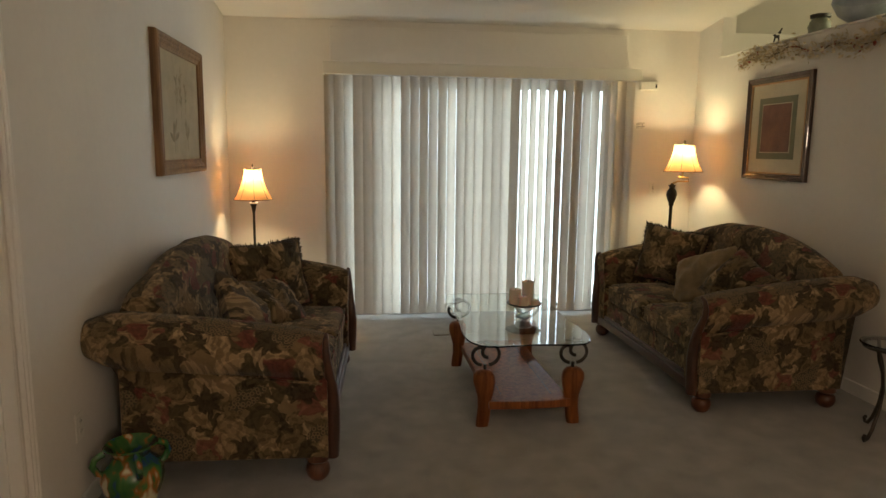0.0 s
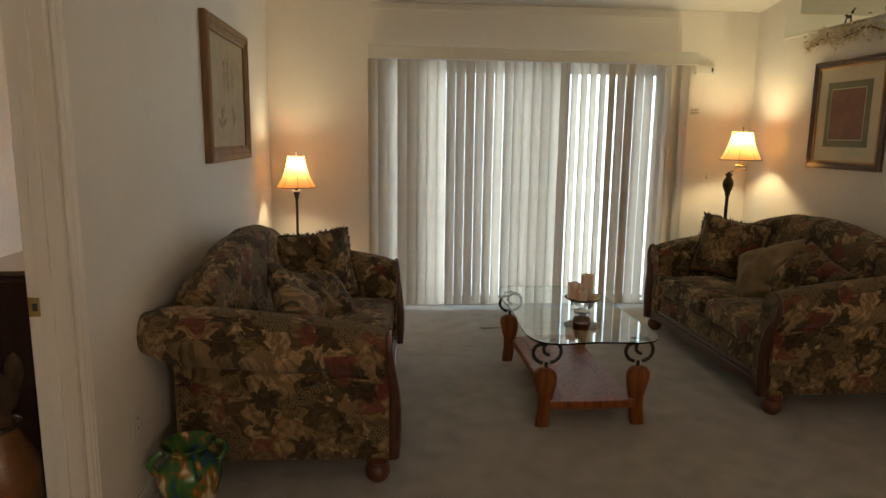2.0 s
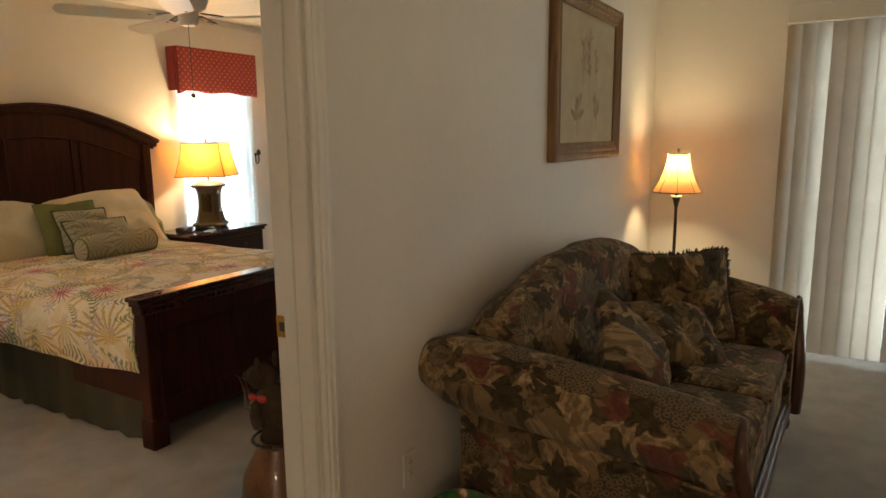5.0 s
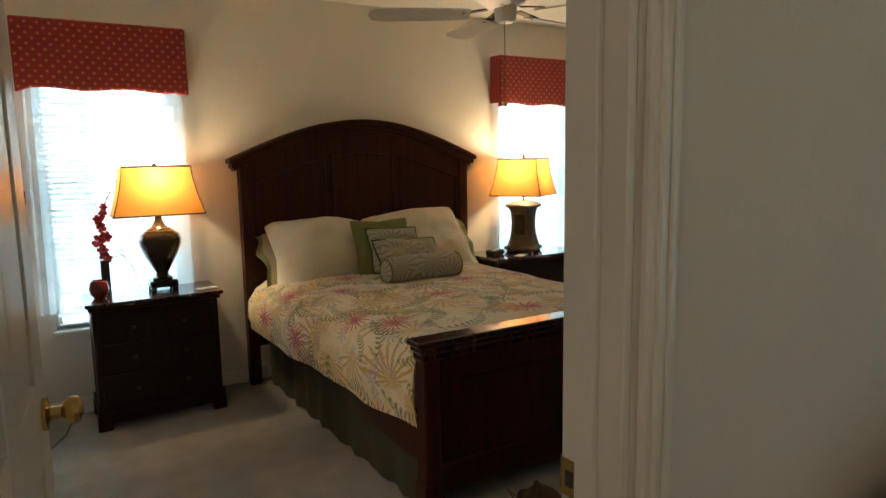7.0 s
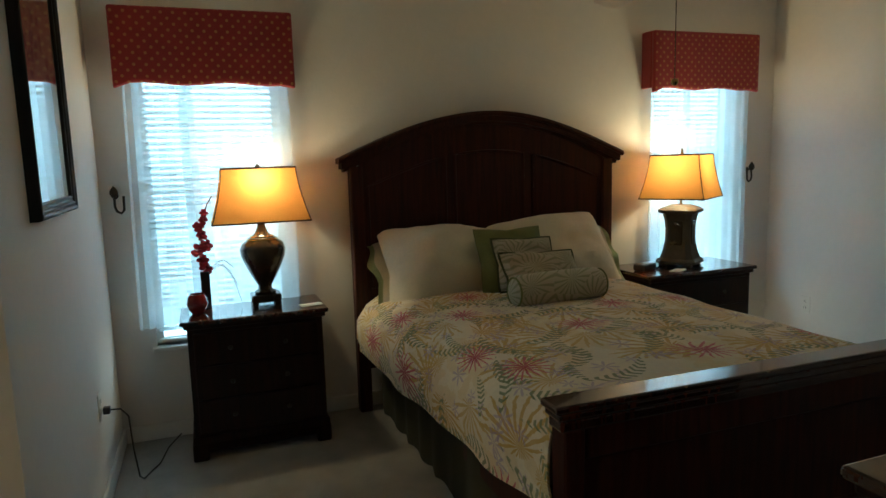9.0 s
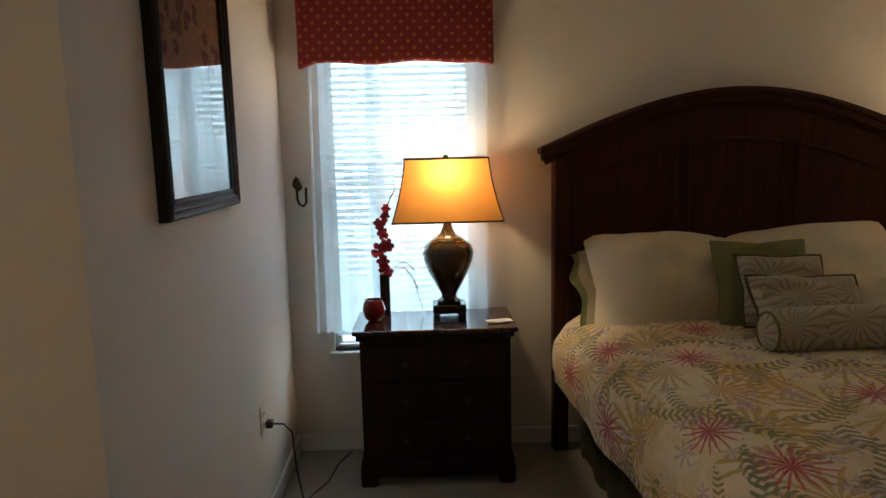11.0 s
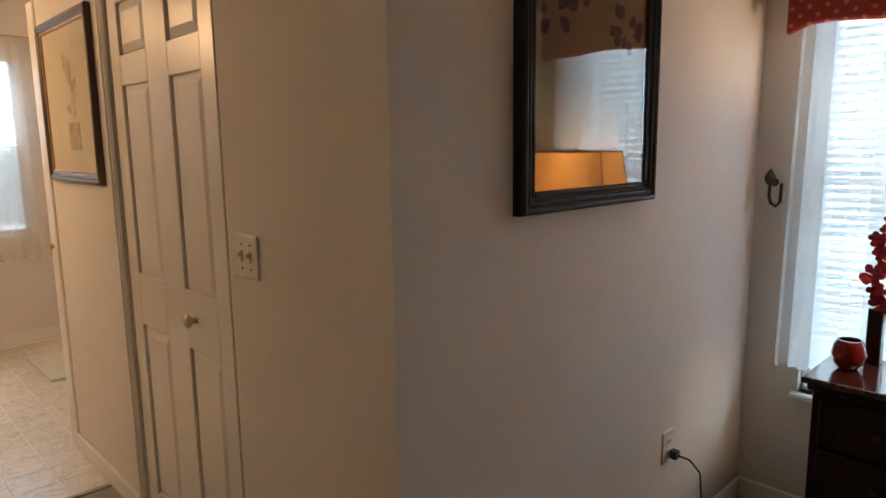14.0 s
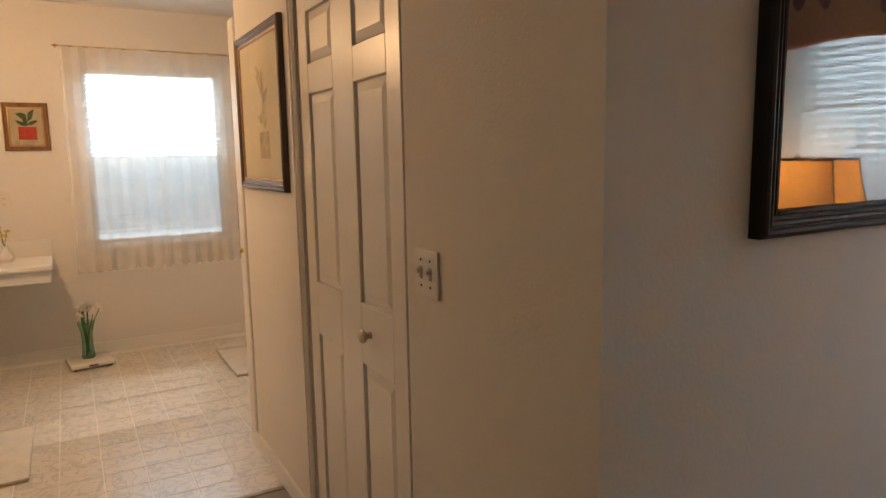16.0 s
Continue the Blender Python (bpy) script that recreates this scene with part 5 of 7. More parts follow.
def valance(m, w, h, label):
    """A padded cornice box: y across, x out of the wall, hanging below z = 0."""
    t = thing("window_valance", label, "valance", m)
    bm = a_box(0.10, 0.135, -w / 2, w / 2, -h, 0, bevel=0.012, seg=3)
    bmesh.ops.subdivide_edges(bm, edges=[e for e in bm.edges if e.calc_length() > 0.25], cuts=12, use_grid_fill=True)
    for v in bm.verts:
        if v.co.z < -h * 0.6:
            v.co.z += 0.007 * math.sin(v.co.y * 16) - 0.022 * max(0, (abs(v.co.y) - w / 2 + 0.05) / 0.05)
    part("front", bm, M_REDCLOTH, t, smooth=True)
    for y in (-w / 2, w / 2 - 0.02):
        part("return", a_box(0.0, 0.10, y, y + 0.02, -h + 0.01, 0, bevel=0.005), M_REDCLOTH, t)
    part("top_board", a_box(0.0, 0.10, -w / 2 + 0.02, w / 2 - 0.02, -0.015, -0.002), M_TRIM, t)
    return t


for k, yc in enumerate((2.915, 5.995)):
    window_unit(pose(-5.16, yc, 0.5), 2 + k, 0.69, 1.6, "white-framed sash window behind sheers")
    slatted_blind(pose(-5.185, yc, 2.09), 0.66, 1.575, 38, "white slatted blind, lowered and half open")
    sc = thing("sheer_curtain", "white sheer curtain hanging in soft folds", "curtain", pose(-5.105, yc, 2.10), "bedroom sheers")
    part("panel", turned(curtain(0.30, 1.49, 5, 0.016, 0.05, k), pose(0, -0.39, 0)), M_SHEER, sc, smooth=True)
    part("panel", turned(curtain(0.54, 1.49, 6, 0.012, 0.0, k + 5), pose(0.012, -0.14, 0)), M_SHEER, sc, smooth=True)
    part("rod", tube([(0, -0.40, 0.0), (0, 0.42, 0.0)], 0.006, 8), M_TRIM, sc)
    for y in (-0.40, 0.42):
        part("bracket", a_box(-0.055, 0.0, y - 0.008, y + 0.008, -0.012, 0.012, bevel=0.002), M_TRIM, sc)
    valance(pose(-5.16, yc, 2.185), 0.85, 0.36, "padded red valance with small gold dots")

for y, flip in ((2.44, 1), (6.47, -1)):
    hk = thing("curtain_holdback", "dark bronze curtain holdback with an acorn knob", "holdback", pose(-5.16, y, 1.29))
    part("rosette", turned(lathe([(0, 0), (0.016, 0), (0.016, 0.006), (0.007, 0.012), (0.006, 0.05), (0, 0.05)], 14), pose(0, 0, 0, 0, 90, 0)), M_IRON, hk, smooth=True)
    part("hook", tube([(0.045, 0.0, 0.0), (0.05, 0.0, -0.05), (0.05, 0.008 * flip, -0.075), (0.05, 0.025 * flip, -0.085), (0.05, 0.04 * flip, -0.07), (0.05, 0.042 * flip, 0.0)], 0.006, 8), M_IRON, hk, smooth=True)
    part("acorn", lathe([(0, -0.022), (0.010, -0.018), (0.020, 0.0), (0.018, 0.016), (0.008, 0.032), (0, 0.042)], 14, at=(0.048, 0, 0.012)), M_IRON, hk, smooth=True)

# ---- bedroom door ----
def panelled(bm, x0, x1, z0, z1, y, depth=0.008, rim=0.022):
    """A raised panel on the face at y (its sign says which way is out)."""
    s = 1 if y > 0 else -1
    box(bm, x0, x1, min(y, y + s * 0.003), max(y, y + s * 0.003), z0, z1)
    o = [(x0, z0), (x1, z0), (x1, z1), (x0, z1)]
    i = [(x0 + rim, z0 + rim), (x1 - rim, z0 + rim), (x1 - rim, z1 - rim), (x0 + rim, z1 - rim)]
    a = [bm.verts.new((p[0], y + s * 0.003, p[1])) for p in o]
    b = [bm.verts.new((p[0], y + s * depth, p[1])) for p in i]
    for k in range(4):
        bm.faces.new((a[k], a[(k + 1) % 4], b[(k + 1) % 4], b[k]))
    bm.faces.new(b)


def door_leaf(m, w, h, rows, cols, label, name="door_1", thick=0.035, stile=0.11):
    """A moulded panel door, hinged at x = 0: a core, stiles and rails, and raised panels."""
    t = tagged(thing(name, label, "door", m), kind="structure")
    part("core", a_box(0, w, -thick / 2 + 0.013, thick / 2 - 0.013, 0.01, h), M_TRIM, t)
    mid = 0.09 if cols == 2 else 0
    pw = (w - 2 * stile - mid) / cols
    xs = [stile + k * (pw + mid) for k in range(cols)]
    bm = bmesh.new()
    y0, y1 = -thick / 2, thick / 2
    box(bm, 0, stile, y0, y1, 0.01, h, bevel=0.002), box(bm, w - stile, w, y0, y1, 0.01, h, bevel=0.002)
    if cols == 2:
        box(bm, xs[0] + pw, xs[1], y0, y1, 0.01, h, bevel=0.002)
    z = 0.01
    for a, b in rows + [(h, h)]:
        for x in xs:
            box(bm, x, x + pw, y0, y1, z, a, bevel=0.002)
        z = b
    part("stiles_and_rails", bm, M_TRIM, t)
    for a, b in rows:
        for x in xs:
            for s in (-1, 1):
                pb = bmesh.new()
                panelled(pb, x + 0.006, x + pw - 0.006, a + 0.006, b - 0.006, s * (thick / 2 - 0.013), 0.011, 0.028)
                bmesh.ops.recalc_face_normals(pb, faces=pb.faces)
                part("panel", pb, M_TRIM, t)
    return t


d1 = door_leaf(pose(-1.685, 2.440, 0, rz=174.5), 0.80, 2.02, [(0.22, 0.86), (1.02, 1.60), (1.70, 1.91)], 2, "white six-panel door standing open against the passage")
for s in (-1, 1):
    k = part("knob", turned(lathe([(0, 0.0), (0.033, 0.0), (0.033, 0.008), (0.014, 0.014), (0.012, 0.032), (0.024, 0.040), (0.029, 0.052), (0.026, 0.064), (0.012, 0.070), (0, 0.071)], 24), pose(0.735, s * 0.0175, 0.945, -90 * s, 0, 0)), M_BRASS, d1, "shiny brass knob", smooth=True)
part("latch_plate", a_box(0.8, 0.802, -0.012, 0.012, 0.915, 0.975), M_BRASS, d1)
for z in (0.2, 1.0, 1.8):
    part("hinge", tube([(0.0, -0.022, z - 0.045), (0.0, -0.022, z + 0.045)], 0.006, 8), M_BRASS, d1)

for k, (y, r) in enumerate(((0.852, 90.6), (1.257, 89.4))):
    bd = door_leaf(pose(-3.374, y, 0, rz=r), 0.399, 2.0, [(0.16, 0.82), (1.01, 1.66), (1.76, 1.93)], 1, "white bifold closet door panel", "door_%d" % (2 + k), 0.032, 0.085)
    if k:
        part("knob", turned(lathe([(0, 0.0), (0.011, 0.0), (0.009, 0.012), (0.019, 0.022), (0.021, 0.030), (0.014, 0.036), (0, 0.037)], 18), pose(0.155, -0.016, 0.925, 90, 0, 0)), material("brushed nickel", (0.5, 0.47, 0.42), 0.3, 0.9), bd, "round nickel knob", smooth=True)


# ---- the bed ----
M_SHAM = material("tan cotton sham", (0.74, 0.67, 0.49), 0.9, vary=0.08, scale=5, bump=0.4, bump_scale=300, sheen=0.1)
M_SHAMEDGE = material("leaf-green printed edge", (0.36, 0.40, 0.20), 0.9, vary=0.35, scale=14, bump=0.3)
M_GREEN = material("olive green cotton", (0.18, 0.20, 0.065), 0.9, vary=0.12, scale=8, bump=0.4, bump_scale=300)
M_DARKGREEN = material("dark green piping cord", (0.075, 0.09, 0.035), 0.9, vary=0.12, scale=8)
M_SKIRT = material("dark olive bed skirt", (0.055, 0.052, 0.032), 0.95, vary=0.15, scale=6, bump=0.4, bump_scale=300)


def palm_cloth():
    m = material("taupe palm-frond cloth", (0.36, 0.34, 0.25), 0.85, vary=0.05, bump=0.4, bump_scale=300)
    n, link = m.node_tree.nodes, m.node_tree.links.new
    tc, sp, cb, v = n.new("ShaderNodeTexCoord"), n.new("ShaderNodeSeparateXYZ"), n.new("ShaderNodeCombineXYZ"), n.new("ShaderNodeTexVoronoi")

    def calc(op, a, b):
        k = n.new("ShaderNodeMath")
        k.operation = op
        for i, q in enumerate((a, b)):
            if isinstance(q, (int, float)):
                k.inputs[i].default_value = q
            else:
                link(q, k.inputs[i])
        return k.outputs[0]

    v.voronoi_dimensions = "2D"
    v.inputs["Scale"].default_value, v.inputs["Randomness"].default_value = 6.0, 0.8
    link(tc.outputs["Object"], sp.inputs[0])
    link(calc("ADD", sp.outputs[0], sp.outputs[1]), cb.inputs[0]), link(sp.outputs[2], cb.inputs[1])
    link(cb.outputs[0], v.inputs["Vector"])
    sub, sx = n.new("ShaderNodeVectorMath"), n.new("ShaderNodeSeparateXYZ")
    sub.operation = "SUBTRACT"
    link(cb.outputs[0], sub.inputs[0]), link(v.outputs["Position"], sub.inputs[1]), link(sub.outputs[0], sx.inputs[0])
    ang = calc("ARCTAN2", calc("ADD", sx.outputs[1], 0.03), calc("ADD", sx.outputs[0], 0.01))
    leaf = calc("SINE", calc("ADD", calc("MULTIPLY", ang, 19.0), calc("MULTIPLY", v.outputs["Distance"], 3.0)), 0)
    r = n.new("ShaderNodeValToRGB")
    r.color_ramp.elements[0].position, r.color_ramp.elements[0].color = 0.42, (0.47, 0.43, 0.32, 1)
    r.color_ramp.elements[1].position, r.color_ramp.elements[1].color = 0.62, (0.30, 0.295, 0.185, 1)
    link(calc("ADD", calc("MULTIPLY", leaf, 0.5), 0.3), r.inputs[0])
    link(r.outputs[0], n["Principled BSDF"].inputs["Base Color"])
    return m


M_PALMCLOTH = palm_cloth()

bed = thing("bed", "dark cherry queen bed with an arched panelled headboard", "bed", pose(-5.13, 4.447, 0))
# headboard: panel with an arched top, posts and a crown that follows the arch
HW = 0.78


def arch(y, lift=0.0):
    return 1.385 + lift + 0.250 * math.cos(y / 0.9 * math.pi / 2) ** 1.0 - 0.0


bm = bmesh.new()
front = [bm.verts.new((0.055, -HW + 2 * HW * k / 32, arch(-HW + 2 * HW * k / 32))) for k in range(33)] + [bm.verts.new((0.055, HW, 0.25)), bm.verts.new((0.055, -HW, 0.25))]
f = bm.faces.new(front)
r = bmesh.ops.extrude_face_region(bm, geom=[f])
bmesh.ops.translate(bm, vec=(-0.035, 0, 0), verts=[v for v in r["geom"] if isinstance(v, bmesh.types.BMVert)])
bmesh.ops.recalc_face_normals(bm, faces=bm.faces)
part("headboard_panel", bm, M_BEDWOOD, bed)
for s in (-1, 1):
    part("headboard_post", a_box(0.0, 0.075, s * 0.803 - 0.035, s * 0.803 + 0.035, 0, 1.40, bevel=0.006), M_BEDWOOD, bed)
for lift, x1, rad in ((0.0, 0.065, 0.016), (0.022, 0.085, 0.022), (0.044, 0.100, 0.014)):
    ym = 0.87 + lift * 0.7
    bm, rings = bmesh.new(), []
    for k in range(41):
        y = -ym + 2 * ym * k / 40
        z = 1.385 + lift + 0.250 * math.cos(y / ym * math.pi / 2) + (0.0)
        rings.append([bm.verts.new(c) for c in ((0.0, y, z - rad), (x1, y, z - rad), (x1 + 0.006, y, z), (x1, y, z + rad), (0.0, y, z + rad))])
    for a, b in zip(rings, rings[1:]):
        for j in range(5):
            bm.faces.new((a[j], b[j], b[(j + 1) % 5], a[(j + 1) % 5]))
    bm.faces.new(rings[0][::-1]), bm.faces.new(rings[-1])
    bmesh.ops.recalc_face_normals(bm, faces=bm.faces)
    part("crown_moulding", bm, M_BEDWOOD, bed, smooth=True)
# panel mouldings on the headboard face
for y0, y1 in ((-0.74, -0.28), (-0.22, 0.22), (0.28, 0.74)):
    pts = [(0.057, y0, 0.72)]
    for k in range(9):
        y = y0 + (y1 - y0) * k / 8
        pts.append((0.057, y, arch(y) - 0.17))
    pts += [(0.057, y1, 0.72), (0.057, y0, 0.72)]
    part("panel_moulding", tube(pts, 0.008, 6), M_BEDWOOD, bed)
# footboard
for s in (-1, 1):
    part("footboard_post", a_box(2.0, 2.075, s * 0.66 - 0.035, s * 0.66 + 0.035, 0, 0.66, bevel=0.006), M_BEDWOOD, bed)
    part("side_rail", a_box(0.075, 2.0, s * 0.67 - 0.015, s * 0.67 + 0.015, 0.22, 0.38, bevel=0.005), M_BEDWOOD, bed)
for s in (-1, 1):
    part("footboard_foot", a_box(1.992, 2.083, s * 0.66 - 0.045, s * 0.66 + 0.045, 0, 0.15, bevel=0.008, seg=2), M_BEDWOOD, bed)
part("footboard_panel", a_box(2.018, 2.058, -0.625, 0.625, 0.12, 0.66), M_BEDWOOD, bed)
part("footboard_rail", a_box(2.006, 2.070, -0.625, 0.625, 0.10, 0.22, bevel=0.006), M_BEDWOOD, bed)
part("footboard_rail", a_box(2.006, 2.070, -0.625, 0.625, 0.56, 0.66, bevel=0.006), M_BEDWOOD, bed)
for z0, z1, o in ((0.655, 0.69, 0.008), (0.69, 0.715, 0.018), (0.715, 0.738, 0.030)):
    part("footboard_cap", a_box(2.003 - o * 0.5, 2.072 + o * 0.5, -0.697 - o, 0.697 + o, z0, z1, bevel=0.007, seg=2), M_BEDTOP, bed)
part("mattress", a_box(0.085, 1.99, -0.65, 0.65, 0.38, 0.655, bevel=0.04, seg=3), M_SHAM, bed, "mattress under the bedspread")

bsp = thing("bedspread", "cream bedspread printed with ferns and pink flowers", "bedspread", pose(-5.13, 4.447, 0))
bm = bmesh.new()
rows, hems = [], []
NX = 60
for i in range(NX + 1):
    f = i / NX
    x = 0.09 + 1.905 * f
    out = 0.87 - 0.165 * max(0, (f - 0.12) / 0.88) ** 1.3 - 0.06 * max(0, 0.1 - f) * 10
    out += 0.012 * math.sin(f * 17) + 0.006 * math.sin(f * 31 + 1)
    hem = 0.425 - 0.06 * f + 0.007 * math.sin(f * 15) - 0.03 * max(0, f - 0.8)
    top = 0.705 + 0.008 * noise.noise(Vector((x * 2.2, 0.3, 1)))
    half = [(0.0, top + 0.012), (0.25, top + 0.010), (0.5, top + 0.005), (0.58, top), (0.63, top - 0.008), (0.63 + (out - 0.63) * 0.45, top - 0.035), (0.63 + (out - 0.63) * 0.8, top - 0.075),
            (out, top - 0.13), (out + 0.004, (top - 0.13 + hem) / 2), (out - 0.012, hem + 0.03), (out - 0.014 + 0.006 * math.sin(f * 23), hem)]
    hems.append((x, out - 0.016 + 0.006 * math.sin(f * 23), hem))
    sec = [(-y, z) for y, z in half[::-1]] + half[1:]
    rows.append([bm.verts.new((x, y, z + 0.005 * noise.noise(Vector((x * 4, y * 4, 2))))) for y, z in sec])
for a, b in zip(rows, rows[1:]):
    for j in range(len(a) - 1):
        bm.faces.new((a[j], b[j], b[j + 1], a[j + 1]))
bmesh.ops.subdivide_edges(bm, edges=[e for e in bm.edges if e.calc_length() > 0.1], cuts=1, use_grid_fill=True)
bmesh.ops.recalc_face_normals(bm, faces=bm.faces)
bmesh.ops.solidify(bm, geom=bm.faces[:], thickness=-0.008)
part("cover", bm, M_BEDCLOTH, bsp, smooth=True)
for s in (-1, 1):
    part("hem_piping", tube([(x, s * y, z) for x, y, z in hems], 0.0055, 6), M_SHAM, bsp, "cream piped hem", smooth=True)
for s in (-1, 1):
    sk = thing("bed_skirt", "dark olive gathered bed skirt reaching the carpet", "bed skirt", pose(-5.13, 4.447, 0), "bed skirts")
    bm = curtain(1.9, 0.42, 9, 0.013, 0, 3 + s)
    turned(bm, pose(1.99, s * 0.715, 0.43, 0, 0, 90))
    for v in bm.verts:
        v.co.y -= s * 0.050 * max(0.0, v.co.x / 1.99) ** 1.5
    part("gathered_cloth", bm, M_SKIRT, sk, smooth=True)

for yc, zc, tilt, w_, h_, sd_, s_ in ((4.10, 0.875, 3, 0.74, 0.54, 11, -1), (4.78, 0.89, -4, 0.80, 0.56, 12, 1)):
    pw = pillow("bed_pillow", "large tan pillow with a ruffled green sham edge", pose(-4.87, yc, zc, -33, tilt, 90), w_, h_, 0.26, M_SHAM, sd_, puff=0.68, droop=0.075)
    for name, mat, r0, r1, lab in (("flange", M_SHAM, -0.035, 0.035, ""), ("flange_edge", M_SHAMEDGE, 0.035, 0.068, "leaf-green printed sham edge")):
        bm, g = bmesh.new(), []
        for k in range(41):
            v = 2 * k / 40 - 1
            row = []
            for q in range(5):
                r = r0 + (r1 - r0) * q / 4
                grow = max(0.0, r) / 0.095
                ph = 5.5 * v + 2.4 * math.sin(2.6 * v + sd_)
                x = s_ * (w_ / 2 * (1 - 0.13 * (1 - abs(v))) * (1 - 0.17 * v * v) ** 0.5 * 1.04 + r + 0.018 * grow * math.sin(ph * 0.8 + 1))
                z = v * h_ / 2 * 0.86 * (1 + 0.10 * grow) - 0.09 * (0.6 - 0.45 * v) - 0.05 * grow
                row.append(bm.verts.new((x, 0.09 + 0.054 * max(0, v) ** 2 + 0.032 * grow * math.sin(ph) + 0.02 * grow, z)))
            g.append(row)
        for a, b in zip(g, g[1:]):
            for q in range(4):
                bm.faces.new((a[q], b[q], b[q + 1], a[q + 1]))
        bmesh.ops.solidify(bm, geom=bm.faces[:], thickness=0.003)
        part(name, bm, mat, pw, lab, smooth=True)
pillow("green_pillow", "square olive green pillow behind the patterned ones", pose(-4.69, 4.395, 0.865, -24, 0, 86), 0.40, 0.40, 0.14, M_GREEN, 13, puff=0.5)
pillow("patterned_pillow", "taupe palm-leaf pillow with dark green piping", pose(-4.60, 4.43, 0.862, -26, 2, 90), 0.36, 0.30, 0.14, M_PALMCLOTH, 14, piping=M_DARKGREEN)
pillow("patterned_pillow", "small taupe palm-leaf pillow with dark green piping", pose(-4.47, 4.46, 0.812, -32, 2, 92), 0.45, 0.29, 0.16, M_PALMCLOTH, 15, piping=M_DARKGREEN)
bl = thing("bolster_pillow", "round taupe palm-leaf bolster lying on the bed", "bolster", pose(-4.31, 4.46, 0.785, 0, 0, 3))
prof = [(0, -0.26), (0.03, -0.258), (0.068, -0.245), (0.080, -0.22), (0.084, -0.1), (0.083, 0.1), (0.080, 0.22), (0.068, 0.245), (0.03, 0.258), (0, 0.26)]
bm = turned(lathe(prof, 24), pose(0, 0, 0, 90, 0, 0))
for v in bm.verts:
    v.co += Vector((0, 0, 1)) * 0.006 * noise.noise(v.co * 14)
part("cushion", bm, M_PALMCLOTH, bl, smooth=True)
for y in (-0.245, 0.245):
    part("piping", turned(ring_tube(0.069, 0, 0.005), pose(0, y, 0, 90, 0, 0)), M_GREEN, bl, smooth=True)


# ---- nightstands and dresser ----
def chest(name, label, category, m, w, d, h, drawers, cols=1, group=""):
    """A case on bracket feet: y across, x deep with the front at +x."""
    t = thing(name, label, category, m, group)
    part("case", a_box(-d / 2 + 0.01, d / 2 - 0.018, -w / 2 + 0.03, w / 2 - 0.03, 0.10, h - 0.03, bevel=0.003), M_CHESTWOOD, t)
    part("top", a_box(-d / 2, d / 2 + 0.012, -w / 2, w / 2, h - 0.022, h, bevel=0.007, seg=2), M_BEDTOP, t, "polished wooden top")
    part("top_moulding", a_box(-d / 2 + 0.004, d / 2, -w / 2 + 0.015, w / 2 - 0.015, h - 0.045, h - 0.022, bevel=0.008, seg=2), M_CHESTWOOD, t)
    part("base_moulding", a_box(-d / 2 + 0.004, d / 2 - 0.004, -w / 2 + 0.018, w / 2 - 0.018, 0.085, 0.125, bevel=0.008, seg=2), M_CHESTWOOD, t)
    for s in (-1, 1):
        for x in (-d / 2 + 0.035, d / 2 - 0.04):
            part("bracket_foot", a_box(x - 0.028, x + 0.034, s * (w / 2 - 0.05) - 0.036, s * (w / 2 - 0.05) + 0.036, 0, 0.09, bevel=0.006), M_CHESTWOOD, t)
    part("apron", a_box(d / 2 - 0.034, d / 2 - 0.014, -w / 2 + 0.08, w / 2 - 0.08, 0.04, 0.09, bevel=0.004), M_CHESTWOOD, t)
    z0, z1 = 0.14, h - 0.06
    dh = (z1 - z0) / drawers
    dw = (w - 0.10) / cols
    for k in range(drawers):
        for c in range(cols):
            y0 = -w / 2 + 0.05 + c * dw + 0.005
            dr = part("drawer", a_box(d / 2 - 0.02, d / 2 - 0.004, y0, y0 + dw - 0.01, z0 + k * dh + 0.005, z0 + (k + 1) * dh - 0.005, bevel=0.004, seg=2), M_CHESTWOOD, t)
            for q in (0.28, 0.72):
                yc, zc = y0 + (dw - 0.01) * q, z0 + (k + 0.5) * dh
                part("drawer_knob", turned(lathe([(0, 0.022), (0.009, 0.02), (0.012, 0.014), (0.005, 0.006), (0.005, 0), (0, 0)], 12), pose(d / 2 - 0.004, yc, zc, 0, 90, 0)), M_IRON, dr, "small dark knob", smooth=True)
    return t


chest("nightstand", "dark cherry three-drawer nightstand under the window", "nightstand", pose(-4.945, 3.05, 0), 0.70, 0.37, 0.703, 3, group="bedroom nightstands")
chest("nightstand", "dark cherry three-drawer nightstand beside the bed", "nightstand", pose(-4.90, 5.69, 0), 0.82, 0.44, 0.703, 3, group="bedroom nightstands")
chest("dresser", "dark cherry dresser standing near the bed's foot", "dresser", pose(-1.94, 4.50, 0, rz=180), 1.55, 0.50, 0.955, 4, 2)

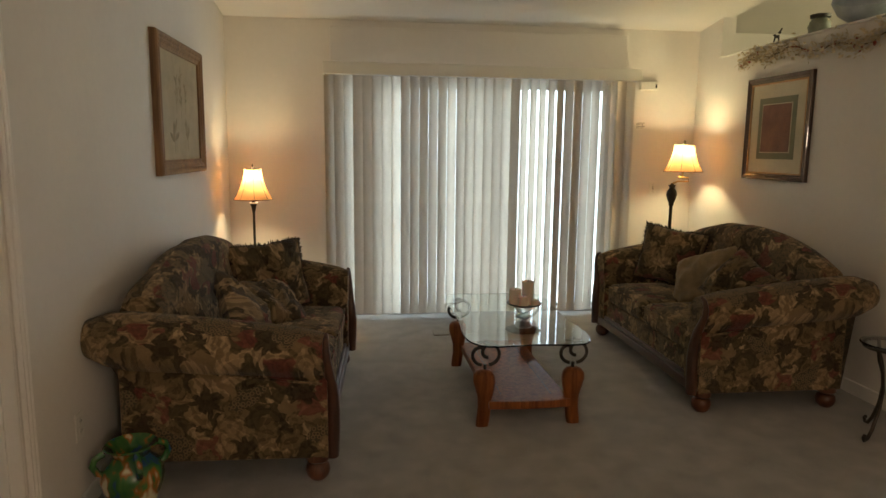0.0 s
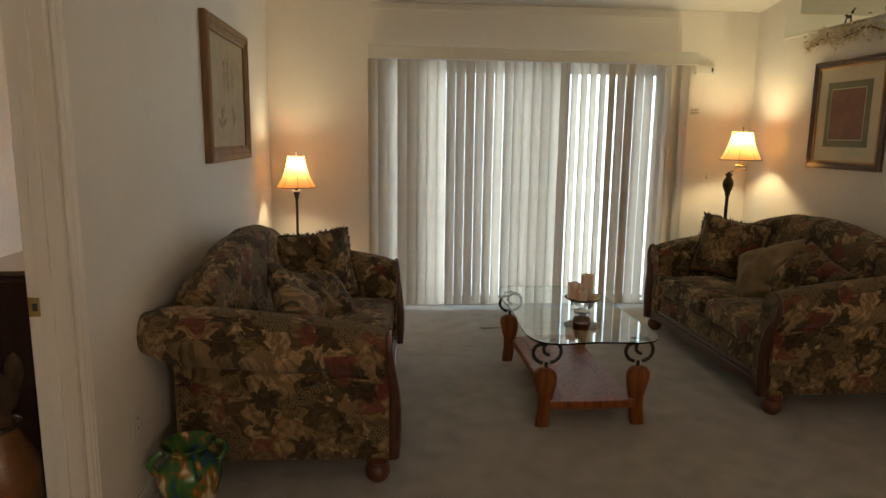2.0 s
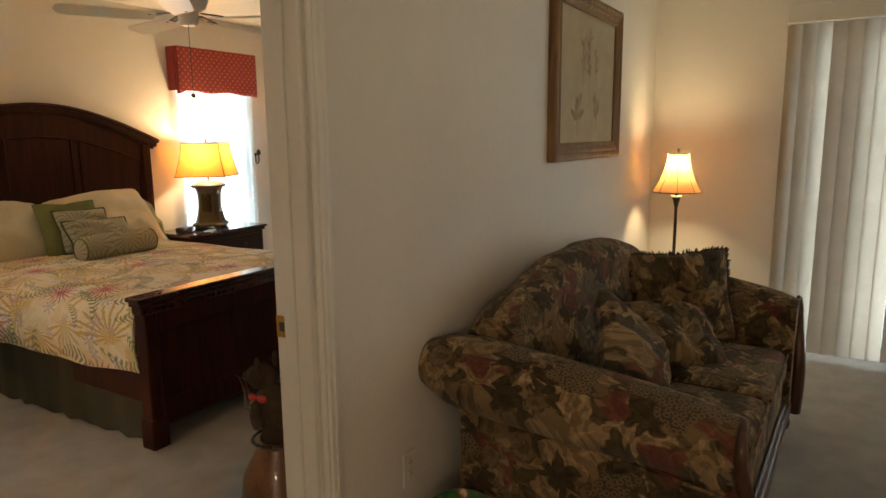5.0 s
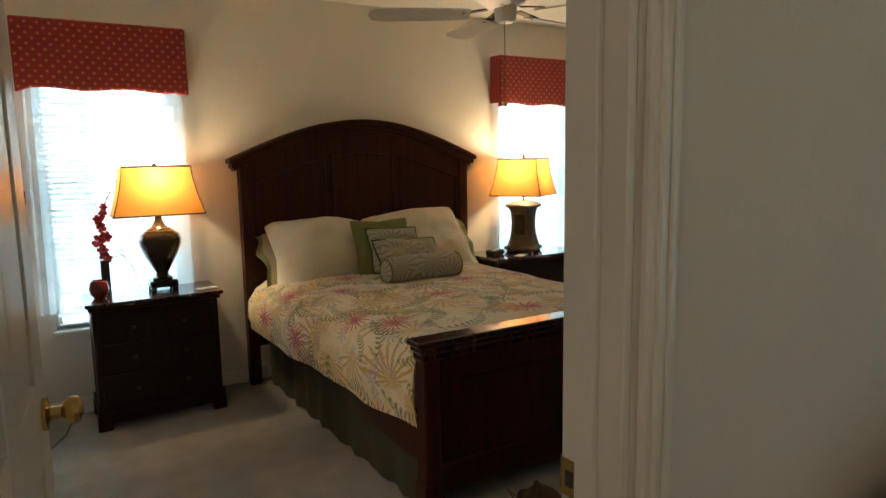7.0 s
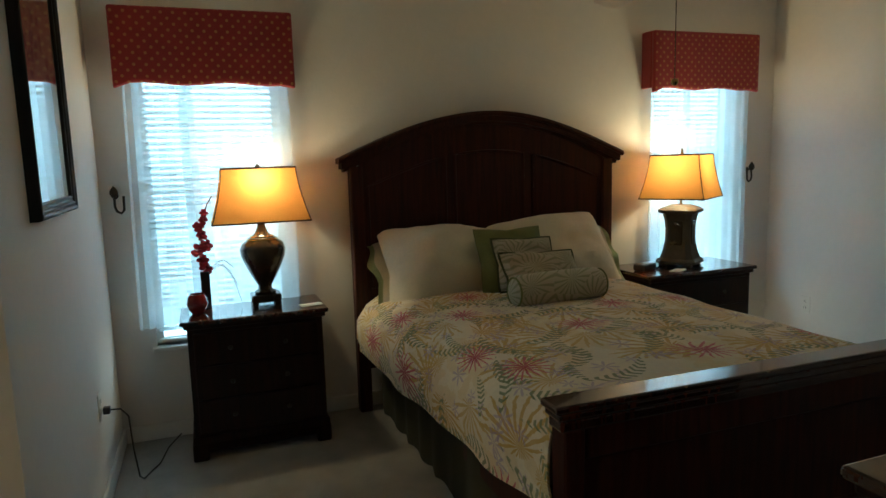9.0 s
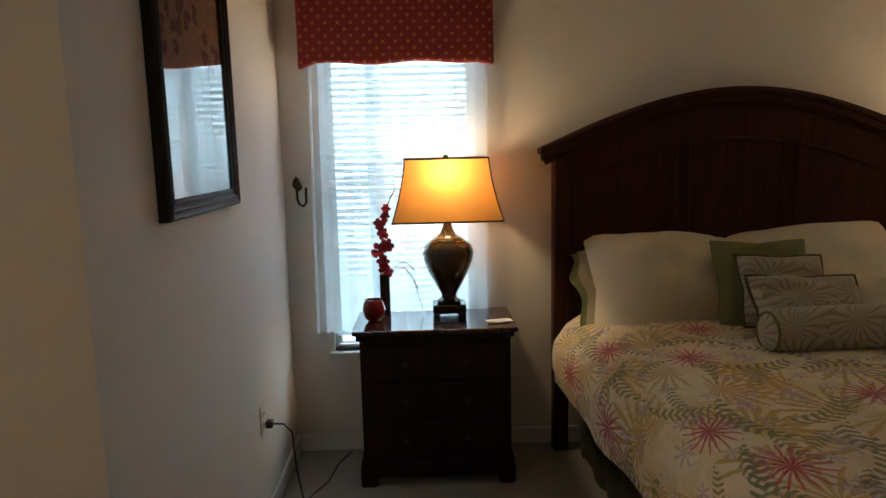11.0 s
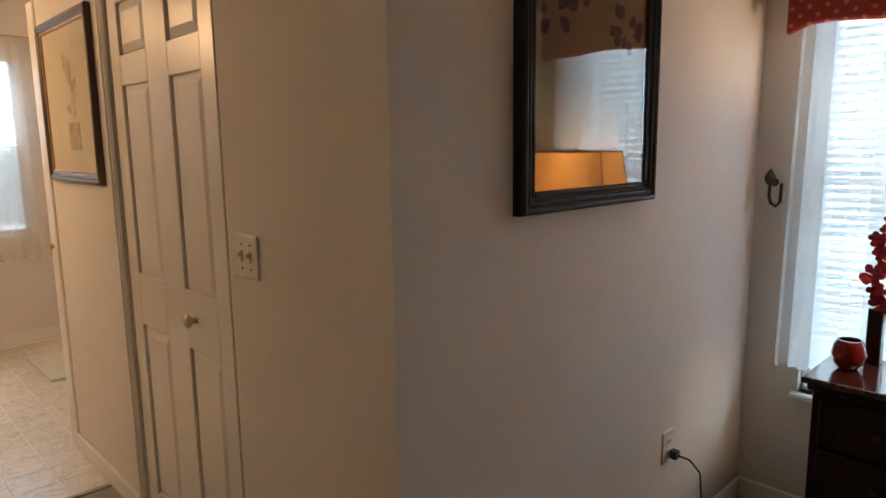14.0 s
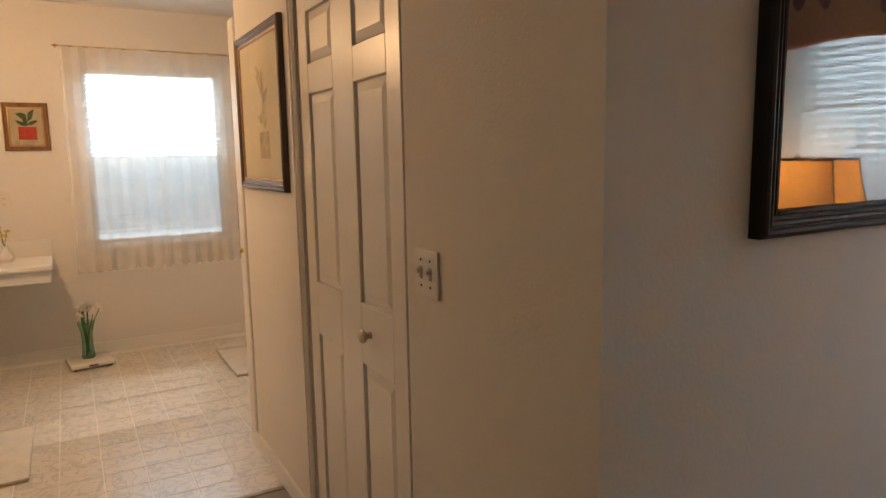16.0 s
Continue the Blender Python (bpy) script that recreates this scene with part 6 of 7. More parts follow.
# ---- bedside lamps ----
def tapered_shade(t, w0, d0, w1, d1, z, h, mat):
    """A rectangular shade with flared, slightly hollow sides: y is its long side."""
    n = 9
    for k in range(4):
        bm, cols = bmesh.new(), []
        for i in range(n):
            f = i / (n - 1)
            g = (1 - f) ** 1.5
            w, d = (w1 + (w0 - w1) * g) / 2, (d1 + (d0 - d1) * g) / 2
            c = [(d, -w), (d, w), (-d, w), (-d, -w)]
            a, b = c[k], c[(k + 1) % 4]
            cols.append([bm.verts.new((*a, z + h * f)), bm.verts.new((*b, z + h * f))])
        for a, b in zip(cols, cols[1:]):
            bm.faces.new((a[0], a[1], b[1], b[0]))
        sh = part("shade_panel", bm, mat, t, "lit gold linen panel", smooth=True)
        part("corner_braid", tube([v for v in [((d1 + (d0 - d1) * (1 - i / 8) ** 1.5) / 2 * (1, 1, -1, -1)[k], (w1 + (w0 - w1) * (1 - i / 8) ** 1.5) / 2 * (-1, 1, 1, -1)[k], z + h * i / 8) for i in range(9)]], 0.003, 5), M_SOFAWOOD, sh)
    for w, d, zz in ((w0, d0, z), (w1, d1, z + h)):
        w, d = w / 2, d / 2
        part("edge_braid", tube([(d, -w, zz), (d, w, zz), (-d, w, zz), (-d, -w, zz), (d, -w, zz)], 0.0045, 6), M_SOFAWOOD, t, "brown edge braid")
    bm = tube([(0, -w1 / 2, z + h - 0.006), (0, w1 / 2, z + h - 0.006)], 0.002, 5)
    part("spider", bm, M_IRON, t)


M_URN = material("dark bronze glazed urn", (0.045, 0.032, 0.02), 0.22, 0.35, vary=0.35, scale=9, coat=0.4)
M_STONE = material("aged olive stone lamp body", (0.085, 0.075, 0.055), 0.5, vary=0.35, scale=10, bump=0.4, bump_scale=60)
l1 = thing("table_lamp", "lit urn lamp with a flared gold rectangular shade", "table lamp", pose(-5.0, 3.12, 0.703))
part("plinth", a_box(-0.062, 0.062, -0.075, 0.075, 0.018, 0.058, bevel=0.006), M_URN, l1)
for x in (-0.045, 0.045):
    for y in (-0.057, 0.057):
        part("foot", a_box(x - 0.016, x + 0.016, y - 0.016, y + 0.016, 0, 0.02, bevel=0.003), M_URN, l1)
part("urn", lathe([(0, 0.058), (0.052, 0.058), (0.055, 0.07), (0.036, 0.082), (0.034, 0.10), (0.052, 0.13), (0.088, 0.20), (0.110, 0.255), (0.115, 0.29), (0.104, 0.322), (0.075, 0.342), (0.072, 0.350), (0.052, 0.358), (0.034, 0.375), (0.022, 0.40), (0.018, 0.425), (0.014, 0.44), (0, 0.44)], 36), M_URN, l1, smooth=True)
for r_, z_ in ((0.078, 0.343), (0.058, 0.357)):
    part("collar", turned(ring_tube(r_, z_, 0.004), Matrix()), M_BRASS, l1, smooth=True)
tapered_shade(l1, 0.478, 0.25, 0.36, 0.165, 0.435, 0.27, M_GOLDSHADE)
part("finial", lathe([(0.004, 0.0), (0.012, 0.008), (0.012, 0.016), (0, 0.026)], 12, at=(0, 0, 0.70)), M_IRON, l1, smooth=True)
part("stem", tube([(0, 0, 0.43), (0, 0, 0.70)], 0.004, 6), M_BRASS, l1)

l2 = thing("table_lamp", "lit waisted stone lamp with a flared gold shade", "table lamp", pose(-4.93, 5.715, 0.703, 0, 0, 32))


def waisted(levels, chamfer=0.3):
    bm, rings = bmesh.new(), []
    for z, w in levels:
        c = w * chamfer
        o = [(w, -w + c), (w, w - c), (w - c, w), (-w + c, w), (-w, w - c), (-w, -w + c), (-w + c, -w), (w - c, -w)]
        rings.append([bm.verts.new((x, y, z)) for x, y in o])
    for a, b in zip(rings, rings[1:]):
        for k in range(8):
            bm.faces.new((a[k], a[(k + 1) % 8], b[(k + 1) % 8], b[k]))
    bm.faces.new(rings[0][::-1]), bm.faces.new(rings[-1])
    bmesh.ops.recalc_face_normals(bm, faces=bm.faces)
    return bm


part("base", waisted([(0.018, 0.125), (0.035, 0.125), (0.045, 0.115), (0.05, 0.105)]), M_STONE, l2)
for a in range(4):
    an = math.radians(45 + 90 * a)
    part("foot", a_box(0.115 * math.cos(an) - 0.022, 0.115 * math.cos(an) + 0.022, 0.115 * math.sin(an) - 0.022, 0.115 * math.sin(an) + 0.022, 0, 0.02, bevel=0.004), M_STONE, l2)
part("body", waisted([(0.05, 0.105), (0.09, 0.092), (0.16, 0.080), (0.23, 0.077), (0.30, 0.084), (0.335, 0.095)]), M_STONE, l2, "waisted octagonal body")
part("cap", waisted([(0.335, 0.105), (0.345, 0.118), (0.36, 0.118), (0.372, 0.10), (0.388, 0.06), (0.39, 0.03)]), M_STONE, l2)
for k in range(4):
    part("carved_panel", turned(a_box(0.0785, 0.084, -0.04, 0.04, 0.11, 0.29, bevel=0.004), pose(0, 0, 0, 0, 0, 90 * k)), M_URN, l2, "dark carved panel")
part("stem", tube([(0, 0, 0.39), (0, 0, 0.74)], 0.009, 8), M_BRASS, l2)
tapered_shade(l2, 0.40, 0.40, 0.30, 0.30, 0.435, 0.27, M_GOLDSHADE)
part("finial", lathe([(0.004, 0.0), (0.010, 0.010), (0.006, 0.018), (0, 0.045)], 10, at=(0, 0, 0.715)), M_IRON, l2, smooth=True)

# ---- things on the nightstands ----
M_REDGLASS = material("dark red lacquer bowl", (0.17, 0.012, 0.012), 0.18, vary=0.4, scale=14, coat=0.5)
M_PETAL = material("deep red orchid petals", (0.32, 0.012, 0.03), 0.6, vary=0.4, scale=40)
M_BLACKVASE = material("black ceramic", (0.02, 0.016, 0.016), 0.3, vary=0.2)
rb = thing("round_bowl", "small dark red round lacquer bowl", "bowl", pose(-4.93, 2.785, 0.703))
part("body", lathe([(0, 0.0), (0.026, 0.0), (0.044, 0.022), (0.052, 0.05), (0.045, 0.082), (0.036, 0.098), (0.031, 0.098), (0.038, 0.08), (0.045, 0.05), (0.036, 0.02), (0, 0.01)], 28), M_REDGLASS, rb, smooth=True)
ov = thing("orchid_vase", "tall black vase with a red orchid spray", "vase of flowers", pose(-5.04, 2.83, 0.703))
part("vase", a_box(-0.022, 0.022, -0.022, 0.022, 0, 0.19, bevel=0.003), M_BLACKVASE, ov)
stem = [(0, 0, 0.15), (0.0, -0.006, 0.27), (0.0, -0.002, 0.38), (0.0, 0.012, 0.47), (0.0, 0.035, 0.53), (0.0, 0.06, 0.57)]
part("stem", tube(stem, 0.0028, 6), M_VINE, ov)
rnd = random.Random(5)
for k, (y, z, s) in enumerate(((0.008, 0.205, 1.1), (-0.005, 0.25, 1.0), (-0.022, 0.30, 1.2), (0.018, 0.325, 1.1), (0.0, 0.375, 0.9), (-0.012, 0.42, 0.95), (0.012, 0.45, 0.8), (0.018, 0.49, 0.7))):
    bm = bmesh.new()
    for j in range(6):
        a = math.radians(60 * j + rnd.uniform(-15, 15))
        d = Vector((rnd.uniform(0.1, 0.5), math.cos(a), math.sin(a))).normalized()
        nn = Vector((1, 0, 0)).cross(d).normalized()
        l = 0.034 * s
        c = Vector((0.008, y, z))
        up = Vector((0.25 * l, 0, 0))
        bm.faces.new([bm.verts.new(c + d * l * u + nn * l * w + up * q) for u, w, q in ((0, 0, 0), (0.45, 0.34, 0.5), (0.85, 0.28, 0.2), (1.0, 0, -0.3), (0.85, -0.28, 0.2), (0.45, -0.34, 0.5))])
    part("flower", bm, M_PETAL, ov, "dark red petals")
for k in range(3):
    tw = [(0, 0.01, 0.18), (0.0, 0.05 + 0.02 * k, 0.22), (0.01, 0.10 + 0.02 * k, 0.24 - 0.05 * k), (0.01, 0.14 + 0.015 * k, 0.20 - 0.09 * k)]
    part("twig", tube(tw, 0.0012, 4), M_VINE, ov)
    bm = bmesh.new()
    for j in range(14):
        c = Vector(tw[1]).lerp(Vector(tw[3]), j / 13) + Vector((0, 0, 0.03 * math.sin(j / 13 * 3.1)))
        bmesh.ops.create_icosphere(bm, subdivisions=1, radius=0.0028, matrix=Matrix.Translation(c))
    tagged(part("buds", bm, M_VINE, ov), kind="stuff")
for m_ in (pose(-4.86, 3.33, 0.703, 0, 0, 12), pose(-4.76, 5.56, 0.703, 0, 0, 30)):
    cdn = thing("paper_card", "small white folded card on the nightstand", "card", m_)
    part("leaf", a_box(-0.035, 0.035, -0.055, 0.055, 0, 0.0015), M_PLASTIC, cdn)
    part("upper_leaf", turned(a_box(-0.035, 0.035, -0.055, 0.055, 0, 0.0012), pose(0, 0, 0.003, 0, -4, 0)), M_PLASTIC, cdn)
ck_ = thing("alarm_clock", "small black alarm clock on the nightstand", "clock", pose(-4.87, 5.40, 0.703, 0, 0, 20))
part("body", a_box(-0.04, 0.04, -0.075, 0.075, 0, 0.045, bevel=0.014, seg=3), M_BLACKVASE, ck_, smooth=True)
part("display", a_box(0.0402, 0.041, -0.05, 0.05, 0.012, 0.034), M_DARK, ck_, "dark display")

# ---- plug and cord ----
cd_ = thing("power_cord", "black lamp cord trailing from the outlet", "cord", pose(0, 0, 0))
part("plug", a_box(-4.545, -4.515, 2.384, 2.412, 0.395, 0.425, bevel=0.004), M_BLACKVASE, cd_)
cp = [(-4.53, 2.412, 0.41), (-4.535, 2.45, 0.405), (-4.56, 2.475, 0.36), (-4.58, 2.48, 0.20), (-4.62, 2.49, 0.05), (-4.68, 2.50, 0.008), (-4.76, 2.53, 0.006), (-4.82, 2.56, 0.006), (-4.90, 2.60, 0.05), (-4.95, 2.66, 0.09)]
part("cable", tube(cp, 0.0035, 6), M_BLACKVASE, cd_, smooth=True)

# ---- ceiling fan ----
M_FANWHITE = material("white enamel", (0.78, 0.77, 0.74), 0.35, vary=0.04)
fan = thing("ceiling_fan", "white five-blade ceiling fan with a pull chain", "ceiling fan", pose(-3.53, 4.50, 2.40))
part("canopy", lathe([(0, 0.06), (0.07, 0.06), (0.068, 0.03), (0.03, 0.0), (0, 0.0)], 24), M_FANWHITE, fan, smooth=True)
part("down_rod", tube([(0, 0, 0.01), (0, 0, -0.14)], 0.012, 10), M_FANWHITE, fan)
part("motor", lathe([(0, -0.13), (0.07, -0.135), (0.105, -0.165), (0.11, -0.21), (0.095, -0.25), (0.06, -0.27), (0, -0.27)], 28), M_FANWHITE, fan, smooth=True)
part("switch_cup", lathe([(0.05, -0.265), (0.055, -0.28), (0.05, -0.33), (0.035, -0.345), (0, -0.347)], 24), M_FANWHITE, fan, smooth=True)
for k in range(5):
    a = 26 + 72 * k
    blade = slab([(0.17, -0.05), (0.30, -0.062), (0.58, -0.068), (0.63, -0.05), (0.645, 0.0), (0.63, 0.05), (0.58, 0.068), (0.30, 0.062), (0.17, 0.05)], -0.003, 0.003)
    b_ = part("blade", turned(blade, pose(0, 0, -0.305, 0, 0, a) @ pose(0, 0, 0, 13, 0, 0)), M_FANWHITE, fan, "white blade")
    part("blade_iron", turned(a_box(0.08, 0.21, -0.022, 0.022, -0.006, 0.0, bevel=0.002), pose(0, 0, -0.268, 0, 9, a)), M_IRON, b_, "dull blade bracket")
part("pull_chain", tube([(0.02, -0.02, -0.34), (0.02, -0.02, -0.71)], 0.0018, 5), M_IRON, fan)
part("chain_ball", lathe([(0, -0.014), (0.010, -0.010), (0.014, 0), (0.010, 0.010), (0, 0.014)], 14, at=(0.02, -0.02, -0.72)), M_BRASS, fan, smooth=True)

# ---- urn and figure inside the door ----
M_AMBER = material("mottled amber ceramic", (0.17, 0.068, 0.022), 0.3, vary=0.6, scale=9, coat=0.4)
ur = thing("floor_urn", "tall mottled amber ceramic urn inside the doorway", "urn", pose(-1.95, 3.46, 0))
part("body", lathe([(0, 0), (0.09, 0), (0.10, 0.02), (0.125, 0.12), (0.135, 0.22), (0.12, 0.33), (0.08, 0.41), (0, 0.41)], 28), M_AMBER, ur, smooth=True)
part("neck", lathe([(0.08, 0.41), (0.07, 0.44), (0.088, 0.458), (0.06, 0.458), (0.055, 0.43), (0.055, 0.41)], 28), M_AMBER, ur, smooth=True)
part("rim", turned(ring_tube(0.082, 0.459, 0.006), Matrix()), M_URN, ur, "dark worn rim", smooth=True)
bm = bmesh.new()
for x, y, z, r, sx, sy, sz in ((0, 0, 0.10, 0.075, 1.1, 0.9, 1.1), (-0.05, -0.01, 0.20, 0.05, 1.1, 0.9, 0.9), (-0.10, -0.01, 0.19, 0.028, 1.3, 0.8, 0.8), (-0.03, 0.035, 0.25, 0.018, 0.6, 0.6, 1.6), (-0.03, -0.045, 0.25, 0.018, 0.6, 0.6, 1.6), (-0.02, -0.07, 0.09, 0.022, 1, 1, 2.4), (0.05, 0.05, 0.17, 0.03, 1, 1, 2.4)):
    bmesh.ops.create_icosphere(bm, subdivisions=2, radius=r, matrix=Matrix.Translation((x, y, z)) @ Matrix.Diagonal((sx, sy, sz, 1)))
tube([(0, 0, 0.05), (0, 0, -0.04)], 0.05, 10, bm)
M_FUR = material("brown plush", (0.07, 0.042, 0.022), 0.95, vary=0.4, scale=25, bump=1.0, bump_scale=300)
tagged(part("animal_figure", bm, M_FUR, smooth=True), "brown plush animal figure seated on the urn", "figure").location = (-1.95, 3.46, 0.465)
tw_ = thing("dried_twigs", "thin curly dried twigs beside the figure on the urn", "dried twigs", pose(-2.0, 3.45, 0.44))
rnd = random.Random(31)
for k in range(9):
    a, r = rnd.uniform(2.2, 4.2), rnd.uniform(0.05, 0.10)
    pts = [(0.0, 0.0, 0.02)]
    for j in range(1, 15):
        f = j / 14
        pts.append((r * 1.4 * f * math.cos(a) + 0.045 * f * math.cos(7 * f + k), r * 1.4 * f * math.sin(a) + 0.03 * f * math.sin(5 * f + k), 0.02 + 0.16 * f + 0.04 * f * math.sin(8 * f + k)))
    part("twig", tube(pts, 0.0016, 5), M_VINE, tw_, smooth=True)
rbw = thing("ribbon_bow", "small red ribbon bow on the animal figure", "bow", pose(-1.965, 3.40, 0.615))
bm = bmesh.new()
for s in (-1, 1):
    bmesh.ops.create_icosphere(bm, subdivisions=2, radius=0.018, matrix=Matrix.Translation((s * 0.02, -0.006, 0)) @ Matrix.Diagonal((1.2, 0.5, 0.8, 1)))
part("loops", bm, material("red ribbon", (0.42, 0.02, 0.015), 0.6), rbw, smooth=True)


# ---- bathroom ----
M_LAMINATE = material("white laminate", (0.80, 0.78, 0.73), 0.35, vary=0.03)
M_RUG = material("cream bath rug", (0.70, 0.66, 0.58), 0.95, vary=0.1, scale=12, bump=1.0, bump_scale=250)
vn = thing("vanity_counter", "white wall-hung vanity counter with a backsplash", "counter", pose(-2.22, -2.07, 0))
part("top", a_box(-0.27, 0.27, -0.29, 0.27, 0.745, 0.78, bevel=0.006, seg=2), M_LAMINATE, vn)
part("apron", a_box(-0.255, 0.27, 0.20, 0.235, 0.66, 0.745, bevel=0.004), M_LAMINATE, vn)
part("side_apron", a_box(-0.255, -0.235, -0.29, 0.20, 0.66, 0.745, bevel=0.003), M_LAMINATE, vn)
part("backsplash", a_box(-0.27, 0.27, -0.29, -0.27, 0.78, 0.90, bevel=0.004), M_LAMINATE, vn)
M_WHITECER = material("white ceramic", (0.80, 0.77, 0.70), 0.2, vary=0.04, coat=0.3)
M_YELLOW = material("yellow petals", (0.62, 0.52, 0.10), 0.7, vary=0.3, scale=40)
M_LEAF = material("stem green", (0.05, 0.11, 0.03), 0.6, vary=0.3, scale=30)
M_WHITEPETAL = material("cream white petals", (0.78, 0.72, 0.60), 0.7, vary=0.1, scale=30)


def blossoms(t, mat, heads, size, seed):
    rnd = random.Random(seed)
    for c in heads:
        bm = bmesh.new()
        for j in range(7):
            d = Vector((rnd.uniform(-1, 1), rnd.uniform(-1, 1), rnd.uniform(-0.1, 1))).normalized()
            nn = d.orthogonal().normalized()
            l = size * rnd.uniform(0.8, 1.2)
            bm.faces.new([bm.verts.new(Vector(c) + d * l * u + nn * l * w) for u, w in ((0, 0), (0.4, 0.28), (0.8, 0.22), (1, 0), (0.8, -0.22), (0.4, -0.28))])
        part("blossom", bm, mat, t)


fv = thing("bud_vase", "white ceramic bud vase with yellow flowers", "vase of flowers", pose(-2.22, -2.15, 0.78))
part("vase", lathe([(0, 0), (0.035, 0), (0.05, 0.025), (0.045, 0.05), (0.02, 0.075), (0.016, 0.10), (0.022, 0.11), (0.014, 0.108), (0, 0.09)], 24), M_WHITECER, fv, smooth=True)
for k, c in enumerate(((-0.02, 0.0, 0.20), (0.015, 0.01, 0.23), (0.03, -0.01, 0.19))):
    part("stem", tube([(0, 0, 0.10), (c[0] * 0.4, c[1] * 0.4, 0.15), c], 0.002, 5), M_LEAF, fv)
blossoms(fv, M_YELLOW, [(-0.02, 0.0, 0.20), (0.015, 0.01, 0.23), (0.03, -0.01, 0.19), (-0.005, 0.0, 0.17)], 0.028, 3)

sc_ = thing("bathroom_scale", "white bathroom scale on the tiled floor", "scale", pose(-2.66, -2.06, 0.004, 0, 0, 8))
part("body", a_box(-0.14, 0.14, -0.13, 0.13, 0.012, 0.048, bevel=0.012, seg=3), M_WHITECER, sc_, smooth=True)
part("dial", a_box(-0.03, 0.03, 0.1295, 0.1305, 0.022, 0.034), M_DARK, sc_, "dark dial window")
for x in (-0.11, 0.11):
    for y in (-0.1, 0.1):
        part("foot", lathe([(0, 0), (0.014, 0), (0.014, 0.014), (0, 0.014)], 10, at=(x, y, 0)), M_DARK, sc_)
M_GREENGLASS = glass("green-tinted glass", (0.55, 0.80, 0.62))
gv = thing("glass_vase", "flared glass vase of white lilies on the scale", "vase of flowers", pose(-2.655, -2.09, 0.052))
part("vase", lathe([(0, 0), (0.042, 0), (0.044, 0.01), (0.036, 0.10), (0.038, 0.18), (0.058, 0.265), (0.054, 0.265), (0.034, 0.18), (0.032, 0.10), (0.038, 0.015), (0, 0.012)], 28), M_GREENGLASS, gv, "clear green glass", smooth=True)
rnd = random.Random(9)
hd = []
for k in range(9):
    a = rnd.uniform(0, 6.28)
    r = rnd.uniform(0.02, 0.10)
    c = (r * math.cos(a), r * math.sin(a), rnd.uniform(0.30, 0.38))
    hd.append(c)
    part("stem", tube([(0.014 * math.cos(a + 2), 0.014 * math.sin(a + 2), 0.02), (0.02 * math.cos(a), 0.02 * math.sin(a), 0.20), c], 0.0032, 5), M_LEAF, gv)
blossoms(gv, M_WHITEPETAL, hd, 0.045, 4)

for x0, x1, y0, y1 in ((-4.15, -3.50, -1.88, -1.20), (-2.35, -1.96, -0.95, -0.25)):
    rg = thing("bath_rug", "cream bath rug on the tiled floor", "rug", pose((x0 + x1) / 2, (y0 + y1) / 2, 0.004))
    w, d = (x1 - x0) / 2, (y1 - y0) / 2
    part("mat", a_box(-w, w, -d, d, 0, 0.014, bevel=0.006, seg=2), M_RUG, rg)
    part("border", tube([(-w, -d, 0.012), (w, -d, 0.012), (w, d, 0.012), (-w, d, 0.012), (-w, -d, 0.012)], 0.007, 6), M_RUG, rg)

window_unit(pose(-3.25, -2.36, 0.83, 0, 0, 90), 4, 0.96, 1.29, "white bathroom sash window behind a sheer")
slatted_blind(pose(-3.25, -2.395, 2.11, 0, 0, 90), 0.93, 1.26, 36, "white slatted bathroom blind, lowered and half open")
bs = thing("sheer_curtain", "short cream sheer curtain on a thin rod", "curtain", pose(-3.25, -2.30, 2.255, 0, 0, 90))
part("panel", turned(curtain(0.62, 1.62, 7, 0.012, 0.03, 2), pose(0, 0.005, 0)), M_BATHSHEER, bs, smooth=True)
part("panel", turned(curtain(0.62, 1.62, 7, 0.012, 0.03, 9), pose(0.006, -0.60, 0)), M_BATHSHEER, bs, smooth=True)
part("rod", tube([(0, -0.64, 0), (0, 0.66, 0)], 0.005, 8), M_BRASS, bs, smooth=True)
for y in (-0.62, 0.64):
    part("bracket", a_box(-0.06, 0.0, y - 0.006, y + 0.006, -0.01, 0.01), M_BRASS, bs)

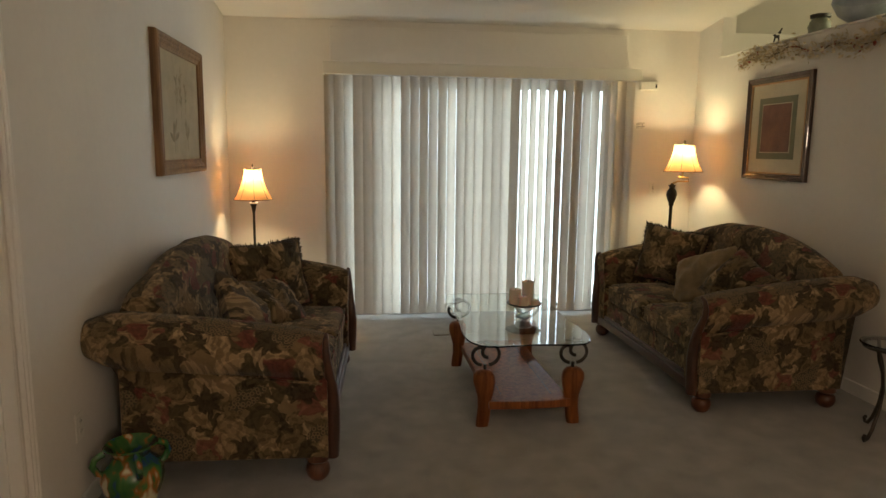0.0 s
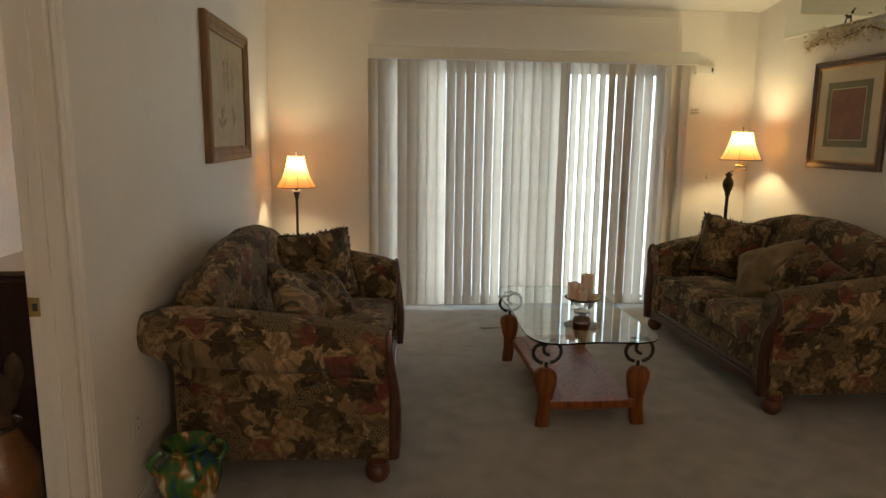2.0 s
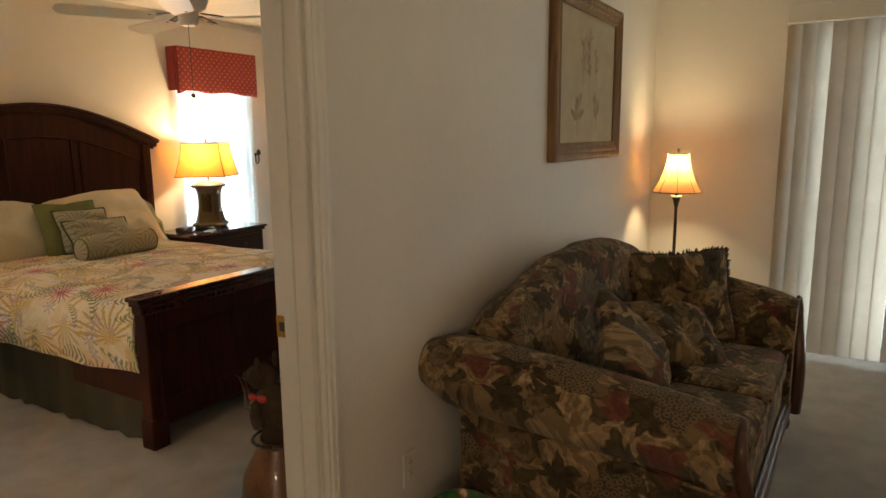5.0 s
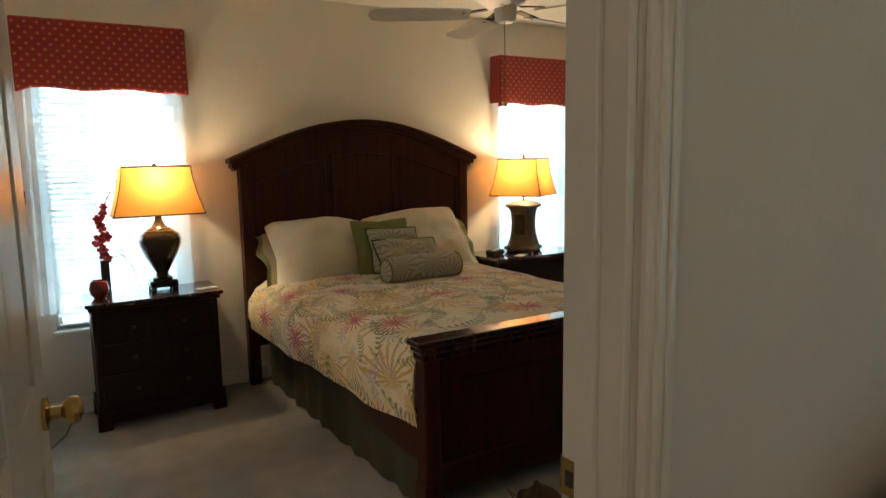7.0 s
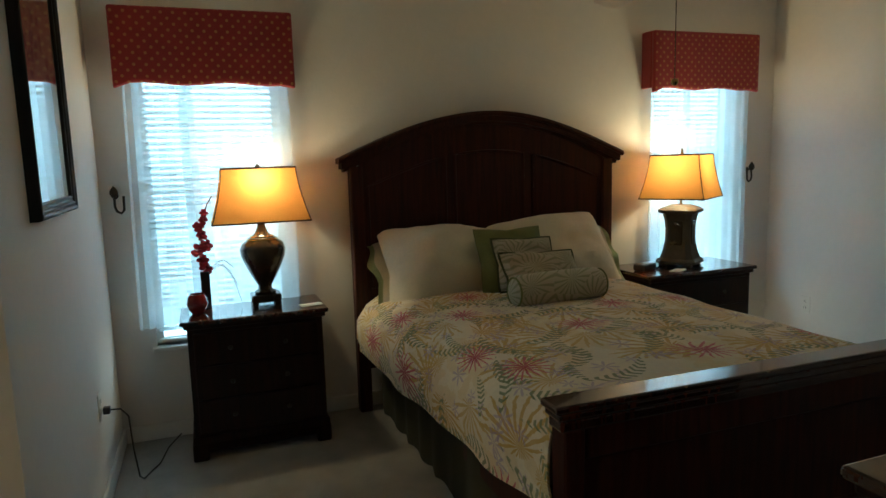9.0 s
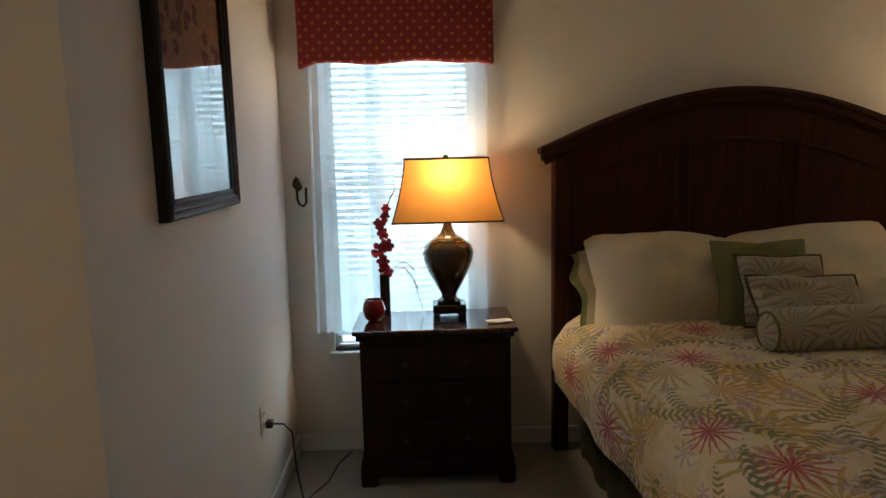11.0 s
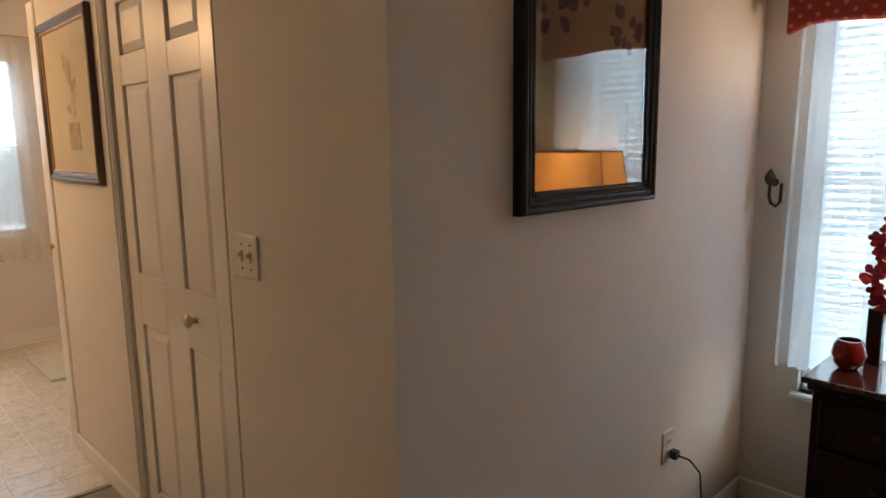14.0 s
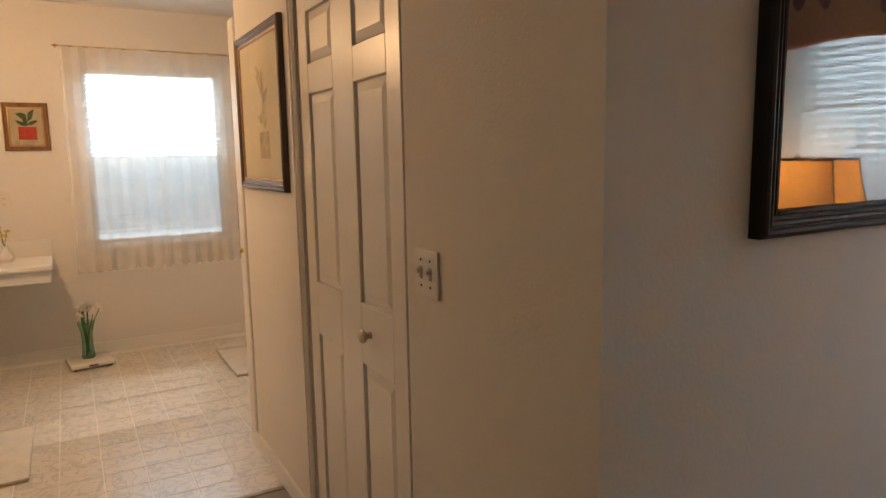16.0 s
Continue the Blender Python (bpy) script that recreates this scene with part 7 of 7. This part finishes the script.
# tiles last: shared meshes, laid slightly askew as the sheet was
def marble():
    m = material("cream marbled tile", (0.62, 0.57, 0.48), 0.3, vary=0.08, scale=4, coat=0.15)
    n, link = m.node_tree.nodes, m.node_tree.links.new
    tc, oi, ad, w = n.new("ShaderNodeTexCoord"), n.new("ShaderNodeObjectInfo"), n.new("ShaderNodeVectorMath"), n.new("ShaderNodeTexNoise")
    ad.operation = "ADD"
    sc2 = n.new("ShaderNodeVectorMath")
    sc2.operation = "SCALE"
    sc2.inputs["Scale"].default_value = 40
    cmb = n.new("ShaderNodeCombineXYZ")
    link(oi.outputs["Random"], cmb.inputs[0]), link(oi.outputs["Random"], cmb.inputs[1])
    link(cmb.outputs[0], sc2.inputs[0])
    link(tc.outputs["Object"], ad.inputs[0]), link(sc2.outputs[0], ad.inputs[1])
    w.inputs["Scale"].default_value, w.inputs["Detail"].default_value, w.inputs["Distortion"].default_value = 6, 5, 2.5
    link(ad.outputs[0], w.inputs["Vector"])
    r = n.new("ShaderNodeValToRGB")
    r.color_ramp.elements[0].position, r.color_ramp.elements[0].color = 0.46, (0.70, 0.65, 0.56, 1)
    r.color_ramp.elements[1].position, r.color_ramp.elements[1].color = 0.56, (0.68, 0.63, 0.54, 1)
    r.color_ramp.elements.new(0.505).color = (0.50, 0.47, 0.42, 1)
    link(w.outputs["Fac"], r.inputs[0]), link(r.outputs[0], n["Principled BSDF"].inputs["Base Color"])
    return m


M_TILE = marble()
M_GROUT = material("pale grout", (0.80, 0.77, 0.70), 0.8, vary=0.06, scale=20)
fb = setting("floor_bath", a_box(-4.8, -1.95, -2.36, 0.42, -0.004, 0.0015), M_GROUT, "cream marbled vinyl tile floor", "tile floor")
TS = 0.178
tile = mesh_of("tile", a_box(-TS / 2 + 0.003, TS / 2 - 0.003, -TS / 2 + 0.003, TS / 2 - 0.003, 0, 0.0012, bevel=0.0005), M_TILE)
for i in range(16):
    for j in range(15):
        x, y = -4.70 + i * TS, 0.32 - j * TS
        if x + TS / 2 < -1.955 and y - TS / 2 > -2.36:
            ob = new("tile", tile)
            ob.parent = fb
            ob.matrix_basis = pose(x, y, 0.0015)
setting("threshold", a_box(-3.341, -1.964, 0.405, 0.435, 0.0, 0.007, bevel=0.003), M_CARPET, "rolled carpet edge at the tiles", "threshold")
setting("ground", a_box(-400, 400, -400, 400, -0.3, -0.15), material("lawn", (0.07, 0.10, 0.035), 0.95, vary=0.3, scale=0.4), "green lawn outside the windows", "ground")
